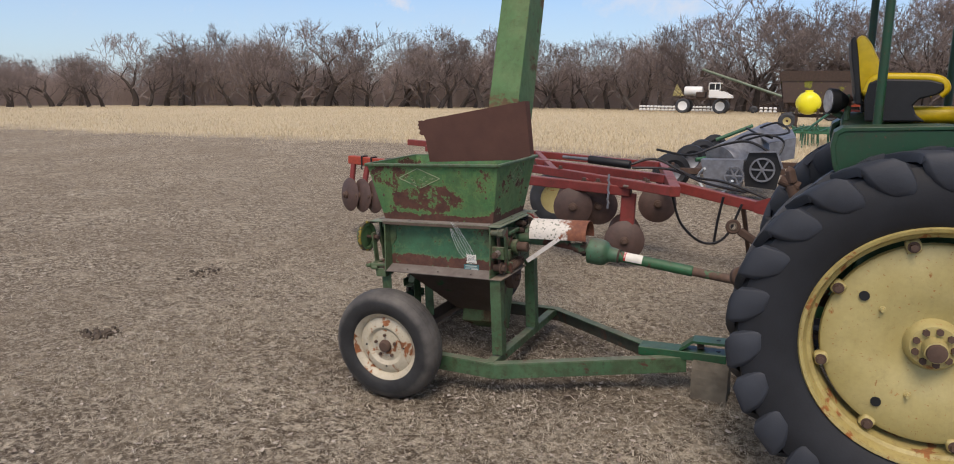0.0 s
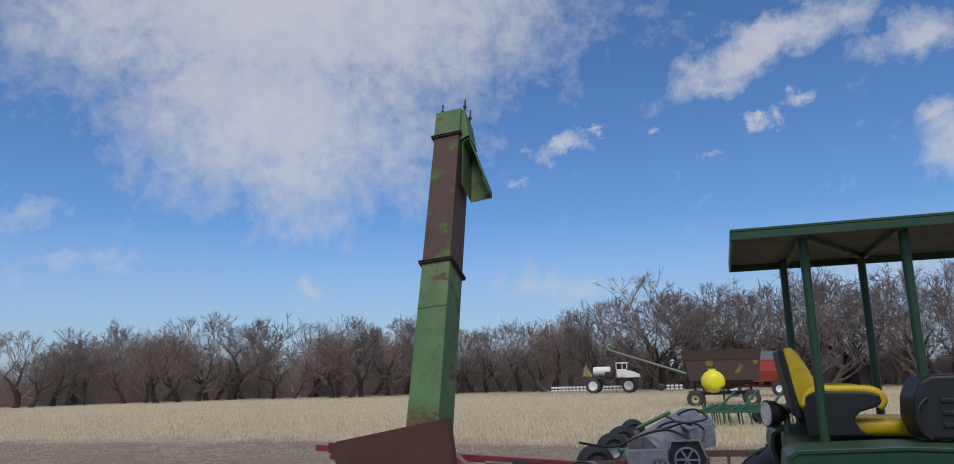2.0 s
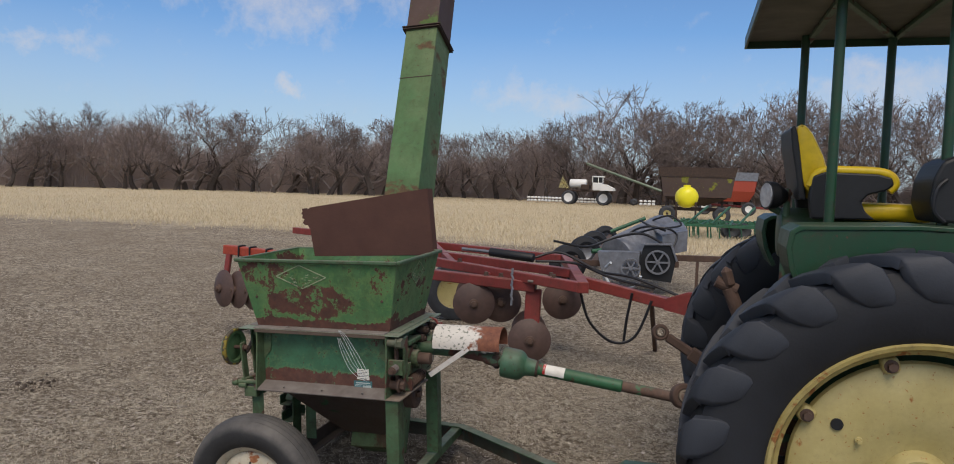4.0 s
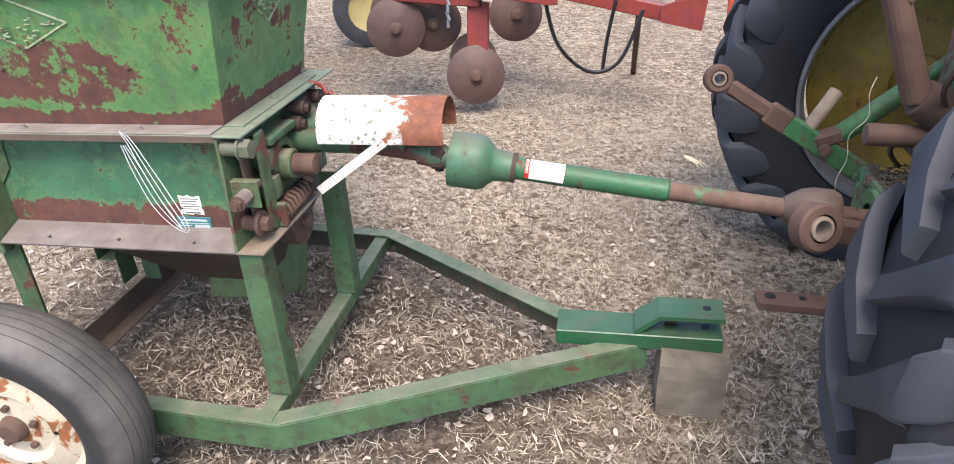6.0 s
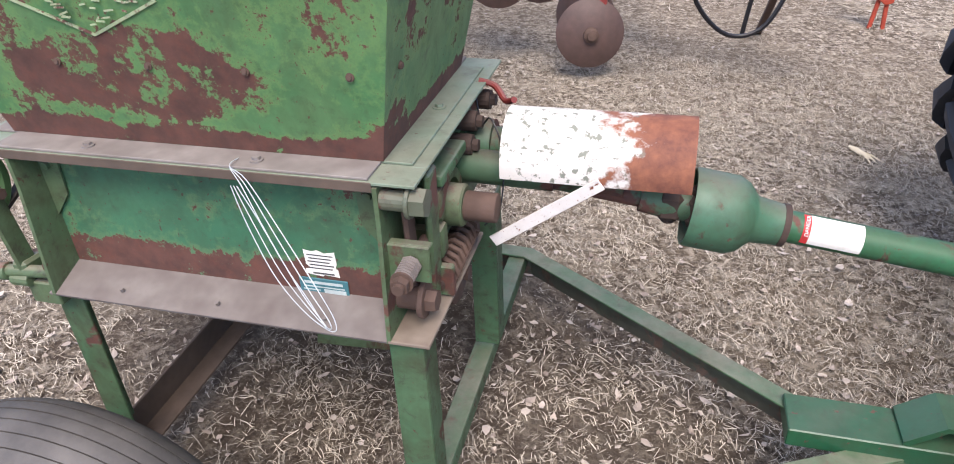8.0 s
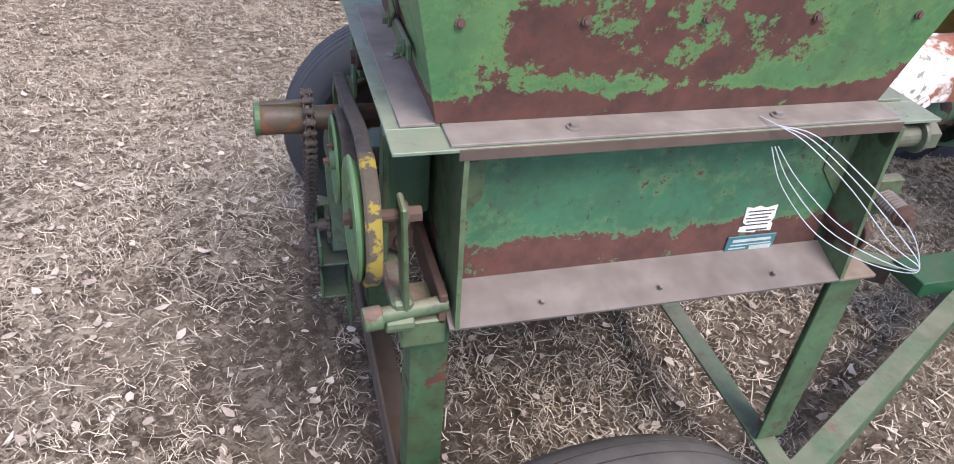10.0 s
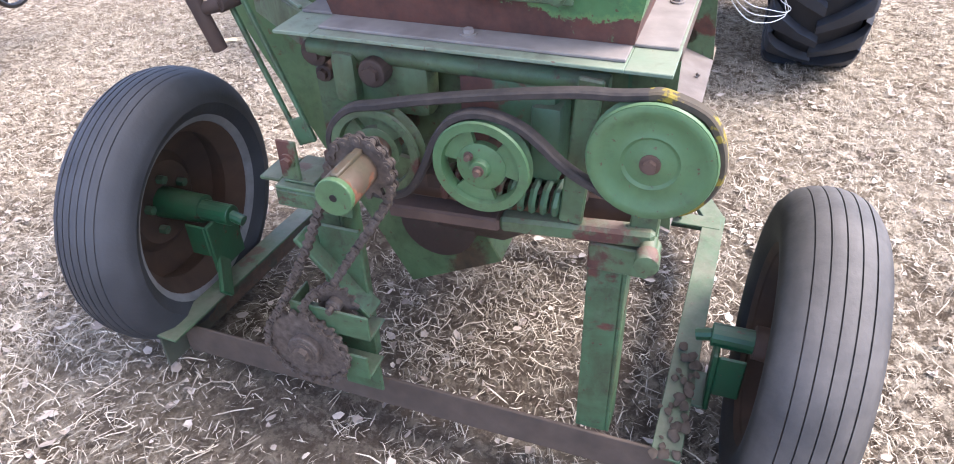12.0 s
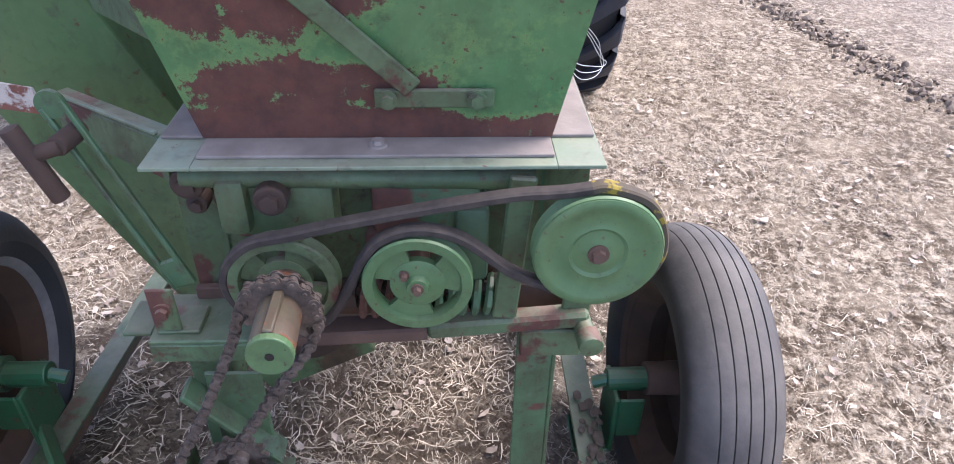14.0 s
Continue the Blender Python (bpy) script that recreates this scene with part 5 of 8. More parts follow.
# drawbar
bm = B()
box(bm, (1.80, TY - 0.04, 0.405), (2.02, TY + 0.035, 0.437), 0.006)
bar(bm, (2.0, TY - 0.003, 0.421), (2.10, TY - 0.003, 0.475), 0.075, 0.032, 0.005)
box(bm, (2.085, TY - 0.04, 0.46), (2.75, TY + 0.035, 0.492), 0.006)
part("drawbar", bm, M_rust, tractor, "rusty stepped drawbar")
for x, rr in ((1.84, 0.016), (1.93, 0.011)):
    part("pin_hole", rod(B(), (x, TY, 0.4365), (x, TY, 0.4385), rr, 18), M_black, tractor, "dark drawbar hole")
# lower links and lift arms
for y, yr, ax, az, axis in ((0.02, 0.20, 1.806, 0.855, Vector((0.42, -1, 0.30))), (0.86, 0.70, 1.664, 0.970, Vector((0.18, -1, 0.22)))):
    near = y < TY
    axis.normalize()
    a, c = Vector((ax, y, az)), Vector((HX - 0.22, yr, 0.70)) if near else Vector((2.30, 0.80, 0.60))
    d = (c - a).normalized()
    bm = B()
    bar(bm, a + d * (0.20 if near else 0.24), c, 0.040, 0.066, 0.006)
    link = part("lower_link", bm, M_rust if near else M_cgreen2, tractor, "rusty lower link" if near else "green lower link worn to rust")
    bm = B()
    bar(bm, a + d * 0.042, a + d * 0.25, 0.030, 0.062 if near else 0.052, 0.010)
    bar(bm, a + d * 0.19, a + d * 0.27, 0.046, 0.074, 0.008)
    part("link_end", bm, M_rust, link, "bare rusty end of the link")
    q = axis.to_track_quat("X", "Z").to_matrix().to_4x4()
    q.translation = a
    re, w = (0.056, 0.026) if near else (0.046, 0.018)
    part("link_eye", spin(B(), [(-w, re * 0.60), (-w, re - 0.006), (-w + 0.006, re), (w - 0.006, re), (w, re - 0.006), (w, re * 0.60)], q, 32), M_rust, link, "rusty link eye", smooth=True)
    part("link_ball", spin(B(), [(-w * 1.05, re * 0.36), (-w * 1.0, re * 0.50), (0, re * 0.61), (w * 1.0, re * 0.50), (w * 1.05, re * 0.36)], q, 28), M_sole, link, "dusty swivel ball with a hole", smooth=True)
    bm = B()
    up = Vector((HX - 0.18, yr - 0.12, 1.28)) if near else Vector((2.40, 0.84, 1.13))
    mid = a + d * 0.40
    rod(bm, mid, up, 0.022, 12)
    rod(bm, mid + (up - mid) * 0.12, mid + (up - mid) * 0.62, 0.031, 16, None, 0.004)
    part("lift_link", bm, M_cgreen2, tractor, "green and rusty lift link", smooth=True)
    bm = B()
    bar(bm, mid - d * 0.03, mid + (up - mid) * 0.14, 0.060, 0.048, 0.010)
    rod(bm, mid - Vector((0, 0.045, 0)), mid + Vector((0, 0.045, 0)), 0.019, 14, None, 0.003)
    part("link_fork", bm, M_rust, tractor, "rusty fork and bright pin")
    if not near:
        pin = a + d * 0.33
        part("link_peg", rod(B(), pin, pin + Vector((0.085, 0.05, 0.135)), 0.022, 16, None, 0.004), M_sole, tractor, "dusty upright peg on the link", smooth=True)
    bm = B()
    bar(bm, up, Vector((HX - 0.05, yr - 0.1, 1.30 if near else 1.22)), 0.03, 0.07, 0.01)
    part("lift_arm", bm, M_tractor, tractor)
# top link bracket standing behind the seat
bm = B()
rod(bm, (1.99, 0.43, 1.30), (2.10, 0.43, 1.04), 0.032, 18, 0.036, 0.006)
rod(bm, (1.93, 0.43, 1.33), (2.03, 0.43, 1.29), 0.030, 14, None, 0.004)
bar(bm, (1.97, 0.43, 1.40), (2.00, 0.43, 1.30), 0.05, 0.09, 0.02, up=(0, 1, 0))
part("top_link_bracket", bm, M_rust, tractor, "rusty top link bracket")
bm = B()
rod(bm, (2.10, 0.43, 1.05), (2.24, 0.43, 0.98), 0.05, 18, 0.07, 0.006)
part("link_socket", bm, M_rust_dark, tractor, "greasy link socket", smooth=True)
part("draft_pin", rod(B(), (1.995, 0.43, 0.945), (2.16, 0.43, 0.945), 0.030, 16, None, 0.008), M_rust, tractor, "worn round pin", smooth=True)
bm = B()
box(bm, (2.055, 0.27, 0.60), (2.085, 0.60, 0.80), 0.012, None, 2)
box(bm, (2.085, 0.30, 0.60), (2.32, 0.57, 0.79), 0.02, None, 2)
part("shaft_housing", bm, M_cgreen2, tractor, "green housing round the stub shaft", smooth=True)
for y, z in ((0.29, 0.63), (0.29, 0.77), (0.58, 0.63), (0.58, 0.77), (0.50, 0.78)):
    part("housing_bolt", bolt(B(), (2.054, y, z), (-1, 0, 0), 0.010), M_dirty, tractor)
part("flange_ring", spin(B(), [(-0.012, 0.05), (-0.012, 0.085), (0.0, 0.09), (0.0, 0.05)], Matrix.Translation((2.054, 0.405, 0.706)), 30), M_cgreen2, tractor, "green seal ring", smooth=True)
bm = B()
r = random.Random(8)
for _ in range(620):
    p = Vector((r.uniform(2.07, 2.30), r.uniform(0.31, 0.56), 0.797 + r.random() ** 2 * 0.030))
    a = r.uniform(0, 6.3)
    d = Vector((math.cos(a), math.sin(a), r.uniform(-0.4, 0.4))) * r.uniform(0.003, 0.012)
    bar(bm, p - d, p + d, 0.0045, 0.003, 0.0)
tagged(part("chaff", bm, M_loam, tractor), "chaff and dirt lying on the housing", kind="stuff")
part("baler_wire", hose(B(), ((1.99, 0.42, 1.10), (1.975, 0.40, 1.06), (1.985, 0.40, 1.0), (1.95, 0.40, 0.95), (1.96, 0.41, 0.88), (1.945, 0.41, 0.82), (1.955, 0.41, 0.76)), 0.0011, 5, 4), M_flange_wire, tractor, "stray dull wire", smooth=True)
bm = B()
rod(bm, (HX - 0.30, TY - 0.13, 1.10), (HX - 0.24, TY - 0.10, 1.52), 0.045, 16, 0.06)
part("hydraulic_ram", bm, M_rust, tractor, "rusty hydraulic ram")
bm = B()
hose(bm, [(2.34, 0.30, 1.02), (2.25, 0.22, 0.95), (2.28, 0.25, 0.82), (2.33, 0.33, 0.74)], 0.006)
part("hydraulic_hose", bm, M_hose, tractor)

# fenders: flat top, curled rear
for y0, y1 in ((-0.30, 0.02), (0.790, 1.240)):
    outer = [(2.215, 1.380), (2.170, 1.480), (2.155, 1.560), (2.165, 1.625), (2.200, 1.648), (2.600, 1.665), (3.000, 1.655), (3.220, 1.585), (3.300, 1.460)]
    inner = [(3.270, 1.470), (3.190, 1.568), (2.990, 1.638), (2.600, 1.648), (2.210, 1.630), (2.185, 1.615), (2.175, 1.560), (2.190, 1.485), (2.235, 1.390)]
    bm = B()
    slab(bm, outer + inner, y0, y1, 0.003)
    fender = part("fender", bm, M_tractor, tractor, "glossy green fender")
    bm = B()
    slab(bm, [(2.220, 1.390), (2.182, 1.480), (2.170, 1.560), (2.180, 1.610), (2.210, 1.630), (2.600, 1.645), (2.990, 1.635), (3.190, 1.565), (3.260, 1.480), (3.050, 1.520), (2.850, 1.560), (2.620, 1.570), (2.420, 1.520)],
         y0 + 0.006 if y0 < TY else y1 - 0.014, y0 + 0.014 if y0 < TY else y1 - 0.006, 0.0)
    part("fender_skirt", bm, M_tractor, fender)
# seat
bm = B()
sh = [(2.27, 1.800), (2.25, 1.860), (2.235, 1.960), (2.222, 2.040), (2.235, 2.072), (2.265, 2.075), (2.30, 2.030), (2.345, 1.940), (2.37, 1.860), (2.37, 1.760), (2.31, 1.740)]
slab(bm, sh, TY - 0.20, TY + 0.20, 0.02)
seat = part("seat", bm, M_seat_y, tractor, "yellow and black padded seat", smooth=True)
bm = B()
bk = [(2.255, 1.740), (2.235, 1.860), (2.215, 1.960), (2.203, 2.055), (2.22, 2.072), (2.232, 2.040), (2.247, 1.960), (2.262, 1.860), (2.285, 1.740)]
slab(bm, bk, TY - 0.205, TY + 0.205, 0.008)
part("seat_shell", bm, M_black, seat, "black shell of the seat back")
for y in (TY - 0.26, TY + 0.20):
    bm = B()
    arm = [(2.30, 1.660), (2.285, 1.760), (2.30, 1.845), (2.35, 1.865), (2.60, 1.860), (2.665, 1.845), (2.675, 1.815), (2.64, 1.790), (2.56, 1.770), (2.53, 1.740), (2.55, 1.700), (2.60, 1.665)]
    arm = [(2.30 + (x - 2.30) * 0.84, z) for x, z in arm]
    slab(bm, arm, y, y + 0.06, 0.008)
    part("armrest", bm, M_black, seat, "black seat side")
    bm = B()
    hose(bm, [(2.295, y + 0.03, 1.800), (2.33, y + 0.03, 1.865), (2.45, y + 0.03, 1.872), (2.56, y + 0.03, 1.868), (2.605, y + 0.03, 1.852), (2.622, y + 0.03, 1.820), (2.60, y + 0.03, 1.790)], 0.021, 10)
    part("arm_pad", bm, M_seat_y, seat, "yellow arm pad", smooth=True)
bm = B()
box(bm, (2.36, TY - 0.2, 1.66), (2.80, TY + 0.2, 1.735), 0.03, None, 3)
part("seat_cushion", bm, M_seat_y, seat, "yellow cushion", smooth=True)
# canopy on four posts
CZ = 2.588
for x, y in ((2.345, 0.0), (2.755, 0.0), (2.32, 0.84), (2.72, 0.84)):
    bm = B()
    rod(bm, (x, y, 1.50), (x, y, CZ - 0.009), 0.0205, 14)
    part("canopy_post", bm, M_tractor, tractor, "green canopy post", smooth=True)
bm = B()
box(bm, (2.03, -0.14, CZ), (3.50, 0.98, CZ + 0.014), 0.003)
box(bm, (2.03, -0.14, CZ - 0.037), (3.50, -0.13, CZ - 0.0005), 0.002)
box(bm, (2.03, 0.97, CZ - 0.045), (3.50, 0.98, CZ - 0.0005), 0.002)
box(bm, (2.03, -0.129, CZ - 0.045), (2.04, 0.969, CZ - 0.0005), 0.002)
canopy = part("canopy", bm, M_tractor, tractor, "flat green sheet canopy with chipped edge")
part("canopy_lining", box(B(), (2.045, -0.125, CZ - 0.008), (3.49, 0.965, CZ - 0.0005), 0.001), M_canopy, canopy, "dull grey underside")
for a, c in (((2.34, 0.0), (2.72, 0.84)), ((2.345, -0.12), (2.345, 0.95)), ((2.74, -0.12), (2.74, 0.95))):
    part("canopy_brace", bar(B(), (*a, CZ - 0.021), (*c, CZ - 0.021), 0.028, 0.022, 0.002), M_dirty, canopy)
# control box, rear lamp, lever
bm = B()
tmp = [(2.665, 1.672), (2.640, 1.75), (2.648, 1.84), (2.675, 1.905), (2.72, 1.93), (2.95, 1.935), (3.02, 1.90), (3.02, 1.672)]
slab(bm, [(x + 0.04, z) for x, z in tmp], -0.10, 0.18, 0.012)
cbox = part("control_box", bm, M_black, tractor, "black plastic control box")
for z in (1.72, 1.77, 1.82):
    part("box_rib", box(B(), (2.78, -0.108, z), (3.04, -0.1005, z + 0.018), 0.003), M_black, cbox)
part("grab_loop", hose(B(), ((2.73, -0.105, 1.84), (2.695, -0.115, 1.80), (2.69, -0.115, 1.72), (2.73, -0.11, 1.675)), 0.009, 8), M_hose, cbox, "thin black loop", smooth=True)
LC = Vector((2.16, 0.37, 1.755))
LD = Vector((-0.93, -0.36, 0.0)).normalized()
bm = B()
rod(bm, LC - LD * 0.012, LC + LD * 0.03, 0.062, 24, 0.066)
rod(bm, LC - LD * 0.06, LC - LD * 0.012, 0.030, 24, 0.062)
lamp = part("rear_lamp", bm, M_black, tractor, "round black rear lamp", smooth=True)
bm = B()
rod(bm, LC + LD * 0.029, LC + LD * 0.034, 0.057, 24)
part("lamp_lens", bm, M_glass, lamp, "clear ribbed lens")
bm = B()
rod(bm, LC - LD * 0.07 + Vector((0, 0, 0.02)), LC - LD * 0.07 + Vector((0, 0, -0.52)), 0.016, 10)
rod(bm, LC - LD * 0.05, LC - LD * 0.08 + Vector((0, 0, 0.02)), 0.022, 10)
part("lamp_stalk", bm, M_dirty, lamp)
bm = B()
rod(bm, (2.16, 0.45, 1.70), (2.36, 0.44, 1.60), 0.018, 10)
part("lever_tube", bm, M_dirty, tractor)
bm = B()
rod(bm, (HX - 0.42, TY + 0.05, 1.58), (HX + 0.3, TY + 0.05, 1.58), 0.12, 24, None, 0.02)
part("fuel_tank", bm, M_tractor, tractor, "green rounded tank", smooth=True)
# hood ahead of the driver, hidden by the picture's side but closing the form
bm = B()
box(bm, (HX + 0.9, TY - 0.30, 1.0), (HX + 2.6, TY + 0.30, 1.62), 0.08, None, 3)
part("hood", bm, M_tractor, tractor, smooth=True)
for y in (TY - 0.7, TY + 0.5):
    bm = B()
    rod(bm, (HX + 2.3, y, 0.36), (HX + 2.3, y + 0.2, 0.36), 0.36, 28, None, 0.05)
    part("front_tyre", bm, M_tyre_big, tractor, smooth=True)
bm = B()
rod(bm, (HX + 2.3, TY - 0.52, 0.36), (HX + 2.3, TY + 0.52, 0.36), 0.05, 12)
bar(bm, (HX + 2.3, TY, 0.40), (HX + 2.3, TY, 1.02), 0.2, 0.2, 0.02)
part("front_axle", bm, M_tractor, tractor)

# ---------------------------------------------------------------- drive shaft between tractor and mill
shaft = thing("drive_shaft", "green telescoping drive shaft with bell guards and a white label", "drive shaft")
PA, PB = Vector((0.50, 0.340, 0.884)), Vector((2.09, 0.402, 0.706))
PD = (PB - PA).normalized()


def pto(s):
    return PA + PD * s


PM = PD.to_track_quat("X", "Z").to_matrix().to_4x4()


def pto_spin(name, s, prof, mat, label="", seg=32):
    m = PM.copy()
    m.translation = pto(s)
    return part(name, spin(B(), prof, m, seg), mat, shaft, label, smooth=True)


M_worn_tube = paint("worn_tube", (0.035, 0.12, 0.052), (0.055, 0.15, 0.07), rust=0.42, scale=9, rust_col=(0.080, 0.055, 0.045), dust=0.5, dust_col=(0.14, 0.115, 0.09))
M_bell = paint("bell_green", (0.040, 0.125, 0.070), (0.060, 0.155, 0.090), rust=0.62, scale=7, grime=0.7, dust=0.85, dust_col=(0.15, 0.13, 0.10))
M_tube = paint("tube_green", (0.018, 0.115, 0.048), (0.032, 0.135, 0.060), rust=0.62, scale=9, grime=0.5, dust=0.3, dust_col=(0.10, 0.09, 0.075))
pto_spin("inner_shaft", 0.0, [(0, 0), (0, 0.022), (0.36, 0.022), (0.36, 0)], M_dirty)
pto_spin("coupling", 0.30, [(0, 0), (0, 0.030), (0.05, 0.034), (0.11, 0.030), (0.11, 0)], M_dirty)
bm = B()
for s, w in ((0.36, 0.05), (0.41, 0.038)):
    p = pto(s)
    bar(bm, p - Vector((0, 0.032, 0)), p + Vector((0, 0.032, 0)), w, 0.06, 0.01)
    rod(bm, p - Vector((0, 0, 0.042)), p + Vector((0, 0, 0.042)), 0.014, 12)
part("universal_joint", bm, M_rust_dark, shaft, "greasy universal joint")
pto_spin("bell_guard", 0.395, [(0.0, 0.073), (0.0, 0.078), (0.010, 0.080), (0.085, 0.079), (0.105, 0.070), (0.118, 0.056), (0.128, 0.047), (0.175, 0.042), (0.190, 0.041), (0.190, 0.033), (0.14, 0.036), (0.112, 0.052), (0.095, 0.068), (0.07, 0.073)], M_bell, "dented green bell guard")
pto_spin("collar_ring", 0.572, [(0, 0.030), (0, 0.043), (0.012, 0.043), (0.012, 0.030)], M_rust_dark, "dark ring behind the bell")
pto_spin("outer_tube", 0.57, [(0, 0), (0, 0.032), (0.44, 0.032), (0.445, 0.028), (0.445, 0)], M_tube, "green outer tube")
pto_spin("inner_tube", 1.005, [(0, 0), (0, 0.0265), (0.36, 0.0265), (0.36, 0)], M_worn_tube, "green tube worn to brown in places")
pto_spin("bell_guard", 1.325, [(0.0, 0.030), (0.02, 0.044), (0.045, 0.060), (0.075, 0.068), (0.125, 0.070), (0.140, 0.064), (0.135, 0.058), (0.115, 0.063), (0.06, 0.056), (0.03, 0.042), (0.0, 0.026)], M_funnel, "brown and green bell guard")
bm = B()
p = pto(1.49)
bar(bm, pto(1.43), pto(1.53), 0.055, 0.05, 0.01)
rod(bm, p - Vector((0, 0.036, 0)), p + Vector((0, 0.036, 0)), 0.015, 12)
rod(bm, pto(1.52), pto(1.60), 0.030, 16)
part("universal_joint", bm, M_rust, shaft, "rusty universal joint")


def tube_label(name, s0, s1, a0, a1, mat, label):
    """A thin sticker bent round part of the tube."""
    bm = B()
    grid = []
    for r in (0.0322, 0.0330):
        for s in (s0, s1):
            grid.append([bm.verts.new(PM.to_3x3() @ Vector((0, r * math.cos(a), r * math.sin(a))) + pto(s)) for a in np.linspace(a0, a1, 11)])
    lo0, lo1, hi0, hi1 = grid
    for k in range(10):
        bm.faces.new((hi0[k], hi1[k], hi1[k + 1], hi0[k + 1]))
        bm.faces.new((lo0[k], hi0[k], hi0[k + 1], lo0[k + 1]))
        bm.faces.new((lo1[k], lo1[k + 1], hi1[k + 1], hi1[k]))
    for k in (0, 10):
        bm.faces.new((lo0[k], lo1[k], hi1[k], hi0[k]))
    bmesh.ops.recalc_face_normals(bm, faces=bm.faces)
    part(name, bm, mat, shaft, label, smooth=True)


tube_label("label_sticker", 0.6235, 0.722, radians(92), radians(205), M_paper, "white label stuck on the tube")
tube_label("label_stripe", 0.610, 0.623, radians(92), radians(205), M_redink, "red edge of the label")

# ---------------------------------------------------------------- concrete block under the hitch
bm = B()
tmp = B()
bmesh.ops.create_cube(tmp, size=1, matrix=Matrix.Translation((1.645, 0.455, 0.112)) @ Matrix.Diagonal((0.205, 0.19, 0.236, 1)))
bmesh.ops.subdivide_edges(tmp, edges=tmp.edges[:], cuts=9, use_grid_fill=True)
for v in tmp.verts:
    n = noise.noise(v.co * 17) * 0.006 + noise.noise(v.co * 60) * 0.003
    v.co.x += n
    v.co.y += noise.noise(v.co * 19 + Vector((5, 0, 0))) * 0.006
    if v.co.y < 0.40 and v.co.z > 0.17:
        v.co.y += 0.020 * (v.co.z - 0.17) / 0.06 * (0.6 + noise.noise(v.co * 25))
merge(bm, tmp)
block = part("support_block", bm, M_concrete, None, "chipped concrete block under the hitch tongue", smooth=False)
tagged(block, "chipped earth-stained concrete block standing under the hitch", "block")

# ---------------------------------------------------------------- red toolbar implement with hilling discs
tool = thing("disc_toolbar", "red steel toolbar implement with rusty discs and hydraulic hoses", "farm implement")


def plough_disc(c, n, r=0.205):
    n = Vector(n).normalized()
    m = n.to_track_quat("X", "Z").to_matrix().to_4x4()
    m.translation = c
    d = part("disc", spin(B(), [(0.030, 0.0), (0.028, 0.05), (0.018, 0.11), (0.0, r * 0.8), (-0.022, r), (-0.026, r), (-0.006, r * 0.8), (0.012, 0.11), (0.022, 0.05), (0.024, 0.0)], m, 40), M_disc, tool, "rusty dished disc", smooth=True)
    part("disc_hub", spin(B(), [(-0.09, 0.0), (-0.09, 0.04), (-0.02, 0.05), (0.05, 0.045), (0.06, 0.028), (0.075, 0.026), (0.078, 0.0)], m, 20), M_rust, d, "disc hub", smooth=True)
    return d


C1, C2 = Vector((0.40, 3.46, 0.80)), Vector((-3.15, 3.60, 0.95))
bm = B()
CO = C2 + (C1 - C2) * 0.26
bar(bm, C1, CO, 0.10, 0.10, 0.008)
part("front_tube", bm, M_red, tool, "square red tube")
part("end_tube", bar(B(), CO + (C2 - CO).normalized() * 0.001, C2, 0.10, 0.10, 0.008), M_orange, tool, "square tube in fresher orange paint")
part("tube_mouth", bar(B(), C2 + Vector((-0.002, 0, 0)), C2 + Vector((0.012, 0, 0)), 0.078, 0.078, 0.0), M_black, tool, "dark open tube end")
for u in (0.06, 0.10, 0.16, 0.20):
    p = C2 + (C1 - C2) * u
    bm = B()
    hose(bm, [p + Vector((0, -0.058, -0.10)), p + Vector((0, -0.058, 0.04)), p + Vector((0, -0.052, 0.056)), p + Vector((0, 0.052, 0.056)), p + Vector((0, 0.058, 0.04)), p + Vector((0, 0.058, -0.10))], 0.010, 8, 4)
    part("u_bolt", bm, M_black, tool, "dark U-bolt round the tube", smooth=True)
for p in ((0.10, 3.28, 0.90), (-0.05, 3.30, 0.90), (0.55, 3.42, 0.92), (-0.5, 3.86, 0.95), (-0.9, 4.1, 0.96), (0.60, 3.30, 0.92), (0.62, 4.4, 0.97), (0.58, 4.7, 0.97)):
    part("clamp_bolt", bolt(B(), p, (0, 0, 1), 0.022, 0.03), M_rust, tool, "rusty clamp bolt")
part("jack_bracket", box(B(), (0.34, 3.35, 0.852), (0.46, 3.50, 0.875), 0.006), M_strip, tool, "worn pale clamp plate")
bm = B()
bar(bm, C1 + Vector((0.002, 0, 0)), C1 + Vector((-0.012, 0, 0)), 0.078, 0.078, 0.0)
part("tube_mouth", bm, M_black, tool, "dark open tube end")
F_R, F_L = Vector((0.87, 3.15, 0.87)), Vector((-2.60, 5.0, 0.95))
G_R, G_L = Vector((0.36, 5.1, 0.92)), Vector((-3.9, 6.3, 0.98))
for nm, a, c, w, h in (("front_beam", F_R, F_L, 0.09, 0.09), ("middle_beam", F_R + (G_R - F_R) * 0.42, F_L + (G_L - F_L) * 0.42, 0.09, 0.09),
                       ("back_beam", G_R, G_L, 0.09, 0.09), ("end_beam", F_R + Vector((0.03, -0.03, 0)), G_R + Vector((0.03, 0.03, 0)), 0.10, 0.10),
                       ("cross_beam", F_R + (F_L - F_R) * 0.42, G_R + (G_L - G_R) * 0.42, 0.07, 0.08)):
    part(nm, bar(B(), a, c, w, h, 0.006), M_red, tool)
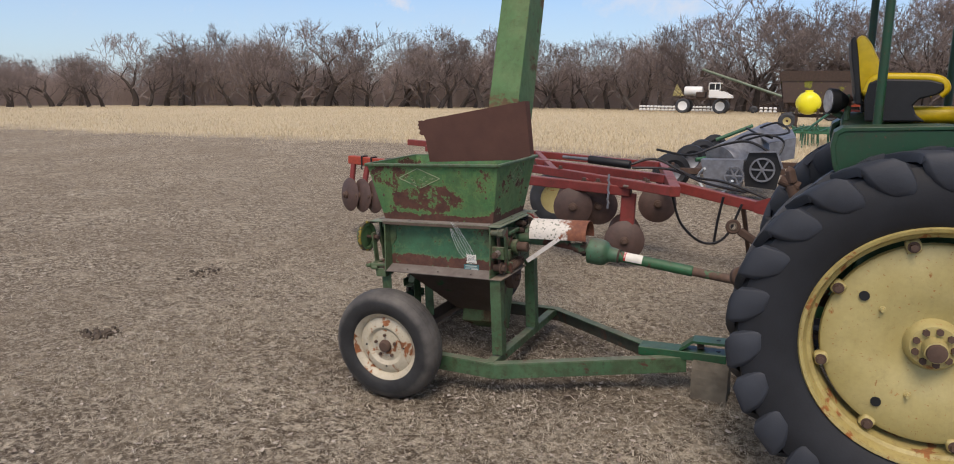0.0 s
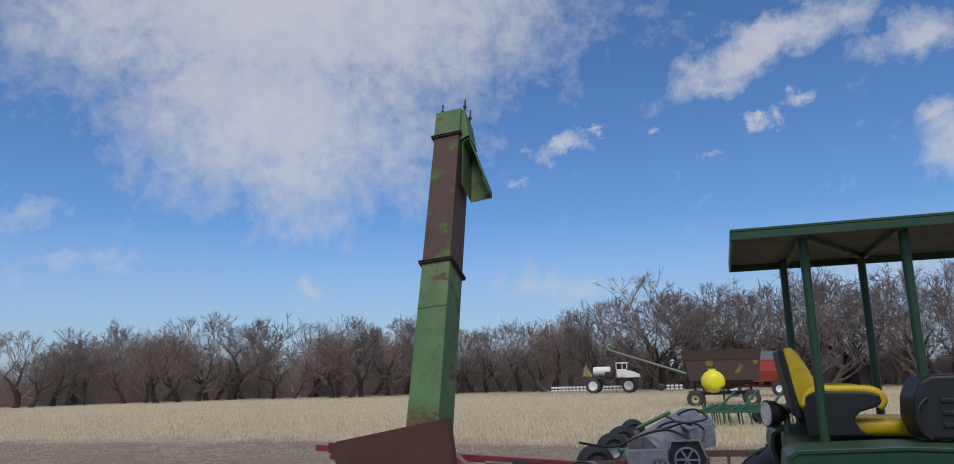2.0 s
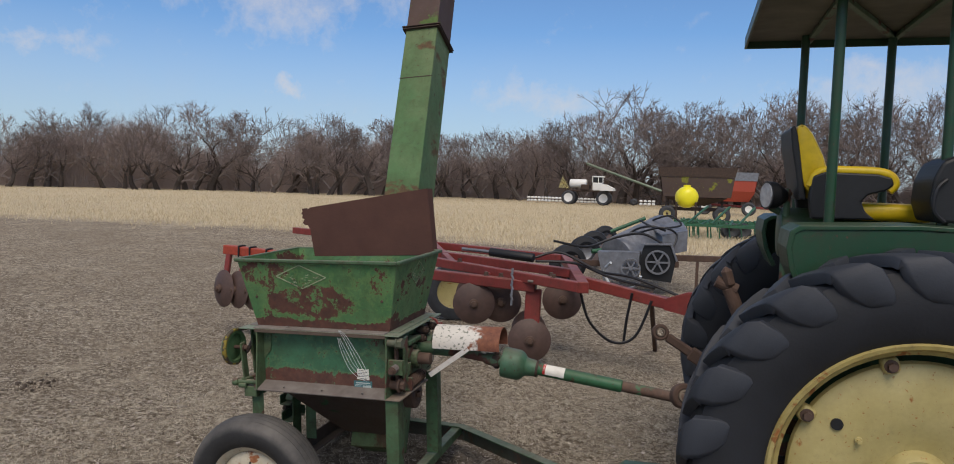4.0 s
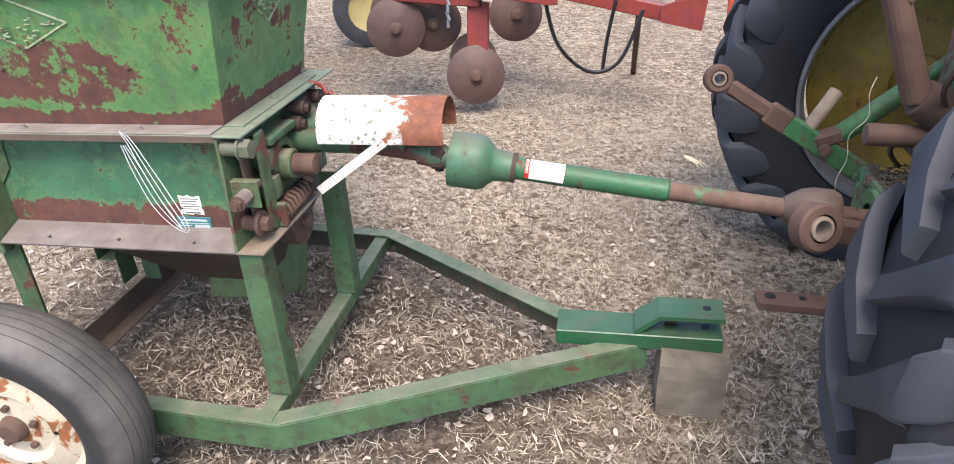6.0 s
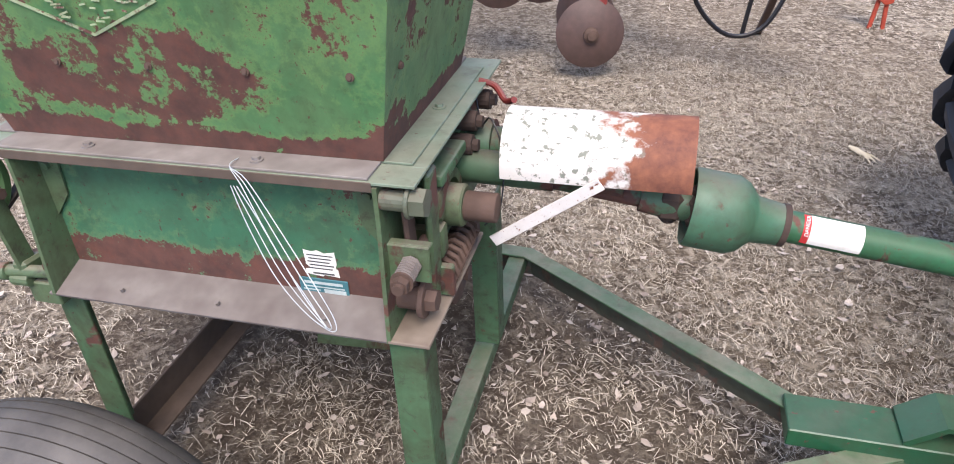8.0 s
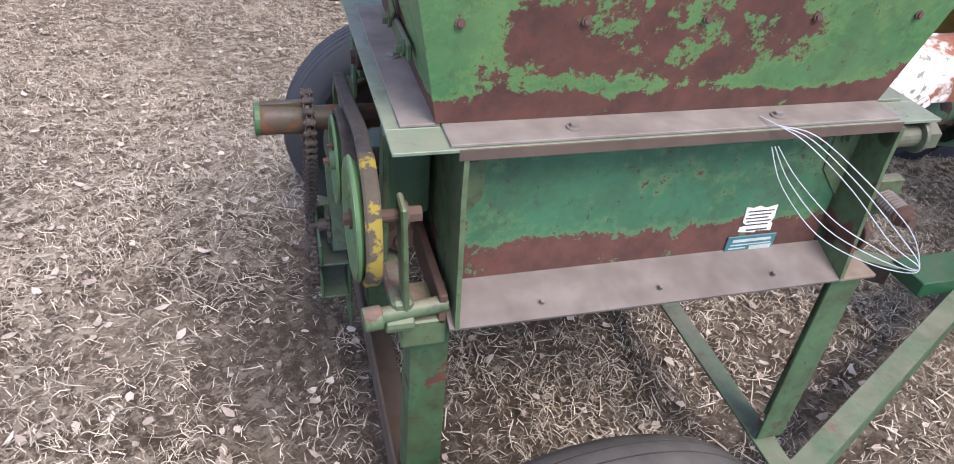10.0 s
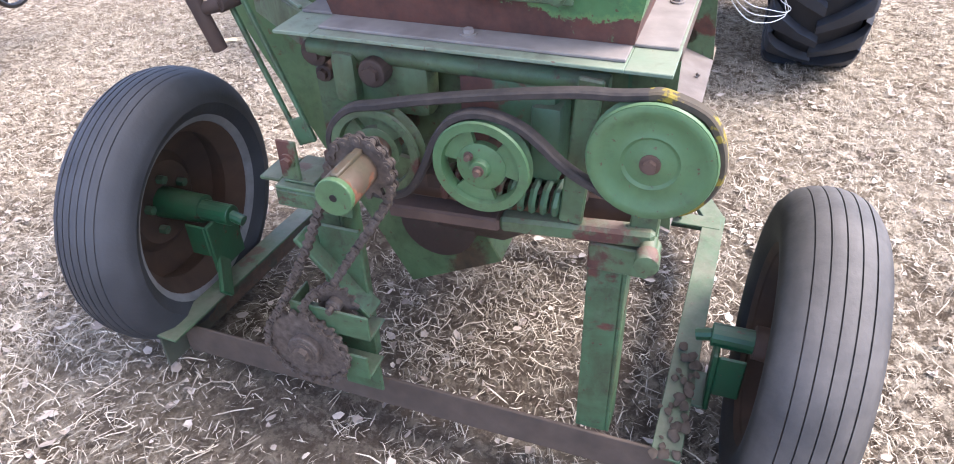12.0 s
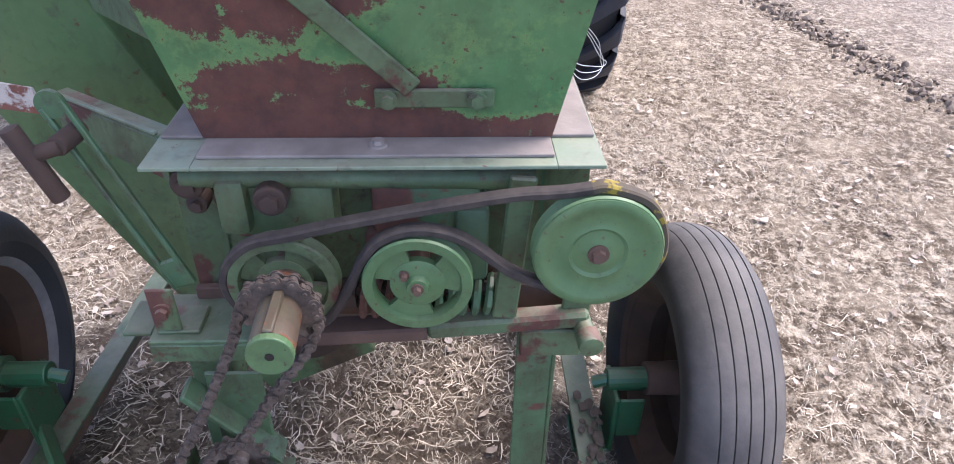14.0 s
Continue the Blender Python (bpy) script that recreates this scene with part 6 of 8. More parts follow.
part("tongue", bar(B(), Vector((0.72, 3.75, 0.86)), Vector((1.82, 3.45, 0.70)), 0.10, 0.10, 0.006), M_red, tool, "red tongue beam")
bm = B()
sheet(bm, [(1.60, 3.46, 0.68), (1.60, 3.46, 0.78), (1.80, 3.42, 0.86), (1.88, 3.40, 0.86), (1.86, 3.40, 0.64)], 0.04)
part("hitch_plate", bm, M_red, tool)
part("stand", bar(B(), Vector((1.46, 3.62, 0.80)), Vector((1.477, 4.78, -0.005)), 0.045, 0.045, 0.008), M_rust, tool, "rusty parking stand")
plough_disc((0.375, 3.38, 0.295), (0.25, -1, 0.1))
plough_disc((0.30, 3.62, 0.33), (-0.35, -1, 0.05))
plough_disc((-0.20, 3.42, 0.60), (0.3, -1, 0.05))
plough_disc((-0.32, 3.75, 0.62), (-0.2, -1, 0.05))
plough_disc((0.02, 3.62, 0.60), (0.3, -1, 0.05))
plough_disc((0.56, 4.05, 0.60), (0.3, -1, 0.05))
for x in (-3.10, -2.92, -2.74):
    plough_disc((x, 3.47, 0.53), (-0.42, -0.90, 0.05))
for p, q in (((0.375, 3.44, 0.30), (0.38, 3.47, 0.78)), ((-0.20, 3.50, 0.60), (-0.1, 3.55, 0.9)), ((0.02, 3.68, 0.60), (0.05, 3.68, 0.9)), ((0.56, 4.1, 0.60), (0.56, 4.1, 0.9)), ((-3.10, 3.52, 0.53), (-3.08, 3.58, 0.95)), ((-2.92, 3.52, 0.53), (-2.88, 3.59, 0.94)), ((-2.74, 3.52, 0.53), (-2.70, 3.60, 0.93))):
    part("shank", bar(B(), p, q, 0.15 if p[0] == 0.375 else 0.06, 0.05, 0.008), M_red, tool, "red disc shank")
bm = B()
for k in range(7):
    z = 0.62 + k * 0.05
    rod(bm, (0.19 + 0.012 * (k % 2), 3.36, z), (0.19 - 0.012 * (k % 2), 3.37, z + 0.055), 0.011, 6)
part("chain", bm, M_steel, tool, "pale hanging chain")
# gauge wheel
m = Matrix.Translation((-1.10, 5.5, 0.37)) @ Matrix.Rotation(radians(-75), 4, "Z") @ Matrix.Diagonal((1.2, 1.23, 1.23, 1))
part("gauge_tyre", spin(B(), [(-0.08, 0.17), (-0.09, 0.22), (-0.07, 0.285), (0, 0.30), (0.07, 0.285), (0.09, 0.22), (0.08, 0.17)], m, 32), M_tyre, tool, smooth=True)
part("gauge_rim", spin(B(), [(-0.06, 0.0), (-0.06, 0.17), (0.06, 0.17), (0.03, 0.10), (0.03, 0.0)], m, 24), M_yellow, tool, "yellow rim", smooth=True)
# hydraulic cylinder and hoses
part("hydraulic_cylinder", rod(B(), (-0.20, 3.95, 1.06), (0.28, 3.88, 1.03), 0.045, 18, None, 0.006), M_black, tool, "black hydraulic cylinder", smooth=True)
part("piston_rod", rod(B(), (-0.52, 4.0, 1.07), (-0.19, 3.95, 1.06), 0.018, 12), M_steel, tool, "bright piston rod", smooth=True)
for pts in (((0.30, 3.85, 1.04), (0.55, 3.9, 1.10), (0.95, 3.8, 0.95), (1.3, 3.6, 0.93), (1.75, 3.45, 0.80)),
            ((0.30, 3.88, 1.0), (0.7, 3.9, 1.0), (1.1, 3.7, 0.90), (1.5, 3.5, 0.86)),
            ((0.86, 3.2, 0.84), (0.95, 3.25, 0.55), (1.15, 3.35, 0.36), (1.35, 3.4, 0.42), (1.48, 3.45, 0.75)),
            ((1.30, 3.5, 0.80), (1.26, 3.5, 0.55), (1.24, 3.5, 0.32))):
    part("hose", hose(B(), pts, 0.013), M_hose, tool, "black hydraulic hose", smooth=True)
part("hose", hose(B(), ((1.05, 3.9, 1.03), (0.98, 4.0, 0.93), (1.08, 3.9, 0.79), (1.30, 3.7, 0.83), (1.36, 3.6, 0.95)), 0.014), M_wire, tool, "pale grey hose", smooth=True)

jack = thing("parking_jack", "small orange-red parking jack standing on dry grass", "jack", m=Matrix.Translation((2.34, 5.10, 0)))
part("jack_body", slab(B(), [(-0.10, 0.26), (0.02, 0.19), (0.07, 0.21), (0.07, 0.30), (-0.02, 0.60), (-0.12, 0.60)], -0.035, 0.035, 0.006), M_orange, jack)
for dx in (-0.045, 0.05):
    part("jack_leg", bar(B(), (dx * 0.6, 0, 0.22), (dx, 0, 0.0), 0.03, 0.025, 0.004), M_orange, jack)

# ---------------------------------------------------------------- grey grain machine on four wheels
grey = thing("grain_vacuum", "grey galvanised blower machine with black hoses and spoked pulley", "farm machine")
bm = B()
rod(bm, (0.55, 9.5, 0.55), (1.30, 10.6, 0.95), 0.36, 30, None, 0.02)
drum = part("drum", bm, M_steel, grey, "pale grey drum", smooth=True)
bm = B()
slab(bm, [(1.02, 0.28), (1.50, 0.24), (1.56, 0.60), (1.46, 0.86), (1.05, 0.84), (0.98, 0.60)], 8.92, 9.15)
part("fan_box", bm, M_black, grey, "black fan housing")
bm = B()
for z0, z1 in ((0.84, 0.86),):
    bar(bm, (1.0, 8.88, 0.85), (1.48, 8.88, 0.87), 0.03, 0.03, 0.004)
    bar(bm, (1.48, 8.88, 0.87), (1.58, 8.88, 0.60), 0.03, 0.03, 0.004)
part("guard_frame", bm, M_steel, grey)
for c, r in (((1.275, 8.885, 0.565), 0.20), ((0.86, 8.72, 0.46), 0.16)):
    bm = B()
    m = Matrix.Translation(c) @ Matrix.Rotation(radians(-90), 4, "Z")
    spin(bm, [(-0.02, r * 0.86), (-0.02, r), (0.02, r), (0.02, r * 0.86)], m, 30)
    pulley = part("spoked_pulley", bm, M_steel, grey, "grey spoked pulley")
    for k in range(6):
        a = k * math.pi / 3
        part("spoke", bar(B(), Vector(c), Vector(c) + Vector((math.cos(a), 0, math.sin(a))) * r * 0.9, 0.03, 0.02, 0.003, up=(0, 1, 0)), M_steel, pulley)
    part("hub", rod(B(), Vector(c) - Vector((0, 0.03, 0)), Vector(c) + Vector((0, 0.03, 0)), 0.035, 16), M_steel, pulley)
bm = B()
sheet(bm, [(0.95, 10.3, 1.12), (1.62, 10.3, 1.16), (1.72, 9.6, 1.05), (1.30, 9.6, 0.95)], 0.02)
sheet(bm, [(1.30, 9.6, 0.95), (1.72, 9.6, 1.05), (1.72, 9.6, 0.72), (1.35, 9.6, 0.62)], 0.02)
part("hood", bm, M_steel, grey, "folded grey sheet hood")
bm = B()
slab(bm, [(0.30, 0.70), (0.99, 0.72), (0.97, 0.28), (0.42, 0.22)], 8.78, 9.1)
part("chute", bm, M_steel, grey)
for x, y in ((-0.36, 9.83), (-0.43, 12.4), (-0.50, 14.47), (-0.54, 17.05)):
    m = Matrix.Translation((x, y, 0.35 + float(ground_z(x, y)))) @ Matrix.Rotation(radians(-62), 4, "Z") @ Matrix.Diagonal((1.1, 0.82, 0.82, 1))
    wv = part("tyre", spin(B(), [(-0.09, 0.20), (-0.12, 0.28), (-0.09, 0.40), (0, 0.43), (0.09, 0.40), (0.12, 0.28), (0.09, 0.20)], m, 36), M_tyre_big, grey, smooth=True)
    part("rim", spin(B(), [(-0.05, 0.0), (-0.06, 0.20), (0.06, 0.20), (0.02, 0.12), (0.02, 0.0)], m, 24), M_steel, wv, smooth=True)
for pts, r in ((((1.45, 8.95, 0.8), (1.0, 9.2, 1.0), (0.5, 9.3, 0.9), (0.1, 9.0, 0.75), (-0.4, 8.6, 0.85)), 0.022),
               (((1.35, 9.6, 1.05), (1.1, 9.5, 1.12), (0.8, 9.7, 1.02), (0.6, 9.4, 0.8)), 0.02),
               (((1.1, 10.2, 1.2), (1.4, 9.9, 1.3), (1.6, 9.7, 1.15), (1.2, 9.5, 1.1), (0.9, 9.8, 1.2)), 0.018),
               (((0.9, 9.4, 1.0), (1.3, 9.2, 1.12), (1.55, 9.3, 1.0), (1.45, 9.1, 0.7)), 0.018)):
    part("hose", hose(B(), pts, r), M_hose, grey, "black hose", smooth=True)
bm = B()
bar(bm, (1.5, 9.5, 0.60), (2.9, 9.2, 0.66), 0.10, 0.10, 0.006)
bar(bm, (1.9, 9.4, 0.62), (1.9, 9.4, 0.02), 0.05, 0.05, 0.004)
bar(bm, (-0.1, 9.2, 0.45), (1.6, 9.4, 0.5), 0.10, 0.10, 0.004)
bar(bm, (0.2, 9.2, 0.45), (-0.5, 18.3, 0.40), 0.10, 0.10, 0.004)
part("chassis", bm, M_rust, grey, "rusty chassis and tongue")
bm = B()
rod(bm, (0.35, 10.2, 0.95), (0.95, 10.4, 1.22), 0.035, 10)
rod(bm, (0.1, 9.6, 0.62), (0.8, 10.0, 0.72), 0.04, 10)
part("green_ram", bm, M_cgreen, grey, "green hydraulic ram")

# ---------------------------------------------------------------- far machines by the trees
wagon = thing("grain_wagon", "old brown grain wagon with faded green patch on flared box", "wagon")
wx0, wx1, wy = -0.05, 3.72, 37.0
bm = B()
for y in (wy, wy + 2.3):
    sheet(bm, [(wx0 + 0.15, y, 1.38), (wx1 - 0.15, y, 1.38), (wx1, y, 2.45), (wx0, y, 2.45)], 0.04)
for xa, xb in ((wx0 + 0.15, wx0), (wx1 - 0.15, wx1)):
    sheet(bm, [(xa, wy, 1.38), (xb, wy, 2.45), (xb, wy + 2.3, 2.45), (xa, wy + 2.3, 1.38)], 0.04)
wbody = part("box", bm, M_wagon, wagon)
for y in (wy - 0.05, wy + 2.35):
    bm = sheet(B(), [(wx0 - 0.05, y, 2.46), (wx1 + 0.05, y, 2.46), (wx1 + 0.15, y, 2.95), (wx0 - 0.12, y, 2.95)], 0.05)
    part("side_extension", bm, M_rust_dark, wagon, "dark board extension")
bm = B()
sheet(bm, [(wx0 + 0.3, wy + 0.2, 1.375), (wx1 - 0.3, wy + 0.2, 1.375), (2.3, wy + 0.9, 0.95), (1.3, wy + 0.9, 0.95)], 0.05)
bar(bm, (wx0 + 0.1, wy + 1.1, 0.72), (wx1 - 0.1, wy + 1.1, 0.72), 0.25, 0.2, 0.01)
for x in (0.4, 3.2):
    bar(bm, (x, wy - 0.05, 0.45), (x, wy + 2.3, 0.45), 0.12, 0.12, 0.01)
    bar(bm, (x, wy + 0.6, 0.45), (x, wy + 0.6, 1.38), 0.12, 0.12, 0.01)
part("undercarriage", bm, M_rust_dark, wagon)
for x in (0.4, 3.2):
    for y in (wy, wy + 2.3):
        m = Matrix.Translation((x, y, 0.44)) @ Matrix.Rotation(radians(-90), 4, "Z")
        wv = part("tyre", spin(B(), [(-0.1, 0.20), (-0.12, 0.34), (0, 0.44), (0.12, 0.34), (0.1, 0.20)], m, 28), M_tyre, wagon, smooth=True)
        part("rim", spin(B(), [(-0.06, 0), (-0.06, 0.20), (0.10, 0.20), (0.04, 0.08), (0.04, 0)], m, 20), M_yellow, wv, smooth=True)

tankt = thing("yellow_tank", "round yellow plastic spray tank on a dark stand", "tank")
bm = B()
m = Matrix.Translation((1.43, 31.5, 1.42)) @ Matrix.Rotation(radians(-75), 4, "Z")
spin(bm, [(-0.54, 0), (-0.54, 0.17), (-0.49, 0.33), (-0.35, 0.45), (-0.1, 0.50), (0.1, 0.50), (0.35, 0.45), (0.49, 0.33), (0.54, 0.17), (0.54, 0)], m, 36)
rod(bm, (1.43, 31.5, 1.90), (1.43, 31.5, 1.98), 0.16, 20)
part("tank_shell", bm, M_tank, tankt, "bright yellow shell", smooth=True)
for x in (1.0, 1.85):
    for y in (31.1, 31.9):
        part("stand_post", bar(B(), (x, y, 0.0), (x, y, 1.2), 0.08, 0.08, 0.004), M_rust_dark, tankt)
    part("stand_beam", bar(B(), (x, 31.0, 1.0), (x, 32.0, 1.0), 0.1, 0.12, 0.004), M_rust_dark, tankt)

cult = thing("field_cultivator", "green field cultivator frame with rows of curved tines", "cultivator", m=Matrix.Translation((0.0, -2.2, 0)) @ Matrix.Diagonal((1.0, 1.0, 0.85, 1)))
r = random.Random(5)
for k in range(5):
    part("frame_bar", bar(B(), (0.9 + 0.1 * k, 25.5 + k * 1.1, 0.62), (4.1 + 0.08 * k, 25.3 + k * 1.1, 0.62), 0.09, 0.09, 0.004), M_cgreen, cult)
for k in range(4):
    part("frame_bar", bar(B(), (1.1 + k * 0.95, 25.4, 0.66), (1.6 + k * 0.85, 29.9, 0.66), 0.09, 0.09, 0.004), M_cgreen, cult)
for k in range(30):
    x, y = 1.0 + 3.2 * r.random(), 25.4 + 1.1 * r.randrange(5)
    part("tine", hose(B(), ((x, y, 0.62), (x - 0.05, y + 0.25, 0.72), (x - 0.02, y + 0.42, 0.45), (x, y + 0.15, 0.12), (x, y + 0.02, 0.02)), 0.028, 6, 4), M_cgreen, cult, "curved green tine")
for x in (1.6, 2.4, 3.3):
    part("fold_brace", bar(B(), (x, 25.6, 0.7), (x + 0.7, 28.5, 1.35), 0.07, 0.07, 0.004), M_cgreen, cult)
for x, y in ((3.1, 27.0), (3.5, 27.2)):
    m = Matrix.Translation((x, y, 0.36)) @ Matrix.Rotation(radians(-80), 4, "Z")
    part("tyre", spin(B(), [(-0.08, 0.18), (-0.1, 0.28), (0, 0.36), (0.1, 0.28), (0.08, 0.18), (0, 0.0)], m, 24), M_tyre, cult, smooth=True)

red = thing("gravity_wagon", "red gravity wagon with grey upper sides", "wagon")
ry = 52.0
bm = B()
for y in (ry, ry + 2.4):
    sheet(bm, [(2.10, y, 1.75), (5.90, y, 1.75), (6.00, y, 2.5), (2.00, y, 2.5)], 0.05)
    sheet(bm, [(3.10, y + (0.3 if y == ry else -0.3), 1.0), (5.50, y + (0.3 if y == ry else -0.3), 1.0), (5.90, y, 1.745), (2.10, y, 1.745)], 0.05)
sheet(bm, [(5.90, ry, 1.75), (5.90, ry + 2.4, 1.75), (6.00, ry + 2.4, 2.5), (6.00, ry, 2.5)], 0.05)
part("box", bm, M_orange, red)
for y in (ry - 0.03, ry + 2.43):
    bm = sheet(B(), [(2.00, y, 2.51), (6.00, y, 2.51), (6.05, y, 3.1), (1.95, y, 3.15)], 0.05)
    part("upper_side", bm, M_steel, red)
bm = B()
bar(bm, (1.90, ry + 1.2, 0.8), (7.20, ry + 1.2, 0.55), 0.2, 0.16, 0.01)
for x in (2.5, 5.5):
    bar(bm, (x, ry, 0.5), (x, ry + 2.4, 0.5), 0.12, 0.12, 0.01)
    bar(bm, (x, ry + 0.5, 0.5), (x, ry + 0.5, 1.5), 0.12, 0.12, 0.01)
part("undercarriage", bm, M_red, red)
for x in (2.5, 5.5):
    m = Matrix.Translation((x, ry - 0.05, 0.5)) @ Matrix.Rotation(radians(-90), 4, "Z")
    wv = part("tyre", spin(B(), [(-0.1, 0.25), (-0.14, 0.4), (0, 0.5), (0.14, 0.4), (0.1, 0.25)], m, 28), M_tyre, red, smooth=True)
    part("rim", spin(B(), [(-0.06, 0), (-0.06, 0.25), (0.1, 0.25), (0.04, 0.1), (0.04, 0)], m, 20), M_white, wv, smooth=True)

spray = thing("sprayer", "white self-propelled crop sprayer with cab and tank on tall wheels", "sprayer")
sx, sy = -10.6, 66.0
bm = B()
box(bm, (sx + 0.4, sy, 1.25), (sx + 4.6, sy + 0.9, 1.42), 0.03)
box(bm, (sx + 1.9, sy - 0.1, 1.42), (sx + 2.7, sy + 1.0, 1.95), 0.05)
part("chassis", bm, M_rust_dark, spray)
bm = B()
box(bm, (sx + 3.0, sy - 0.1, 1.40), (sx + 3.9, sy + 1.1, 2.15), 0.06)
sheet(bm, [(sx + 3.9, sy - 0.1, 1.40), (sx + 5.2, sy - 0.1, 1.42), (sx + 5.15, sy - 0.1, 1.65), (sx + 4.4, sy - 0.1, 2.0), (sx + 3.9, sy - 0.1, 2.05)], -1.2)
part("cab_body", bm, M_white, spray, "white bodywork")
bm = B()
box(bm, (sx + 3.05, sy - 0.05, 2.155), (sx + 3.95, sy + 1.05, 2.66), 0.06)
part("cab_window", bm, M_black, spray, "dark cab windows")
bm = B()
box(bm, (sx + 2.95, sy - 0.12, 2.665), (sx + 4.05, sy + 1.12, 2.78), 0.05)
for xx in (3.0, 3.55, 3.98):
    bar(bm, (sx + xx, sy - 0.08, 2.15), (sx + xx, sy - 0.08, 2.67), 0.07, 0.05, 0.004)
part("cab_roof", bm, M_white, spray)
bm = B()
rod(bm, (sx + 0.75, sy + 0.5, 2.02), (sx + 2.4, sy + 0.5, 2.02), 0.42, 24, None, 0.12)
part("spray_tank", bm, M_white, spray, "white tank", smooth=True)
bm = B()
for k in range(9):
    bar(bm, (sx - 0.2 + 0.12 * k, sy - 0.1, 1.5 + 0.05 * (k % 3)), (sx + 0.1 + 0.08 * k, sy + 0.2, 2.65 - 0.13 * k), 0.05, 0.05, 0.0)
part("folded_boom", bm, M_yellow, spray, "yellow folded boom frames")
for x in (sx + 0.8, sx + 4.1):
    for y in (sy - 0.35, sy + 1.3):
        m = Matrix.Translation((x, y, 0.68)) @ Matrix.Rotation(radians(-90), 4, "Z")
        wv = part("tyre", spin(B(), [(-0.12, 0.42), (-0.15, 0.58), (0, 0.68), (0.15, 0.58), (0.12, 0.42)], m, 32), M_tyre, spray, smooth=True)
        part("rim", spin(B(), [(-0.06, 0), (-0.06, 0.42), (0.12, 0.42), (0.05, 0.12), (0.05, 0)], m, 24), M_white, wv, smooth=True)
stack = thing("white_trays", "row of white moulded trays lying stacked on the field edge", "trays")
for k in range(26):
    x = -14.6 + k * 0.36 if k < 22 else -3.4 + (k - 22) * 0.4
    for z in (0.12, 0.40):
        bm = B()
        box(bm, (x, 69.0, z), (x + 0.30, 69.4, z + 0.20), 0.05)
        part("tray", bm, M_white, stack)

auger = thing("grain_auger", "long pale grain auger raised on a two-wheeled carrier", "auger")
part("auger_tube", rod(B(), (-9.0, 71.0, 4.10), (-1.2, 71.0, 1.45), 0.13, 14), M_plate, auger, "pale tube", smooth=True)
part("auger_spout", rod(B(), (-9.05, 71.0, 4.0), (-9.05, 71.0, 3.4), 0.16, 12), M_rust_dark, auger)
part("auger_boot", rod(B(), (-1.25, 71.0, 1.5), (-1.15, 71.0, 0.5), 0.2, 10), M_rust_dark, auger)
for a in ((-6.2, 71, 3.0), (-1.2, 71, 1.4)):
    part("carrier", bar(B(), a, (-4.0, 70.6, 0.45), 0.1, 0.1, 0.0), M_rust_dark, auger)
m = Matrix.Translation((-4.0, 70.3, 0.36)) @ Matrix.Rotation(radians(-90), 4, "Z")
part("tyre", spin(B(), [(-0.1, 0.2), (0, 0.36), (0.1, 0.2), (0.06, 0.0)], m, 24), M_tyre, auger, smooth=True)

# ---------------------------------------------------------------- bare trees along the field's far side


def bark_material(name, a, b2):
    m, t, b = shader(name)
    o = t.nodes.new("ShaderNodeObjectInfo")
    c = mix_col(t, o.outputs["Random"], a, b2)
    c = mix_col(t, math_node(t, "MULTIPLY", noise_tex(t, world_coord(t), 3.0, 4), 0.6), c, tuple(v * 0.55 for v in a))
    t.links.new(c, b.inputs["Base Color"])
    b.inputs["Roughness"].default_value = 0.95
    b.inputs["Specular IOR Level"].default_value = 0.1
    return m


M_bark = bark_material("bark", (0.070, 0.057, 0.052), (0.115, 0.096, 0.087))
M_twig = bark_material("twig", (0.185, 0.152, 0.143), (0.30, 0.248, 0.234))
M_brush = bark_material("brush", (0.40, 0.325, 0.305), (0.40, 0.325, 0.305))


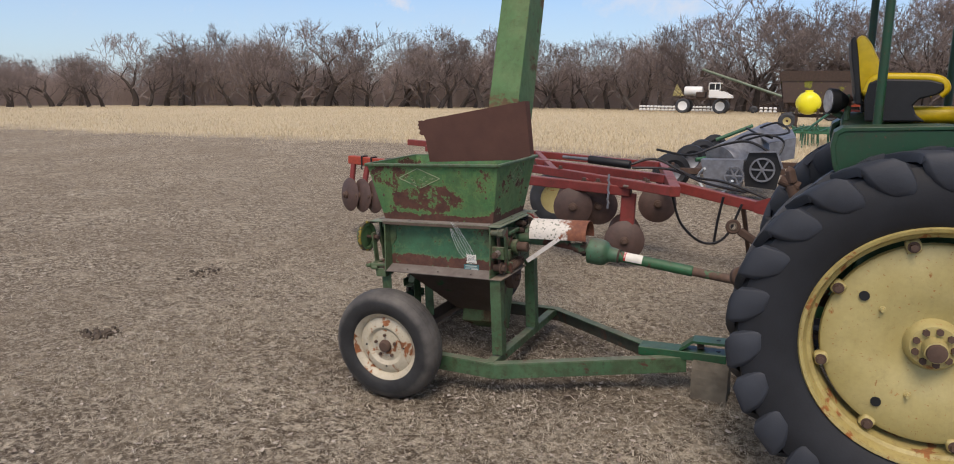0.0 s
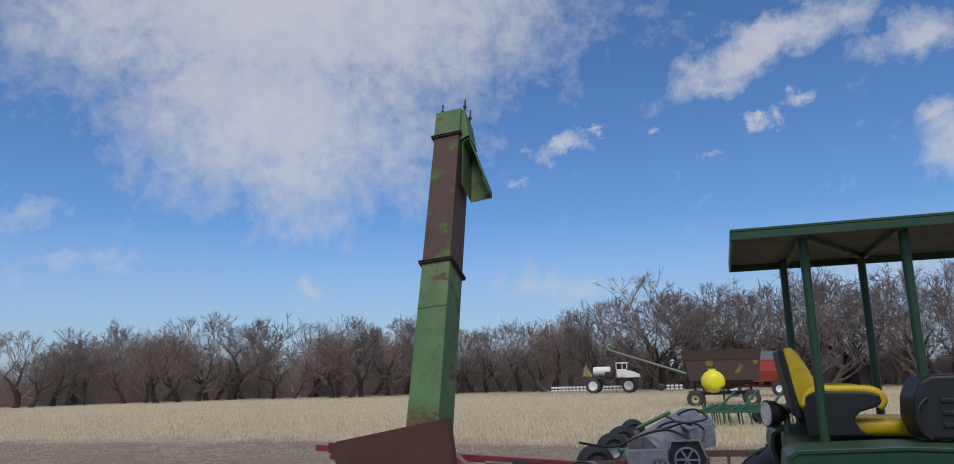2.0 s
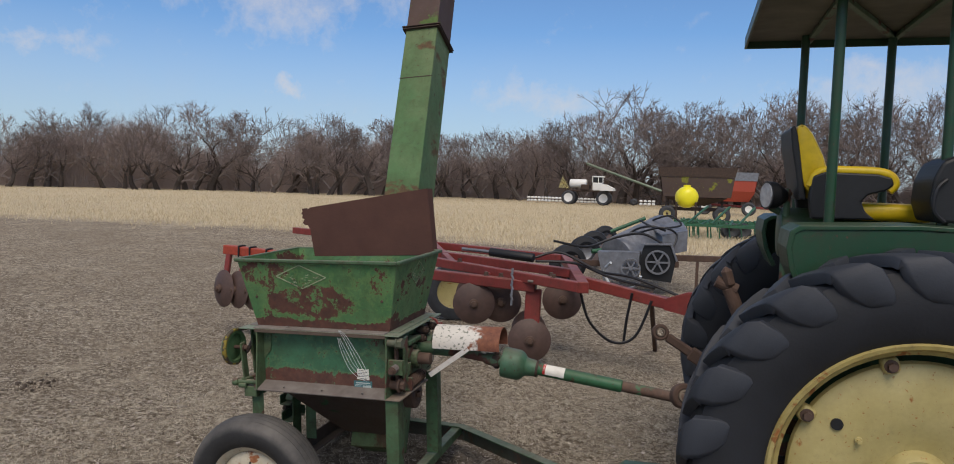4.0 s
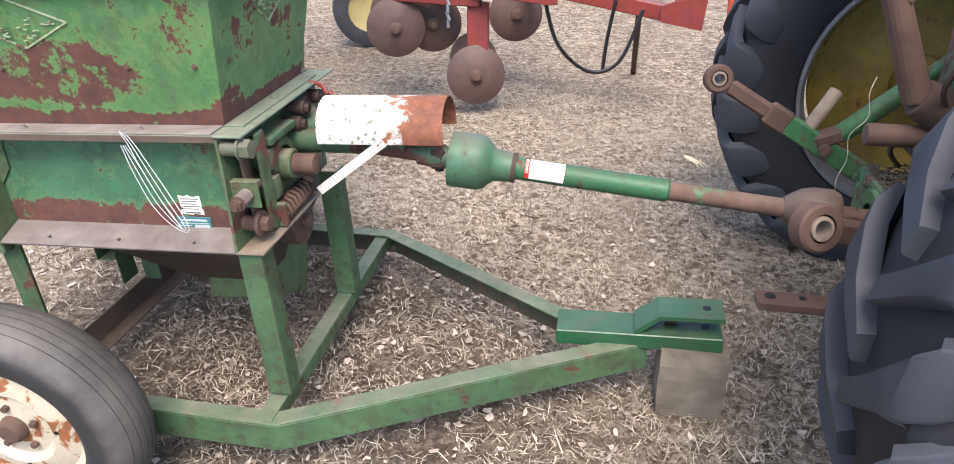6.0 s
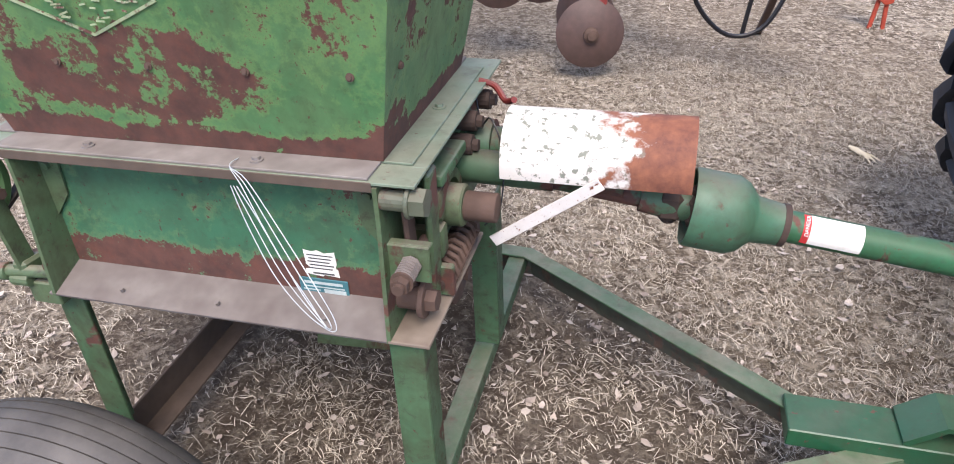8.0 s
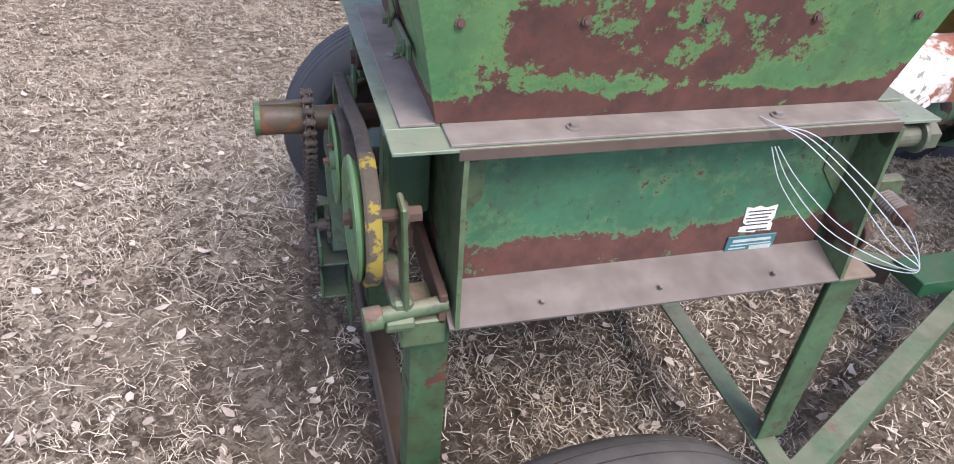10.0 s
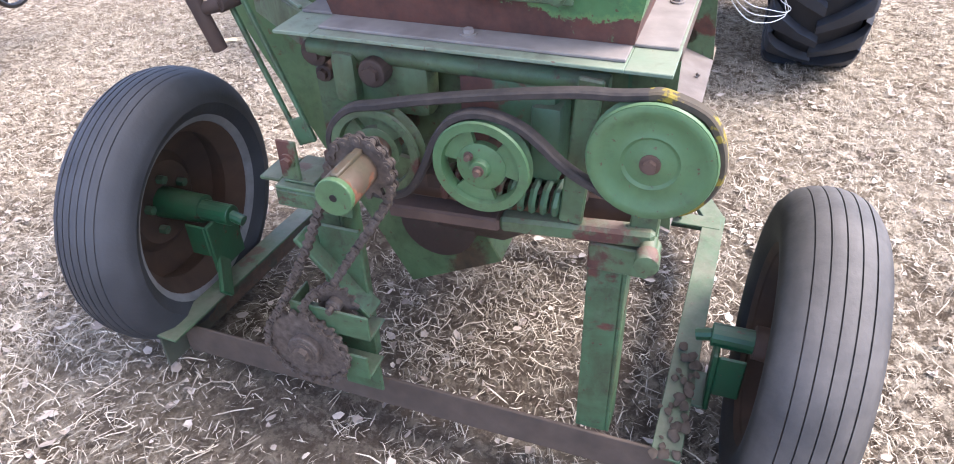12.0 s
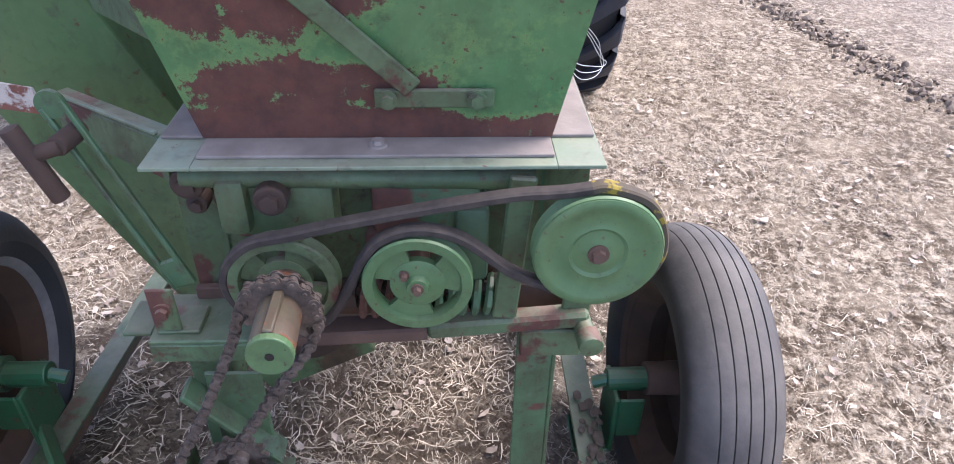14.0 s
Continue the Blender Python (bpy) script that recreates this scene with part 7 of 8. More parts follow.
def bare_tree(seed, height, spread, twigs):
    """Vertices and faces of limbs and of twigs: three-sided tapering tubes, forking again and again."""
    r = random.Random(seed)
    limbs, fine = ([], []), ([], [])

    def seg(store, p, q, ra, rb, sides=3):
        V, F = store
        d = (q - p).normalized()
        s = d.orthogonal().normalized()
        o = d.cross(s)
        k = len(V)
        for c, rad in ((p, ra), (q, rb)):
            for i in range(sides):
                a = 2 * math.pi * i / sides
                V.append(c + s * (rad * math.cos(a)) + o * (rad * math.sin(a)))
        for i in range(sides):
            F.append((k + i, k + (i + 1) % sides, k + sides + (i + 1) % sides, k + sides + i))

    def grow(p, d, ln, rad, depth):
        steps = 3 if depth < 4 else 2
        for _ in range(steps):
            d = (d + Vector((r.gauss(0, 0.20), r.gauss(0, 0.20), r.gauss(0.05, 0.13)))).normalized()
            q = p + d * (ln / steps)
            seg(limbs if depth < 3 else fine, p, q, rad, rad * 0.86, 6 if depth < 2 else 3)
            rad *= 0.86
            p = q
            if depth < 2 and r.random() < 0.8:
                low = (d * 0.35 + Vector((r.gauss(0, 0.8), r.gauss(0, 0.8), r.gauss(0.15, 0.2)))).normalized()
                grow(p, low, ln * r.uniform(0.55, 0.9), max(rad * 0.4, 0.02), depth + 3)
            if depth >= 2 and r.random() < 0.35:
                side = (d + Vector((r.gauss(0, 0.7), r.gauss(0, 0.7), r.gauss(0.1, 0.4)))).normalized()
                seg(fine, p, p + side * ln * r.uniform(0.25, 0.55), max(rad * 0.45, 0.016), 0.010)
        if depth >= 6:
            for _ in range(twigs):
                side = (d + Vector((r.gauss(0, 0.6), r.gauss(0, 0.6), r.gauss(0.1, 0.5)))).normalized()
                q = p + side * ln * r.uniform(0.5, 1.0)
                seg(fine, p, q, 0.011, 0.005)
            return
        for _ in range(2 if r.random() < 0.72 else 3):
            nd = (d * 0.8 + Vector((r.gauss(0, 0.5) * spread, r.gauss(0, 0.5) * spread, r.gauss(0.22, 0.30)))).normalized()
            grow(p, nd, ln * r.uniform(0.70, 0.94), max(rad * r.uniform(0.62, 0.80), 0.015), depth + 1)

    for k in range(1):
        start = Vector((r.gauss(0, 0.3) * k, r.gauss(0, 0.3) * k, -0.1))
        lean = Vector((r.gauss(0, 0.18), r.gauss(0, 0.18), 1)).normalized()
        grow(start, lean, height * 0.17, height * 0.026 + 0.04, 0)
    top = max(v.z for v in fine[0])
    for V, _ in (limbs, fine):
        for v in V:
            v *= height / top
    return limbs, fine


def mesh_of(name, store, mat):
    me = bpy.data.meshes.new(name)
    me.from_pydata([tuple(v) for v in store[0]], [], store[1])
    me.materials.append(mat)
    return me


TREE_MESH = []
for k in range(7):
    a, c = bare_tree(20 + k, 9.0, 1.0, 4)
    TREE_MESH.append((mesh_of("trunk", a, M_bark), mesh_of("crown", c, M_twig)))

r = random.Random(11)


def plant_tree(k, x, y, size, turn, name, label, group):
    t = thing(name, label, "tree", group, Matrix.Translation((x, y, 0)) @ Matrix.Rotation(turn, 4, "Z") @ Matrix.Diagonal((size, size, size, 1)))
    for nm, me in zip(("trunk", "crown"), TREE_MESH[k]):
        o = new(nm, me)
        o.parent = t
    return t


for k in range(112):
    u = (k + r.uniform(-0.4, 0.4)) / 111
    ang = radians(-62 + 96 * u)
    dist = 79 + r.uniform(-3, 7) + 5 * abs(math.sin(u * 9))
    x, y = 1.8 + dist * math.sin(ang), -3 + dist * math.cos(ang)
    tall = 1.10 - 0.50 * min(1, max(0, (0.165 - u) / 0.12)) + 0.30 * min(1, max(0, (u - 0.50) / 0.10)) + 0.10 * min(1, max(0, (u - 0.72) / 0.08))
    big = tall * (0.93 if u < 0.5 else 0.97) * r.choice((0.72, 0.82, 0.88, 0.95, 1.02))
    plant_tree(r.randrange(7), x, y, big, r.uniform(0, 6.3), "tree", "bare leafless tree with twisted grey-brown limbs", "trees along the field")


def thicket(n, seed):
    r = np.random.default_rng(seed)
    u = r.random(n)
    ang = np.radians(-64 + 100 * u)
    dist = 87 + 13 * r.random(n)
    x, y = 1.8 + dist * np.sin(ang), -3 + dist * np.cos(ang)
    crest = (1.0 - 0.45 * np.clip((0.165 - u) / 0.12, 0, 1)) * (5.6 + 1.6 * np.sin(ang * 23) + 1.3 * np.sin(ang * 61 + 2) + 1.0 * np.sin(ang * 131) - 1.2 * np.clip((u - 0.5) * 6, 0, 1))
    h = 0.6 + crest * r.random(n) ** 0.9
    z0 = np.where(r.random(n) < 0.55, r.random(n) * 0.75 * h, 0.0)
    lx, ly = r.normal(0, 0.34, n) * (h - z0), r.normal(0, 0.34, n) * (h - z0)
    w = 0.008 + 0.012 * r.random(n)
    ca, sa = np.cos(ang) * w, -np.sin(ang) * w
    V = np.zeros((n, 3, 3))
    V[:, 0] = np.stack([x - ca, y - sa, z0], -1)
    V[:, 1] = np.stack([x + ca, y + sa, z0], -1)
    V[:, 2] = np.stack([x + lx, y + ly, h], -1)
    F = np.arange(n)[:, None] * 3 + np.array([0, 1, 2])
    me = bpy.data.meshes.new("undergrowth")
    me.from_pydata(V.reshape(-1, 3).tolist(), [], F.tolist())
    me.materials.append(M_brush)
    return tagged(new("undergrowth", me), "grey-brown leafless undergrowth between the trees", "undergrowth", kind="stuff")


thicket(300000, 9)


def field_grass(n, seed):
    """Standing dry stems on the pale field."""
    r = np.random.default_rng(seed)
    dist = 16 + 62 * r.random(n) ** 1.3
    ang = np.radians(-64 + 100 * r.random(n))
    x, y = 1.8 + dist * np.sin(ang), -3 + dist * np.cos(ang)
    keep = y - EDGE_SLOPE * x > EDGE_Y + r.normal(0, 1.0, n)
    x, y, ang = x[keep], y[keep], ang[keep]
    n = len(x)
    h = 0.06 + 0.13 * r.random(n)
    w = 0.006 + 0.010 * r.random(n)
    ca, sa = np.cos(ang) * w, -np.sin(ang) * w
    z = ground_z(x, y)
    lx, ly = r.normal(0, 0.3, n) * h, r.normal(0, 0.3, n) * h
    V = np.zeros((n, 3, 3))
    V[:, 0] = np.stack([x - ca, y - sa, z], -1)
    V[:, 1] = np.stack([x + ca, y + sa, z], -1)
    V[:, 2] = np.stack([x + lx, y + ly, z + h], -1)
    F = np.arange(n)[:, None] * 3 + np.array([0, 1, 2])
    return scatter("field_grass", V, F, M_grass, "pale standing dry grass on the field")


field_grass(130000, 21)

# ---------------------------------------------------------------- mill: drive side towards the tractor
XR = X1 + 0.001
bm = B()
bar(bm, (0.476, 0.124, 0.962), (0.468, 0.134, 0.676), 0.013, 0.050, 0.005, up=(0, 1, 0))
part("roll_arm", bm, M_green, mill, "green flat swing arm with a notched edge")
part("roll_link", bar(B(), (0.446, 0.078, 0.935), (0.446, 0.092, 0.700), 0.010, 0.040, 0.004, up=(0, 1, 0)), M_rust, mill, "rusty bar behind the swing arm")
bm = B()
rod(bm, (0.412, 0.040, 0.944), (0.470, 0.040, 0.944), 0.019, 18, None, 0.002)
rod(bm, (0.466, 0.040, 0.944), (0.474, 0.040, 0.944), 0.030, 22, None, 0.002)
rod(bm, (0.474, 0.040, 0.944), (0.500, 0.040, 0.944), 0.027, 6, 0.026)
part("hex_bolt", bm, M_dusty_bolt, mill, "large dusty hex bolt")
bm = B()
rod(bm, (0.412, 0.066, 0.722), (0.470, 0.066, 0.722), 0.022, 18, None, 0.002)
rod(bm, (0.462, 0.066, 0.722), (0.474, 0.066, 0.722), 0.036, 22, None, 0.003)
rod(bm, (0.474, 0.066, 0.722), (0.494, 0.066, 0.722), 0.023, 6, 0.021)
part("hex_bolt", bm, M_rust, mill, "large rusty hex bolt with washer")
bm = B()
box(bm, (XR, 0.036, 0.782), (0.496, 0.041, 0.856), 0.002)
box(bm, (XR, 0.0415, 0.851), (0.496, 0.060, 0.856), 0.002)
part("spring_bracket", bm, M_green, mill, "small green angle bracket")
bm = B()
spring(bm, (0.462, 0.035, 0.820), (0.462, -0.014, 0.817), 0.0165, 0.0036, 7)
part("coil_spring", bm, M_strip, mill, "small worn coil spring", smooth=True)
bm = B()
rod(bm, (0.462, 0.115, 0.823), (0.462, -0.040, 0.816), 0.0105, 12)
rod(bm, (0.462, -0.014, 0.817), (0.462, -0.018, 0.817), 0.021, 20)
rod(bm, (0.462, -0.018, 0.817), (0.462, -0.032, 0.816), 0.017, 6)
part("adjusting_bolt", bm, M_rust, mill, "rusty adjusting bolt")
bm = B()
spring(bm, (0.470, 0.165, 0.700), (0.470, 0.345, 0.706), 0.026, 0.0065, 8)
part("coil_spring", bm, M_rust, mill, "heavy brown coil spring", smooth=True)
bm = B()
rod(bm, (0.470, 0.14, 0.699), (0.470, 0.37, 0.707), 0.013, 10)
rod(bm, (0.470, 0.345, 0.706), (0.470, 0.366, 0.707), 0.030, 6)
part("spring_rod", bm, M_rust_dark, mill)
bm = B()
box(bm, (0.440, 0.146, 0.672), (0.500, 0.163, 0.742), 0.003)
part("spring_stop", bm, M_green, mill)
# cast bearing block: slab top, two jaws and a rounded face
bm = B()
box(bm, (XR, 0.165, 0.902), (0.486, 0.330, 0.926), 0.006, None, 2)
part("housing_cap", bm, M_frame, mill, "dusty cast cap")
bm = B()
box(bm, (XR, 0.180, 0.735), (0.452, 0.345, 0.900), 0.010, None, 2)
part("bearing_housing", bm, M_green, mill, "cast green bearing housing", smooth=True)
bm = B()
arch = []
for k in range(13):
    a = math.pi * k / 12
    arch.append((0.252 + 0.072 * math.cos(a), 0.822 + 0.072 * math.sin(a)))
for k in range(12, -1, -1):
    a = math.pi * k / 12
    arch.append((0.252 + 0.053 * math.cos(a), 0.822 + 0.053 * math.sin(a)))
v0 = [bm.verts.new((0.452, y, z)) for y, z in arch]
v1 = [bm.verts.new((0.474, y, z)) for y, z in arch]
n = len(arch)
for k in range(n):
    bm.faces.new((v0[k], v0[(k + 1) % n], v1[(k + 1) % n], v1[k]))
for k in range(12):
    bm.faces.new((v1[k], v1[k + 1], v1[n - 2 - k], v1[n - 1 - k]))
part("housing_arch", bm, M_green, mill, smooth=True)
for y0, y1, z0, z1 in ((0.160, 0.200, 0.832, 0.892), (0.160, 0.205, 0.745, 0.812), (0.305, 0.345, 0.745, 0.812)):
    bm = box(B(), (XR, y0, z0), (0.478, y1, z1), 0.009, None, 2)
    part("housing_jaw", bm, M_green, mill, smooth=True)
bm = B()
m = Matrix.Translation((0.452, 0.252, 0.820))
spin(bm, [(0, 0.0), (0, 0.050), (0.006, 0.050), (0.010, 0.047)], m, 28)
part("bearing_seal", bm, M_rust, mill, "rust-red bearing seal", smooth=True)
bm = B()
spin(bm, [(0.008, 0.0), (0.008, 0.043), (0.046, 0.043), (0.050, 0.039), (0.050, 0.0)], m, 28)
part("bearing_collar", bm, M_green, mill, "green locking collar", smooth=True)
bm = B()
rod(bm, (0.500, 0.252, 0.820), (0.566, 0.252, 0.820), 0.030, 24, None, 0.003)
part("roll_shaft", bm, M_rust, mill, "rusty shaft stub", smooth=True)
bm = B()
m = Matrix.Translation((XR, 0.452, 0.860))
spin(bm, [(0, 0), (0, 0.085), (0.03, 0.085), (0.04, 0.06), (0.10, 0.055), (0.10, 0.04), (0.15, 0.04), (0.15, 0.0)], m, 30)
box(bm, (XR, 0.38, 0.76), (XR + 0.05, 0.53, 0.955), 0.02, None, 2)
part("bearing_housing", bm, M_dirty, mill, "greasy bearing housing", smooth=True)
for y, z in ((0.40, 0.935), (0.52, 0.935), (0.36, 0.90)):
    bm = B()
    rod(bm, (XR + 0.02, y, z), (XR + 0.075, y, z), 0.022, 14, None, 0.003)
    bolt(bm, (XR + 0.075, y, z), (1, 0, 0), 0.014, 0.012)
    part("flange_nut", bm, M_rust_dark, mill, "dark greasy nut")
bm = B()
rod(bm, (0.43, 0.365, 0.852), (0.66, 0.365, 0.846), 0.036, 20, None, 0.003)
rod(bm, (0.62, 0.365, 0.847), (0.80, 0.365, 0.836), 0.028, 20, None, 0.003)
part("input_shaft", bm, M_dirty, mill, "greasy green input shaft", smooth=True)
# hood over the drive shaft: half-round sheet, white flaking to rust
m_sh, t_sh, b_sh = shader("shield_white_rust")
P_sh = obj_coord(t_sh)
sx_sh = N(t_sh, "ShaderNodeSeparateXYZ")
t_sh.links.new(P_sh, sx_sh.inputs[0])
along = math_node(t_sh, "ADD", math_node(t_sh, "MULTIPLY", math_node(t_sh, "SUBTRACT", sx_sh.outputs[0], 0.545), 1.9), math_node(t_sh, "MULTIPLY", math_node(t_sh, "SUBTRACT", noise_tex(t_sh, P_sh, 7, 7, 0.65), 0.5), 1.5))
along = math_node(t_sh, "SUBTRACT", along, math_node(t_sh, "MULTIPLY", math_node(t_sh, "SUBTRACT", sx_sh.outputs[2], 0.90), 1.6))
rust_sh = mix_col(t_sh, ramp(t_sh, noise_tex(t_sh, P_sh, 28, 7, 0.65), [(0.35, 0.0), (0.65, 1.0)]), (0.13, 0.045, 0.030), (0.25, 0.095, 0.050))
chalk = mix_col(t_sh, ramp(t_sh, noise_tex(t_sh, P_sh, 55, 5, 0.6), [(0.57, 0.0), (0.62, 1.0)]), (0.64, 0.61, 0.565), (0.20, 0.215, 0.175))
t_sh.links.new(mix_col(t_sh, ramp(t_sh, along, [(0.36, 0.0), (0.46, 1.0)]), chalk, rust_sh), b_sh.inputs["Base Color"])
b_sh.inputs["Roughness"].default_value = 0.75
bump(t_sh, b_sh, noise_tex(t_sh, P_sh, 60, 5), 0.4, 0.003)
m_strap = paint("strap_white", (0.66, 0.63, 0.60), (0.72, 0.69, 0.66), rust=0.61, scale=30, rust_col=(0.17, 0.06, 0.03), dust=0.0, grime=0.15)
bm = B()
prof_a = [radians(a) for a in range(-12, 193, 12)]
rings = []
for x in (0.562, 0.926):
    rings.append([[bm.verts.new((x, 0.378 - rr * math.cos(a), 0.885 + rr * math.sin(a))) for a in prof_a] for rr in (0.092, 0.089)])
for k in range(len(prof_a) - 1):
    bm.faces.new((rings[0][0][k], rings[1][0][k], rings[1][0][k + 1], rings[0][0][k + 1]))
    bm.faces.new((rings[0][1][k], rings[0][1][k + 1], rings[1][1][k + 1], rings[1][1][k]))
    for e in (0, 1):
        bm.faces.new((rings[e][0][k], rings[e][0][k + 1], rings[e][1][k + 1], rings[e][1][k]))
for k in (0, -1):
    bm.faces.new((rings[0][0][k], rings[1][0][k], rings[1][1][k], rings[0][1][k]))
part("shaft_shield", bm, m_sh, mill, "half-round shield, white paint flaking to rust", smooth=True)
bm = B()
bar(bm, (0.546, 0.283, 0.722), (0.760, 0.283, 0.876), 0.004, 0.026, 0.001)
part("shield_strap", bm, m_strap, mill, "rust-edged white strap")
bm = B()
hose(bm, [(0.47, 0.50, 0.985), (0.505, 0.50, 0.975), (0.535, 0.47, 0.955), (0.56, 0.44, 0.97)], 0.007, 8)
part("shield_hook", bm, M_red, mill, "bent red hook")
bm = B()
hose(bm, [(0.47, 0.47, 0.96), (0.50, 0.40, 0.93), (0.53, 0.36, 0.96), (0.56, 0.33, 0.90), (0.56, 0.30, 0.80), (0.53, 0.28, 0.76)], 0.0018, 5)
part("tie_wire", bm, M_hose, mill)
bm = B()
rod(bm, (0.40, 0.33, 0.60), (0.455, 0.33, 0.60), 0.075, 26, None, 0.004)
bolt(bm, (0.455, 0.33, 0.60), (1, 0, 0), 0.02, 0.02)
part("lower_pulley", bm, M_rust, mill, "rusty round plate under the sole", smooth=True)

# nameplate and paper label on the front sheet
bm = B()
box(bm, (0.205, 0.0815, 0.682), (0.308, 0.0845, 0.726), 0.0012)
tag = part("nameplate", bm, M_tag, front_panel, "small blue-green nameplate with pale print")
bm = B()
for k, (xa, xb, z, h) in enumerate(((0.216, 0.297, 0.716, 0.006), (0.214, 0.300, 0.7065, 0.0025), (0.212, 0.248, 0.699, 0.0025), (0.212, 0.246, 0.6905, 0.0025))):
    box(bm, (xa, 0.0808, z - h / 2), (xb, 0.0813, z + h / 2), 0)
box(bm, (0.256, 0.0808, 0.686), (0.302, 0.0813, 0.7025), 0)
part("print_bars", bm, M_tag_light, tag, "pale print bars")
bm = B()
v = [(0.224, 0.789), (0.240, 0.786), (0.252, 0.790), (0.266, 0.784), (0.288, 0.789), (0.290, 0.762), (0.286, 0.752), (0.291, 0.748), (0.292, 0.732), (0.262, 0.735), (0.258, 0.731), (0.222, 0.735), (0.223, 0.745), (0.236, 0.748), (0.226, 0.756)]
slab(bm, v, 0.0840, 0.0855)
paper = part("paper_label", bm, M_paper, front_panel, "torn white paper label")
bm = B()
for k in range(5):
    box(bm, (0.230 + 0.003 * (k % 2), 0.0834, 0.778 - k * 0.0075), (0.284 - 0.004 * (k % 3), 0.0839, 0.7805 - k * 0.0075), 0)
box(bm, (0.238, 0.0834, 0.736), (0.282, 0.0839, 0.7395), 0)
part("print_bars", bm, M_ink, paper, "dark print bars")
# loops of white wire hung over the edge strip
for k in range(3):
    e = 0.006 * (k - 1)
    pts = ((0.156, 0.05, 0.992), (0.162, 0.012, 0.996), (0.205 + e, -0.020, 0.985 + e), (0.275 + 2 * e, -0.072, 0.930 + e), (0.345 + 2 * e, -0.118, 0.862 + 2 * e), (0.386 + e, -0.140 + e, 0.818), (0.380 + e, -0.138, 0.803 - e),
           (0.330 - e, -0.105, 0.812 - 2 * e), (0.262 - 2 * e, -0.058, 0.842 - 2 * e), (0.200 - 2 * e, -0.014, 0.905 - e), (0.165 - e, 0.006, 0.962))
    part("wire_loop", hose(B(), pts, 0.0009, 5, 5), M_wire, mill, "loop of thin white wire", smooth=True)

# ---------------------------------------------------------------- mill: belt and chain side
XL = X0 - 0.001


def sector(bm, c, r0, r1, a0, a1, x0, x1, n=8):
    """A flat ring piece about an x axis."""
    rows = []
    for k in range(n + 1):
        a = a0 + (a1 - a0) * k / n
        d = Vector((0, math.cos(a), math.sin(a)))
        rows.append([bm.verts.new(Vector((c[0] + x, c[1], c[2])) + d * rr) for x, rr in ((x0, r0), (x1, r0), (x1, r1), (x0, r1))])
    for p, q in zip(rows, rows[1:]):
        for i in range(4):
            bm.faces.new((p[i], p[(i + 1) % 4], q[(i + 1) % 4], q[i]))
    bm.faces.new(rows[0])
    bm.faces.new(rows[-1][::-1])
    return bm


def ribbon(bm, pts, w, t, steps=6):
    """A flat belt of width w along x and thickness t through pts."""
    line = []
    pts = [Vector(p) for p in pts]
    for i in range(len(pts) - 1):
        p0, p1, p2, p3 = pts[max(i - 1, 0)], pts[i], pts[i + 1], pts[min(i + 2, len(pts) - 1)]
        for k in range(steps):
            u = k / steps
            line.append(0.5 * ((2 * p1) + (p2 - p0) * u + (2 * p0 - 5 * p1 + 4 * p2 - p3) * u * u + (3 * p1 - p0 - 3 * p2 + p3) * u ** 3))
    line.append(pts[-1])
    rows = []
    for i, p in enumerate(line):
        d = (line[min(i + 1, len(line) - 1)] - line[max(i - 1, 0)]).normalized()
        nrm = Vector((1, 0, 0)).cross(d).normalized()
        rows.append([bm.verts.new(p + Vector((a * w / 2, 0, 0)) + nrm * b * t / 2) for a, b in ((-1, -0.6), (-0.7, -1), (0.7, -1), (1, -0.6), (1, 0.6), (0.7, 1), (-0.7, 1), (-1, 0.6))])
    for p, q in zip(rows, rows[1:]):
        for k in range(8):
            bm.faces.new((p[k], p[(k + 1) % 8], q[(k + 1) % 8], q[k]))
    bm.faces.new(rows[0][::-1])
    bm.faces.new(rows[-1])
    return bm


def sheave(c, r, w, mat, name, slots=0, label=""):
    m = Matrix.Translation(c)
    g = 0.012
    p = part(name, spin(B(), [(-w / 2, r * 0.80), (-w / 2, r - 0.002), (-w / 2 + 0.004, r), (-0.003, r - g), (0.003, r - g), (w / 2 - 0.004, r), (w / 2, r - 0.002), (w / 2, r * 0.80), (0.004, r * 0.76), (-0.004, r * 0.76)], m, 44), mat, mill, label, smooth=True)
    if slots:
        bm = spin(B(), [(-0.009, 0.0), (-0.009, r * 0.40), (-0.006, r * 0.50), (0.006, r * 0.50), (0.006, 0.0)], m, 36)
        part("hub_plate", bm, mat, p, smooth=True)
        for k in range(slots):
            a = 2 * math.pi * (k + 0.35) / slots
            part("spoke", sector(B(), c, r * 0.495, r * 0.80, a - (0.42 if slots > 3 else 0.58), a + (0.42 if slots > 3 else 0.58), -0.005, 0.005), mat, p)
    return p


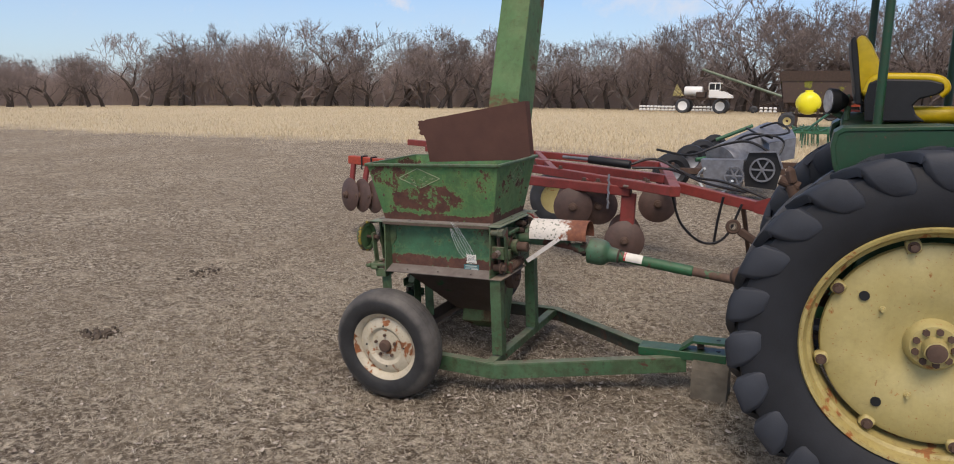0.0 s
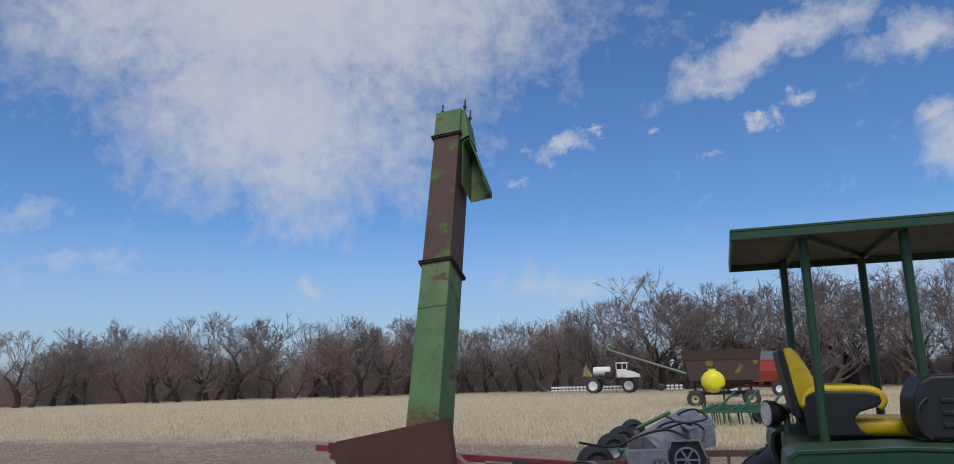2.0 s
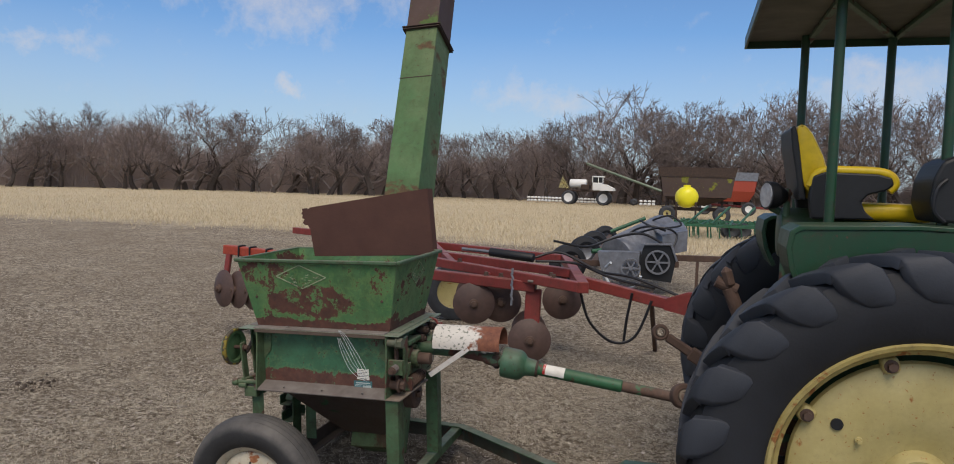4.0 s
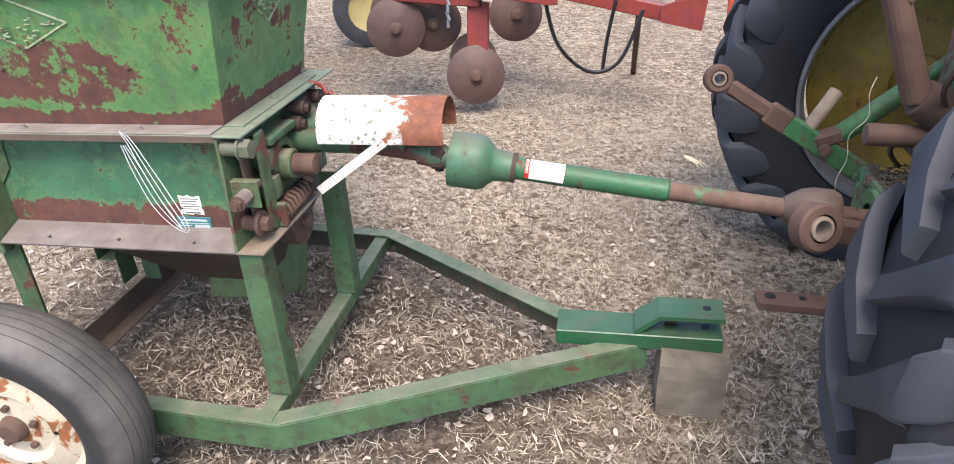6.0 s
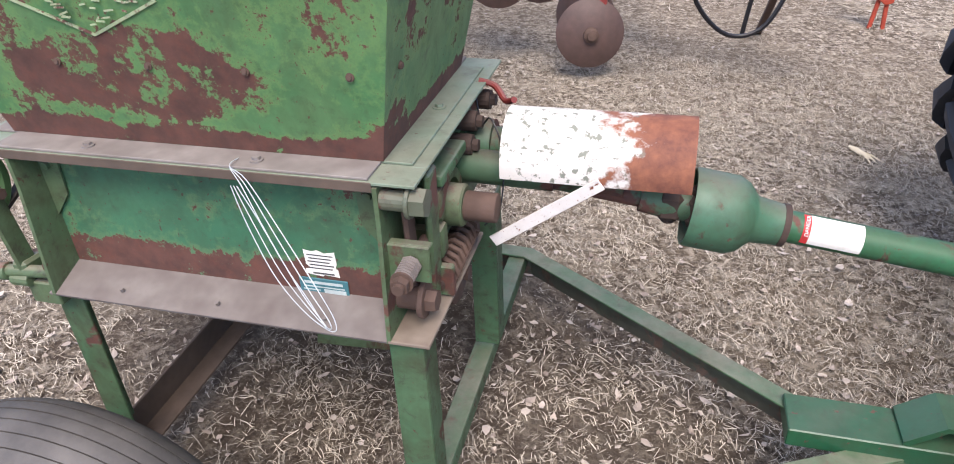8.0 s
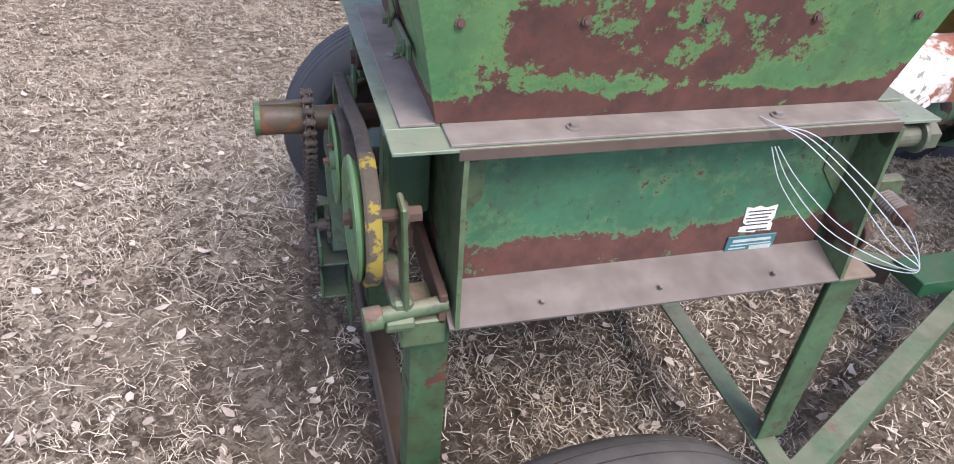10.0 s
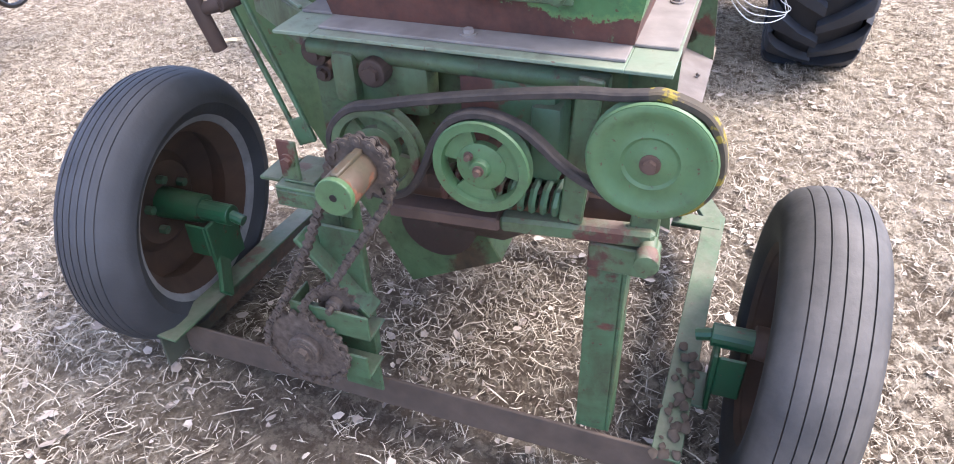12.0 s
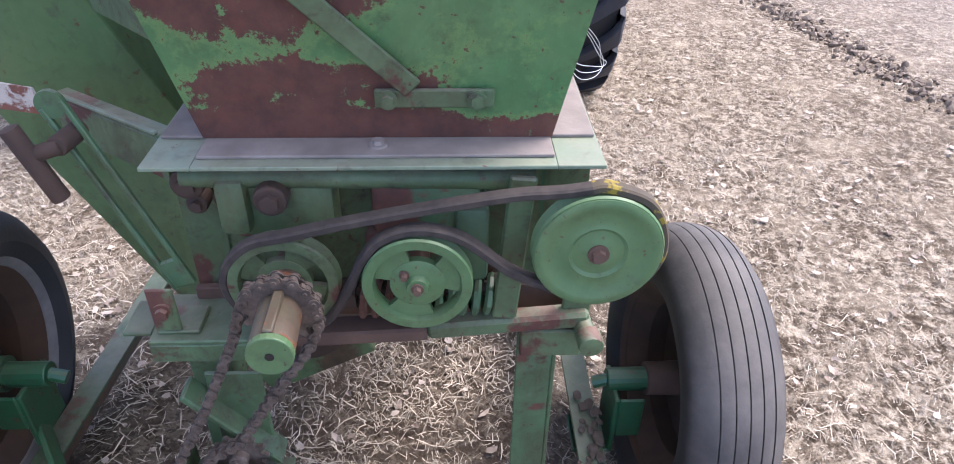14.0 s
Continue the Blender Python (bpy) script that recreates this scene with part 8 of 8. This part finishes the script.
drive = sheave((-0.443, 0.470, 0.807), 0.080, 0.030, M_green, "drive_sheave", 4, "green slotted drive sheave")
M_sheave = paint("sheave_green", (0.062, 0.145, 0.060), (0.095, 0.185, 0.080), rust=0.66, scale=12, dust=0.1, grime=0.4)
idler = sheave((-0.472, 0.278, 0.826), 0.078, 0.026, M_sheave, "idler_sheave", 3, "pale green slotted idler sheave")
bm = B()
spin(bm, [(-0.018, 0.0), (-0.018, 0.014), (-0.008, 0.018), (-0.008, 0.0)], Matrix.Translation((-0.472, 0.278, 0.826)), 24)
part("hub", bm, M_sheave, idler, smooth=True)
part("hub_bolt", bolt(B(), (-0.490, 0.278, 0.826), (-1, 0, 0), 0.006), M_rust, idler)
part("set_screw", bolt(B(), (-0.481, 0.296, 0.844), (-1, 0, 0), 0.005), M_rust, idler)
tens = sheave((-0.468, 0.030, 0.877), 0.091, 0.030, M_sheave, "tension_sheave", 0, "plain green dished tension sheave")
bm = B()
spin(bm, [(-0.014, 0.0), (-0.014, 0.018), (-0.012, 0.022), (-0.011, 0.036), (-0.0145, 0.041), (-0.0125, 0.046), (-0.012, 0.066), (-0.0175, 0.074), (-0.0185, 0.082), (-0.0165, 0.0875), (-0.010, 0.0865), (0.004, 0.05), (0.004, 0.0)], Matrix.Translation((-0.468, 0.030, 0.877)), 48)
part("web", bm, M_sheave, tens, smooth=True)
bm = B()
bolt(bm, (-0.483, 0.030, 0.877), (-1, 0, 0), 0.010, 0.008)
rod(bm, (-0.465, 0.030, 0.877), (-0.40, 0.030, 0.877), 0.010, 12)
bolt(bm, (-0.405, 0.030, 0.877), (1, 0, 0), 0.013, 0.02)
part("axle_bolt", bm, M_rust, tens, "worn axle bolt")
bm = B()
bar(bm, (-0.412, 0.024, 0.905), (-0.402, 0.036, 0.700), 0.010, 0.045, 0.003, up=(0, 1, 0))
part("tension_arm", bm, M_green, mill, "green tension arm")
bm = B()
rod(bm, (-0.455, 0.020, 0.692), (X0, 0.030, 0.696), 0.014, 14)
rod(bm, (-0.470, 0.018, 0.690), (-0.440, 0.020, 0.692), 0.020, 14, None, 0.003)
part("pivot_bar", bm, M_green, mill, smooth=True)
# belt, part of it yellow with lichen
belt_back = ((-0.4595, 0.045, 0.977), (-0.457, 0.09, 0.969), (-0.455, 0.150, 0.955), (-0.456, 0.27, 0.935), (-0.455, 0.38, 0.912), (-0.452, 0.45, 0.893), (-0.449, 0.51, 0.876), (-0.447, 0.548, 0.835), (-0.446, 0.552, 0.79), (-0.447, 0.52, 0.738), (-0.450, 0.47, 0.724),
             (-0.455, 0.415, 0.745), (-0.460, 0.38, 0.80), (-0.464, 0.355, 0.855), (-0.466, 0.325, 0.894), (-0.466, 0.275, 0.910), (-0.464, 0.215, 0.892), (-0.463, 0.15, 0.838), (-0.463, 0.095, 0.800), (-0.463, 0.04, 0.776))
belt_front = ((-0.463, 0.04, 0.776), (-0.463, -0.03, 0.796), (-0.463, -0.068, 0.850), (-0.463, -0.068, 0.905), (-0.462, -0.04, 0.956), (-0.460, 0.02, 0.979), (-0.4595, 0.045, 0.977))
hub = Vector((0.030, 0.877))
belt_back, belt_front = [[(x, *(hub + (Vector((y, z)) - hub) * 0.91)) if (Vector((y, z)) - hub).length < 0.125 else (x, y, z) for x, y, z in line] for line in (belt_back, belt_front)]
part("belt", ribbon(B(), belt_back, 0.022, 0.013), M_belt, mill, "cracked worn drive belt", smooth=True)
part("belt", ribbon(B(), belt_front, 0.0222, 0.0132), M_belt_y, mill, "stretch of belt yellow with lichen", smooth=True)
M_worn = paint("worn_shaft", (0.105, 0.068, 0.048), (0.075, 0.095, 0.055), rust=0.52, scale=16, rust_col=(0.12, 0.055, 0.030), dust=0.0)
# main roll shaft with sprocket
bm = B()
rod(bm, (X0, 0.468, 0.808), (-0.520, 0.463, 0.813), 0.024, 20)
rod(bm, (-0.505, 0.463, 0.813), (-0.603, 0.458, 0.818), 0.030, 22, None, 0.003)
box(bm, (-0.600, 0.452, 0.842), (-0.520, 0.466, 0.852), 0.002)
part("roll_shaft", bm, M_worn, mill, "rusty shaft hub", smooth=True)
bm = B()
rod(bm, (-0.600, 0.458, 0.818), (-0.612, 0.4575, 0.8185), 0.0305, 22, None, 0.002)
part("shaft_cap", bm, M_sheave, mill, "green painted shaft end")
part("centre_hole", rod(B(), (-0.6115, 0.4575, 0.8185), (-0.6128, 0.4575, 0.8185), 0.006, 14), M_black, mill, "dark centre hole")


def sprocket(c, r, teeth, mat, name, label, w=0.008):
    bm = B()
    outer = []
    for k in range(teeth * 4):
        a = 2 * math.pi * k / (teeth * 4)
        rr = (r + 0.008 if k % 4 in (0, 1) else r - 0.003)
        outer.append((rr * math.cos(a), rr * math.sin(a)))
    a = [bm.verts.new((c[0] - w / 2, c[1] + y, c[2] + z)) for y, z in outer]
    b = [bm.verts.new((c[0] + w / 2, c[1] + y, c[2] + z)) for y, z in outer]
    bm.faces.new(a)
    bm.faces.new(b[::-1])
    for i in range(len(outer)):
        j = (i + 1) % len(outer)
        bm.faces.new((a[i], b[i], b[j], a[j]))
    disc_x(bm, c, r * 0.42, 0.04, 24)
    bolt(bm, (c[0] - 0.02, c[1], c[2]), (-1, 0, 0), r * 0.2, 0.012)
    return part(name, bm, mat, mill, label)


SA, SBt, SC = (-0.515, 0.463, 0.813), (-0.512, 0.647, 0.364), (-0.480, 0.581, 0.473)
sprocket(SA, 0.047, 14, M_chain, "sprocket", "small rusty sprocket")
sprocket(SBt, 0.084, 24, M_chain, "sprocket", "large rusty lower sprocket")
sprocket(SC, 0.038, 12, M_chain, "sprocket", "rusty idler sprocket")
# roller chain of separate links round the sprockets
loop = [Vector((-0.513, y, z)) for y, z in ((0.463, 0.864), (0.500, 0.850), (0.518, 0.815), (0.535, 0.76), (0.600, 0.62), (0.680, 0.47), (0.728, 0.40), (0.738, 0.350), (0.715, 0.298), (0.660, 0.272), (0.605, 0.280), (0.570, 0.315), (0.560, 0.355),
                                            (0.585, 0.405), (0.632, 0.440), (0.635, 0.475), (0.610, 0.510), (0.560, 0.545), (0.500, 0.640), (0.430, 0.745), (0.412, 0.79), (0.416, 0.835), (0.440, 0.860))]
dense = []
for i in range(len(loop)):
    a, c = loop[i], loop[(i + 1) % len(loop)]
    n = max(1, int((c - a).length / 0.004))
    dense += [a + (c - a) * k / n for k in range(n)]
links, last = [], None
for p in dense:
    if last is None or (p - last).length >= 0.0200:
        links.append(p)
        last = p
chain = new("roller_chain")
chain.parent = mill
chain["label"] = "rusty roller chain"
link_me = []
for x in (0.0095, 0.0062):
    bm = B()
    for e in (-x, x - 0.0026):
        for y in (0.0, 0.020):
            rod(bm, (e, y, 0), (e + 0.0026, y, 0), 0.0082, 12)
        box(bm, (e + 0.0003, 0.002, -0.0046), (e + 0.0023, 0.018, 0.0046), 0.0)
    rod(bm, (-0.0055, 0.0, 0), (0.0055, 0.0, 0), 0.0062, 10)
    rod(bm, (-0.0122, 0.0, 0), (0.0122, 0.0, 0), 0.0034, 8)
    ob = part("link", bm, M_chain, chain)
    link_me.append(ob.data)
    bpy.data.objects.remove(ob)
for i, p in enumerate(links):
    q = links[(i + 1) % len(links)]
    ob = new("link", link_me[i % 2])
    ob.parent = chain
    d = (q - p).normalized()
    rot = Matrix((Vector((1, 0, 0)), d, Vector((1, 0, 0)).cross(d))).transposed().to_4x4()
    rot.translation = p
    ob.matrix_basis = rot
# bracket that carries the lower sprockets
bm = B()
box(bm, (-0.44, 0.535, 0.19), (-0.432, 0.625, 0.62), 0.003)
part("sprocket_plate", bm, M_frame, mill, "green upright sprocket plate")
bm = B()
bar(bm, (-0.450, 0.655, 0.60), (-0.450, 0.520, 0.440), 0.012, 0.05, 0.003, up=(1, 0, 0))
part("sprocket_brace", bm, M_frame, mill)
for z, y0, y1 in ((0.440, 0.505, 0.675), (0.330, 0.520, 0.690)):
    bm = B()
    box(bm, (-0.505, y0, z - 0.03), (-0.499, y1, z + 0.03), 0.002)
    box(bm, (-0.499, y0, z - 0.03), (-0.4405, y1, z - 0.024), 0.002)
    box(bm, (-0.499, y1 - 0.006, z - 0.024), (-0.4405, y1, z + 0.03), 0.002)
    part("sprocket_bracket", bm, M_frame, mill, "green sprocket bracket")
# castings, springs and rods behind the belt
bm = B()
box(bm, (XL - 0.055, 0.395, 0.84), (XL, 0.555, 0.955), 0.018, None, 2)
box(bm, (XL - 0.075, 0.515, 0.86), (XL, 0.56, 0.95), 0.012, None, 2)
part("bearing_housing", bm, M_green, mill, "cast green bearing housing", smooth=True)
for a, y, z, rr in ((0.05, 0.48, 0.925, 0.024), (0.02, 0.60, 0.935, 0.024), (0.0, 0.60, 0.89, 0.016), (0.0, 0.56, 0.90, 0.016)):
    bm = rod(B(), (XL - a, y, z), (XL - a - 0.035, y, z), rr, 18, None, 0.004)
    bolt(bm, (XL - a - 0.03, y, z), (-1, 0, 0), rr * 0.6, 0.010)
    part("bearing_bolt", bm, M_rust_dark, mill, "dark greasy bolt")
bm = B()
box(bm, (XL - 0.06, 0.185, 0.845), (XL, 0.345, 0.945), 0.014, None, 2)
box(bm, (XL - 0.07, 0.175, 0.77), (XL, 0.225, 0.90), 0.010, None, 2)
box(bm, (XL - 0.045, 0.225, 0.76), (XL, 0.36, 0.844), 0.012, None, 2)
part("bearing_housing", bm, M_dirty, mill, "cast green bearing housing", smooth=True)
bm = B()
rod(bm, (-0.46, 0.278, 0.826), (XL, 0.278, 0.826), 0.016, 16)
part("idler_axle", bm, M_rust, mill, smooth=True)
bm = B()
spring(bm, (-0.398, 0.165, 0.742), (-0.398, 0.375, 0.738), 0.028, 0.0065, 11)
part("coil_spring", bm, M_dirty, mill, "greasy dark coil spring", smooth=True)
bm = B()
rod(bm, (-0.392, 0.13, 0.749), (-0.392, 0.40, 0.741), 0.010, 10)
rod(bm, (-0.392, 0.14, 0.749), (-0.392, 0.163, 0.748), 0.026, 6)
rod(bm, (-0.392, 0.377, 0.742), (-0.392, 0.40, 0.741), 0.026, 6)
part("spring_rod", bm, M_rust_dark, mill)
bm = B()
rod(bm, (-0.385, 0.605, 0.948), (-0.385, 0.110, 0.940), 0.016, 14)
part("tie_rod", bm, M_green, mill, "green tie rod", smooth=True)
bm = B()
bar(bm, (-0.418, 0.130, 0.962), (-0.418, 0.150, 0.712), 0.012, 0.038, 0.003, up=(0, 1, 0))
part("roll_arm", bm, M_green, mill, "green flat swing arm")
bm = B()
bar(bm, (-0.405, 0.475, 0.672), (-0.405, 0.270, 0.682), 0.045, 0.026, 0.004)
part("tie_bar", bm, M_rust, mill, "rusty half of the tie bar")
bm = B()
bar(bm, (-0.407, 0.2695, 0.682), (-0.407, 0.015, 0.704), 0.035, 0.030, 0.006)
rod(bm, (-0.435, 0.020, 0.676), (-0.39, 0.020, 0.676), 0.016, 12, None, 0.003)
part("tie_bar", bm, M_green, mill, "green half of the tie bar")
bm = B()
bar(bm, (-0.342, 0.02, ZB + 0.03), (-0.342, YB, ZB + 0.03), 0.014, 0.06, 0.002)
part("bottom_rail", bm, M_rust, mill)
# back corner: plates, slotted adjuster and crank
bm = B()
box(bm, (-0.450, 0.535, 0.690), (-0.335, 0.690, 0.698), 0.002)
box(bm, (-0.430, 0.690, 0.690), (-0.35, 0.735, 0.698), 0.002)
box(bm, (-0.450, 0.535, 0.655), (-0.444, 0.690, 0.6895), 0.002)
part("corner_plate", bm, M_frame, mill, "dusty green corner plate")
bm = B()
box(bm, (-0.435, 0.615, 0.699), (-0.372, 0.68, 0.705), 0.002)
box(bm, (-0.435, 0.640, 0.7055), (-0.429, 0.680, 0.785), 0.002)
bolt(bm, (-0.436, 0.66, 0.745), (-1, 0, 0), 0.010)
part("adjuster_foot", bm, M_green, mill)
a0, a1 = Vector((-0.405, 0.630, 0.770)), Vector((-0.392, 0.745, 1.060))
d = (a1 - a0).normalized()
s = Vector((0, d.z, -d.y))
bm = B()
for o in (-0.015, 0.015):
    bar(bm, a0 + s * o, a1 + s * o, 0.008, 0.010, 0.002, up=(1, 0, 0))
bar(bm, a0, a0 + d * 0.05, 0.008, 0.038, 0.003, up=s)
rod(bm, a1 - Vector((0.004, 0, 0)), a1 + Vector((0.004, 0, 0)), 0.0195, 20)
part("slotted_adjuster", bm, M_frame, mill, "green slotted adjuster bar")
bm = B()
c = a0 + d * 0.265
rod(bm, c + Vector((0.02, 0, 0)), c + Vector((-0.035, 0.008, 0)), 0.014, 16, None, 0.003)
rod(bm, c + Vector((-0.030, 0.004, 0)), c + Vector((-0.036, 0.046, -0.012)), 0.011, 14, None, 0.002)
rod(bm, c + Vector((-0.040, 0.056, 0.030)), c + Vector((-0.034, 0.024, -0.078)), 0.013, 16, None, 0.003)
part("crank_handle", bm, M_rust_dark, mill, "rusty crank handle", smooth=True)
bm = B()
angle_iron(bm, (-0.335, 0.645, 0.985), (-0.160, 0.875, 0.975), 0.03, 0.075, flip=1)
part("back_angle", bm, M_green, mill, "green angle iron")
part("angle_edge", bar(B(), (-0.333, 0.648, 0.9885), (-0.158, 0.878, 0.9785), 0.008, 0.005, 0.001), M_plate, mill, "pale worn upper edge")
bm = B()
angle_iron(bm, (-0.33, 0.60, 1.165), (-0.10, 0.80, 1.150), 0.03, 0.06, flip=1)
part("hopper_stay", bm, M_green, mill)
bm = B()
sheet(bm, [(-0.33, 0.79, 1.015), (-0.33, 0.80, 1.055), (-0.31, 1.02, 1.085), (-0.31, 1.015, 1.04)], 0.004)
M_scrap = paint("scrap_white", (0.46, 0.43, 0.39), (0.54, 0.51, 0.46), rust=0.50, scale=20, rust_col=(0.12, 0.055, 0.042), dust=0.0, grime=0.4)
part("guard_scrap", bm, M_scrap, mill, "flaking white and rust guard strip")
rail_clods = random.Random(4)
for k in range(44):
    u = rail_clods.random()
    p = Vector((-0.42 + 0.30 * u + rail_clods.gauss(0, 0.01), -0.075 + rail_clods.gauss(0, 0.014), ZR + 0.004))
    tmp = B()
    bmesh.ops.create_icosphere(tmp, subdivisions=2, radius=rail_clods.uniform(0.004, 0.012), matrix=Matrix.Translation(p) @ Matrix.Diagonal((1.3, 1.0, 0.45, 1)))
    for v in tmp.verts:
        v.co += Vector((noise.noise(v.co * 70), noise.noise(v.co * 70 + Vector((9, 0, 0))), noise.noise(v.co * 70 + Vector((0, 9, 0))))) * 0.005
    part("mud_lump", merge(B(), tmp), M_loam, mill, "lump of dried mud", smooth=True)

# printed word on the drive shaft's label
txt = bpy.data.curves.new("word", "FONT")
txt.body, txt.size, txt.extrude = "DANGER", 0.0105, 0.0003
txt.align_x, txt.align_y = "CENTER", "CENTER"
tmp_ob = new("word", txt)
dg = bpy.context.evaluated_depsgraph_get()
w_me = bpy.data.meshes.new_from_object(tmp_ob.evaluated_get(dg))
bpy.data.objects.remove(tmp_ob)
w_me.materials.append(M_paper)
word = new("label_word", w_me)
word.parent = shaft
word["label"] = "pale word on the red edge of the label"
wx = PD
wz = Vector((0, -0.75, 0.66))
wz = (wz - wx * wz.dot(wx)).normalized()
rot = Matrix((wx, wz.cross(wx), wz)).transposed().to_4x4()
rot.translation = pto(0.6165) + wz * 0.0334
word.matrix_basis = rot @ Matrix.Rotation(radians(90), 4, "Z")
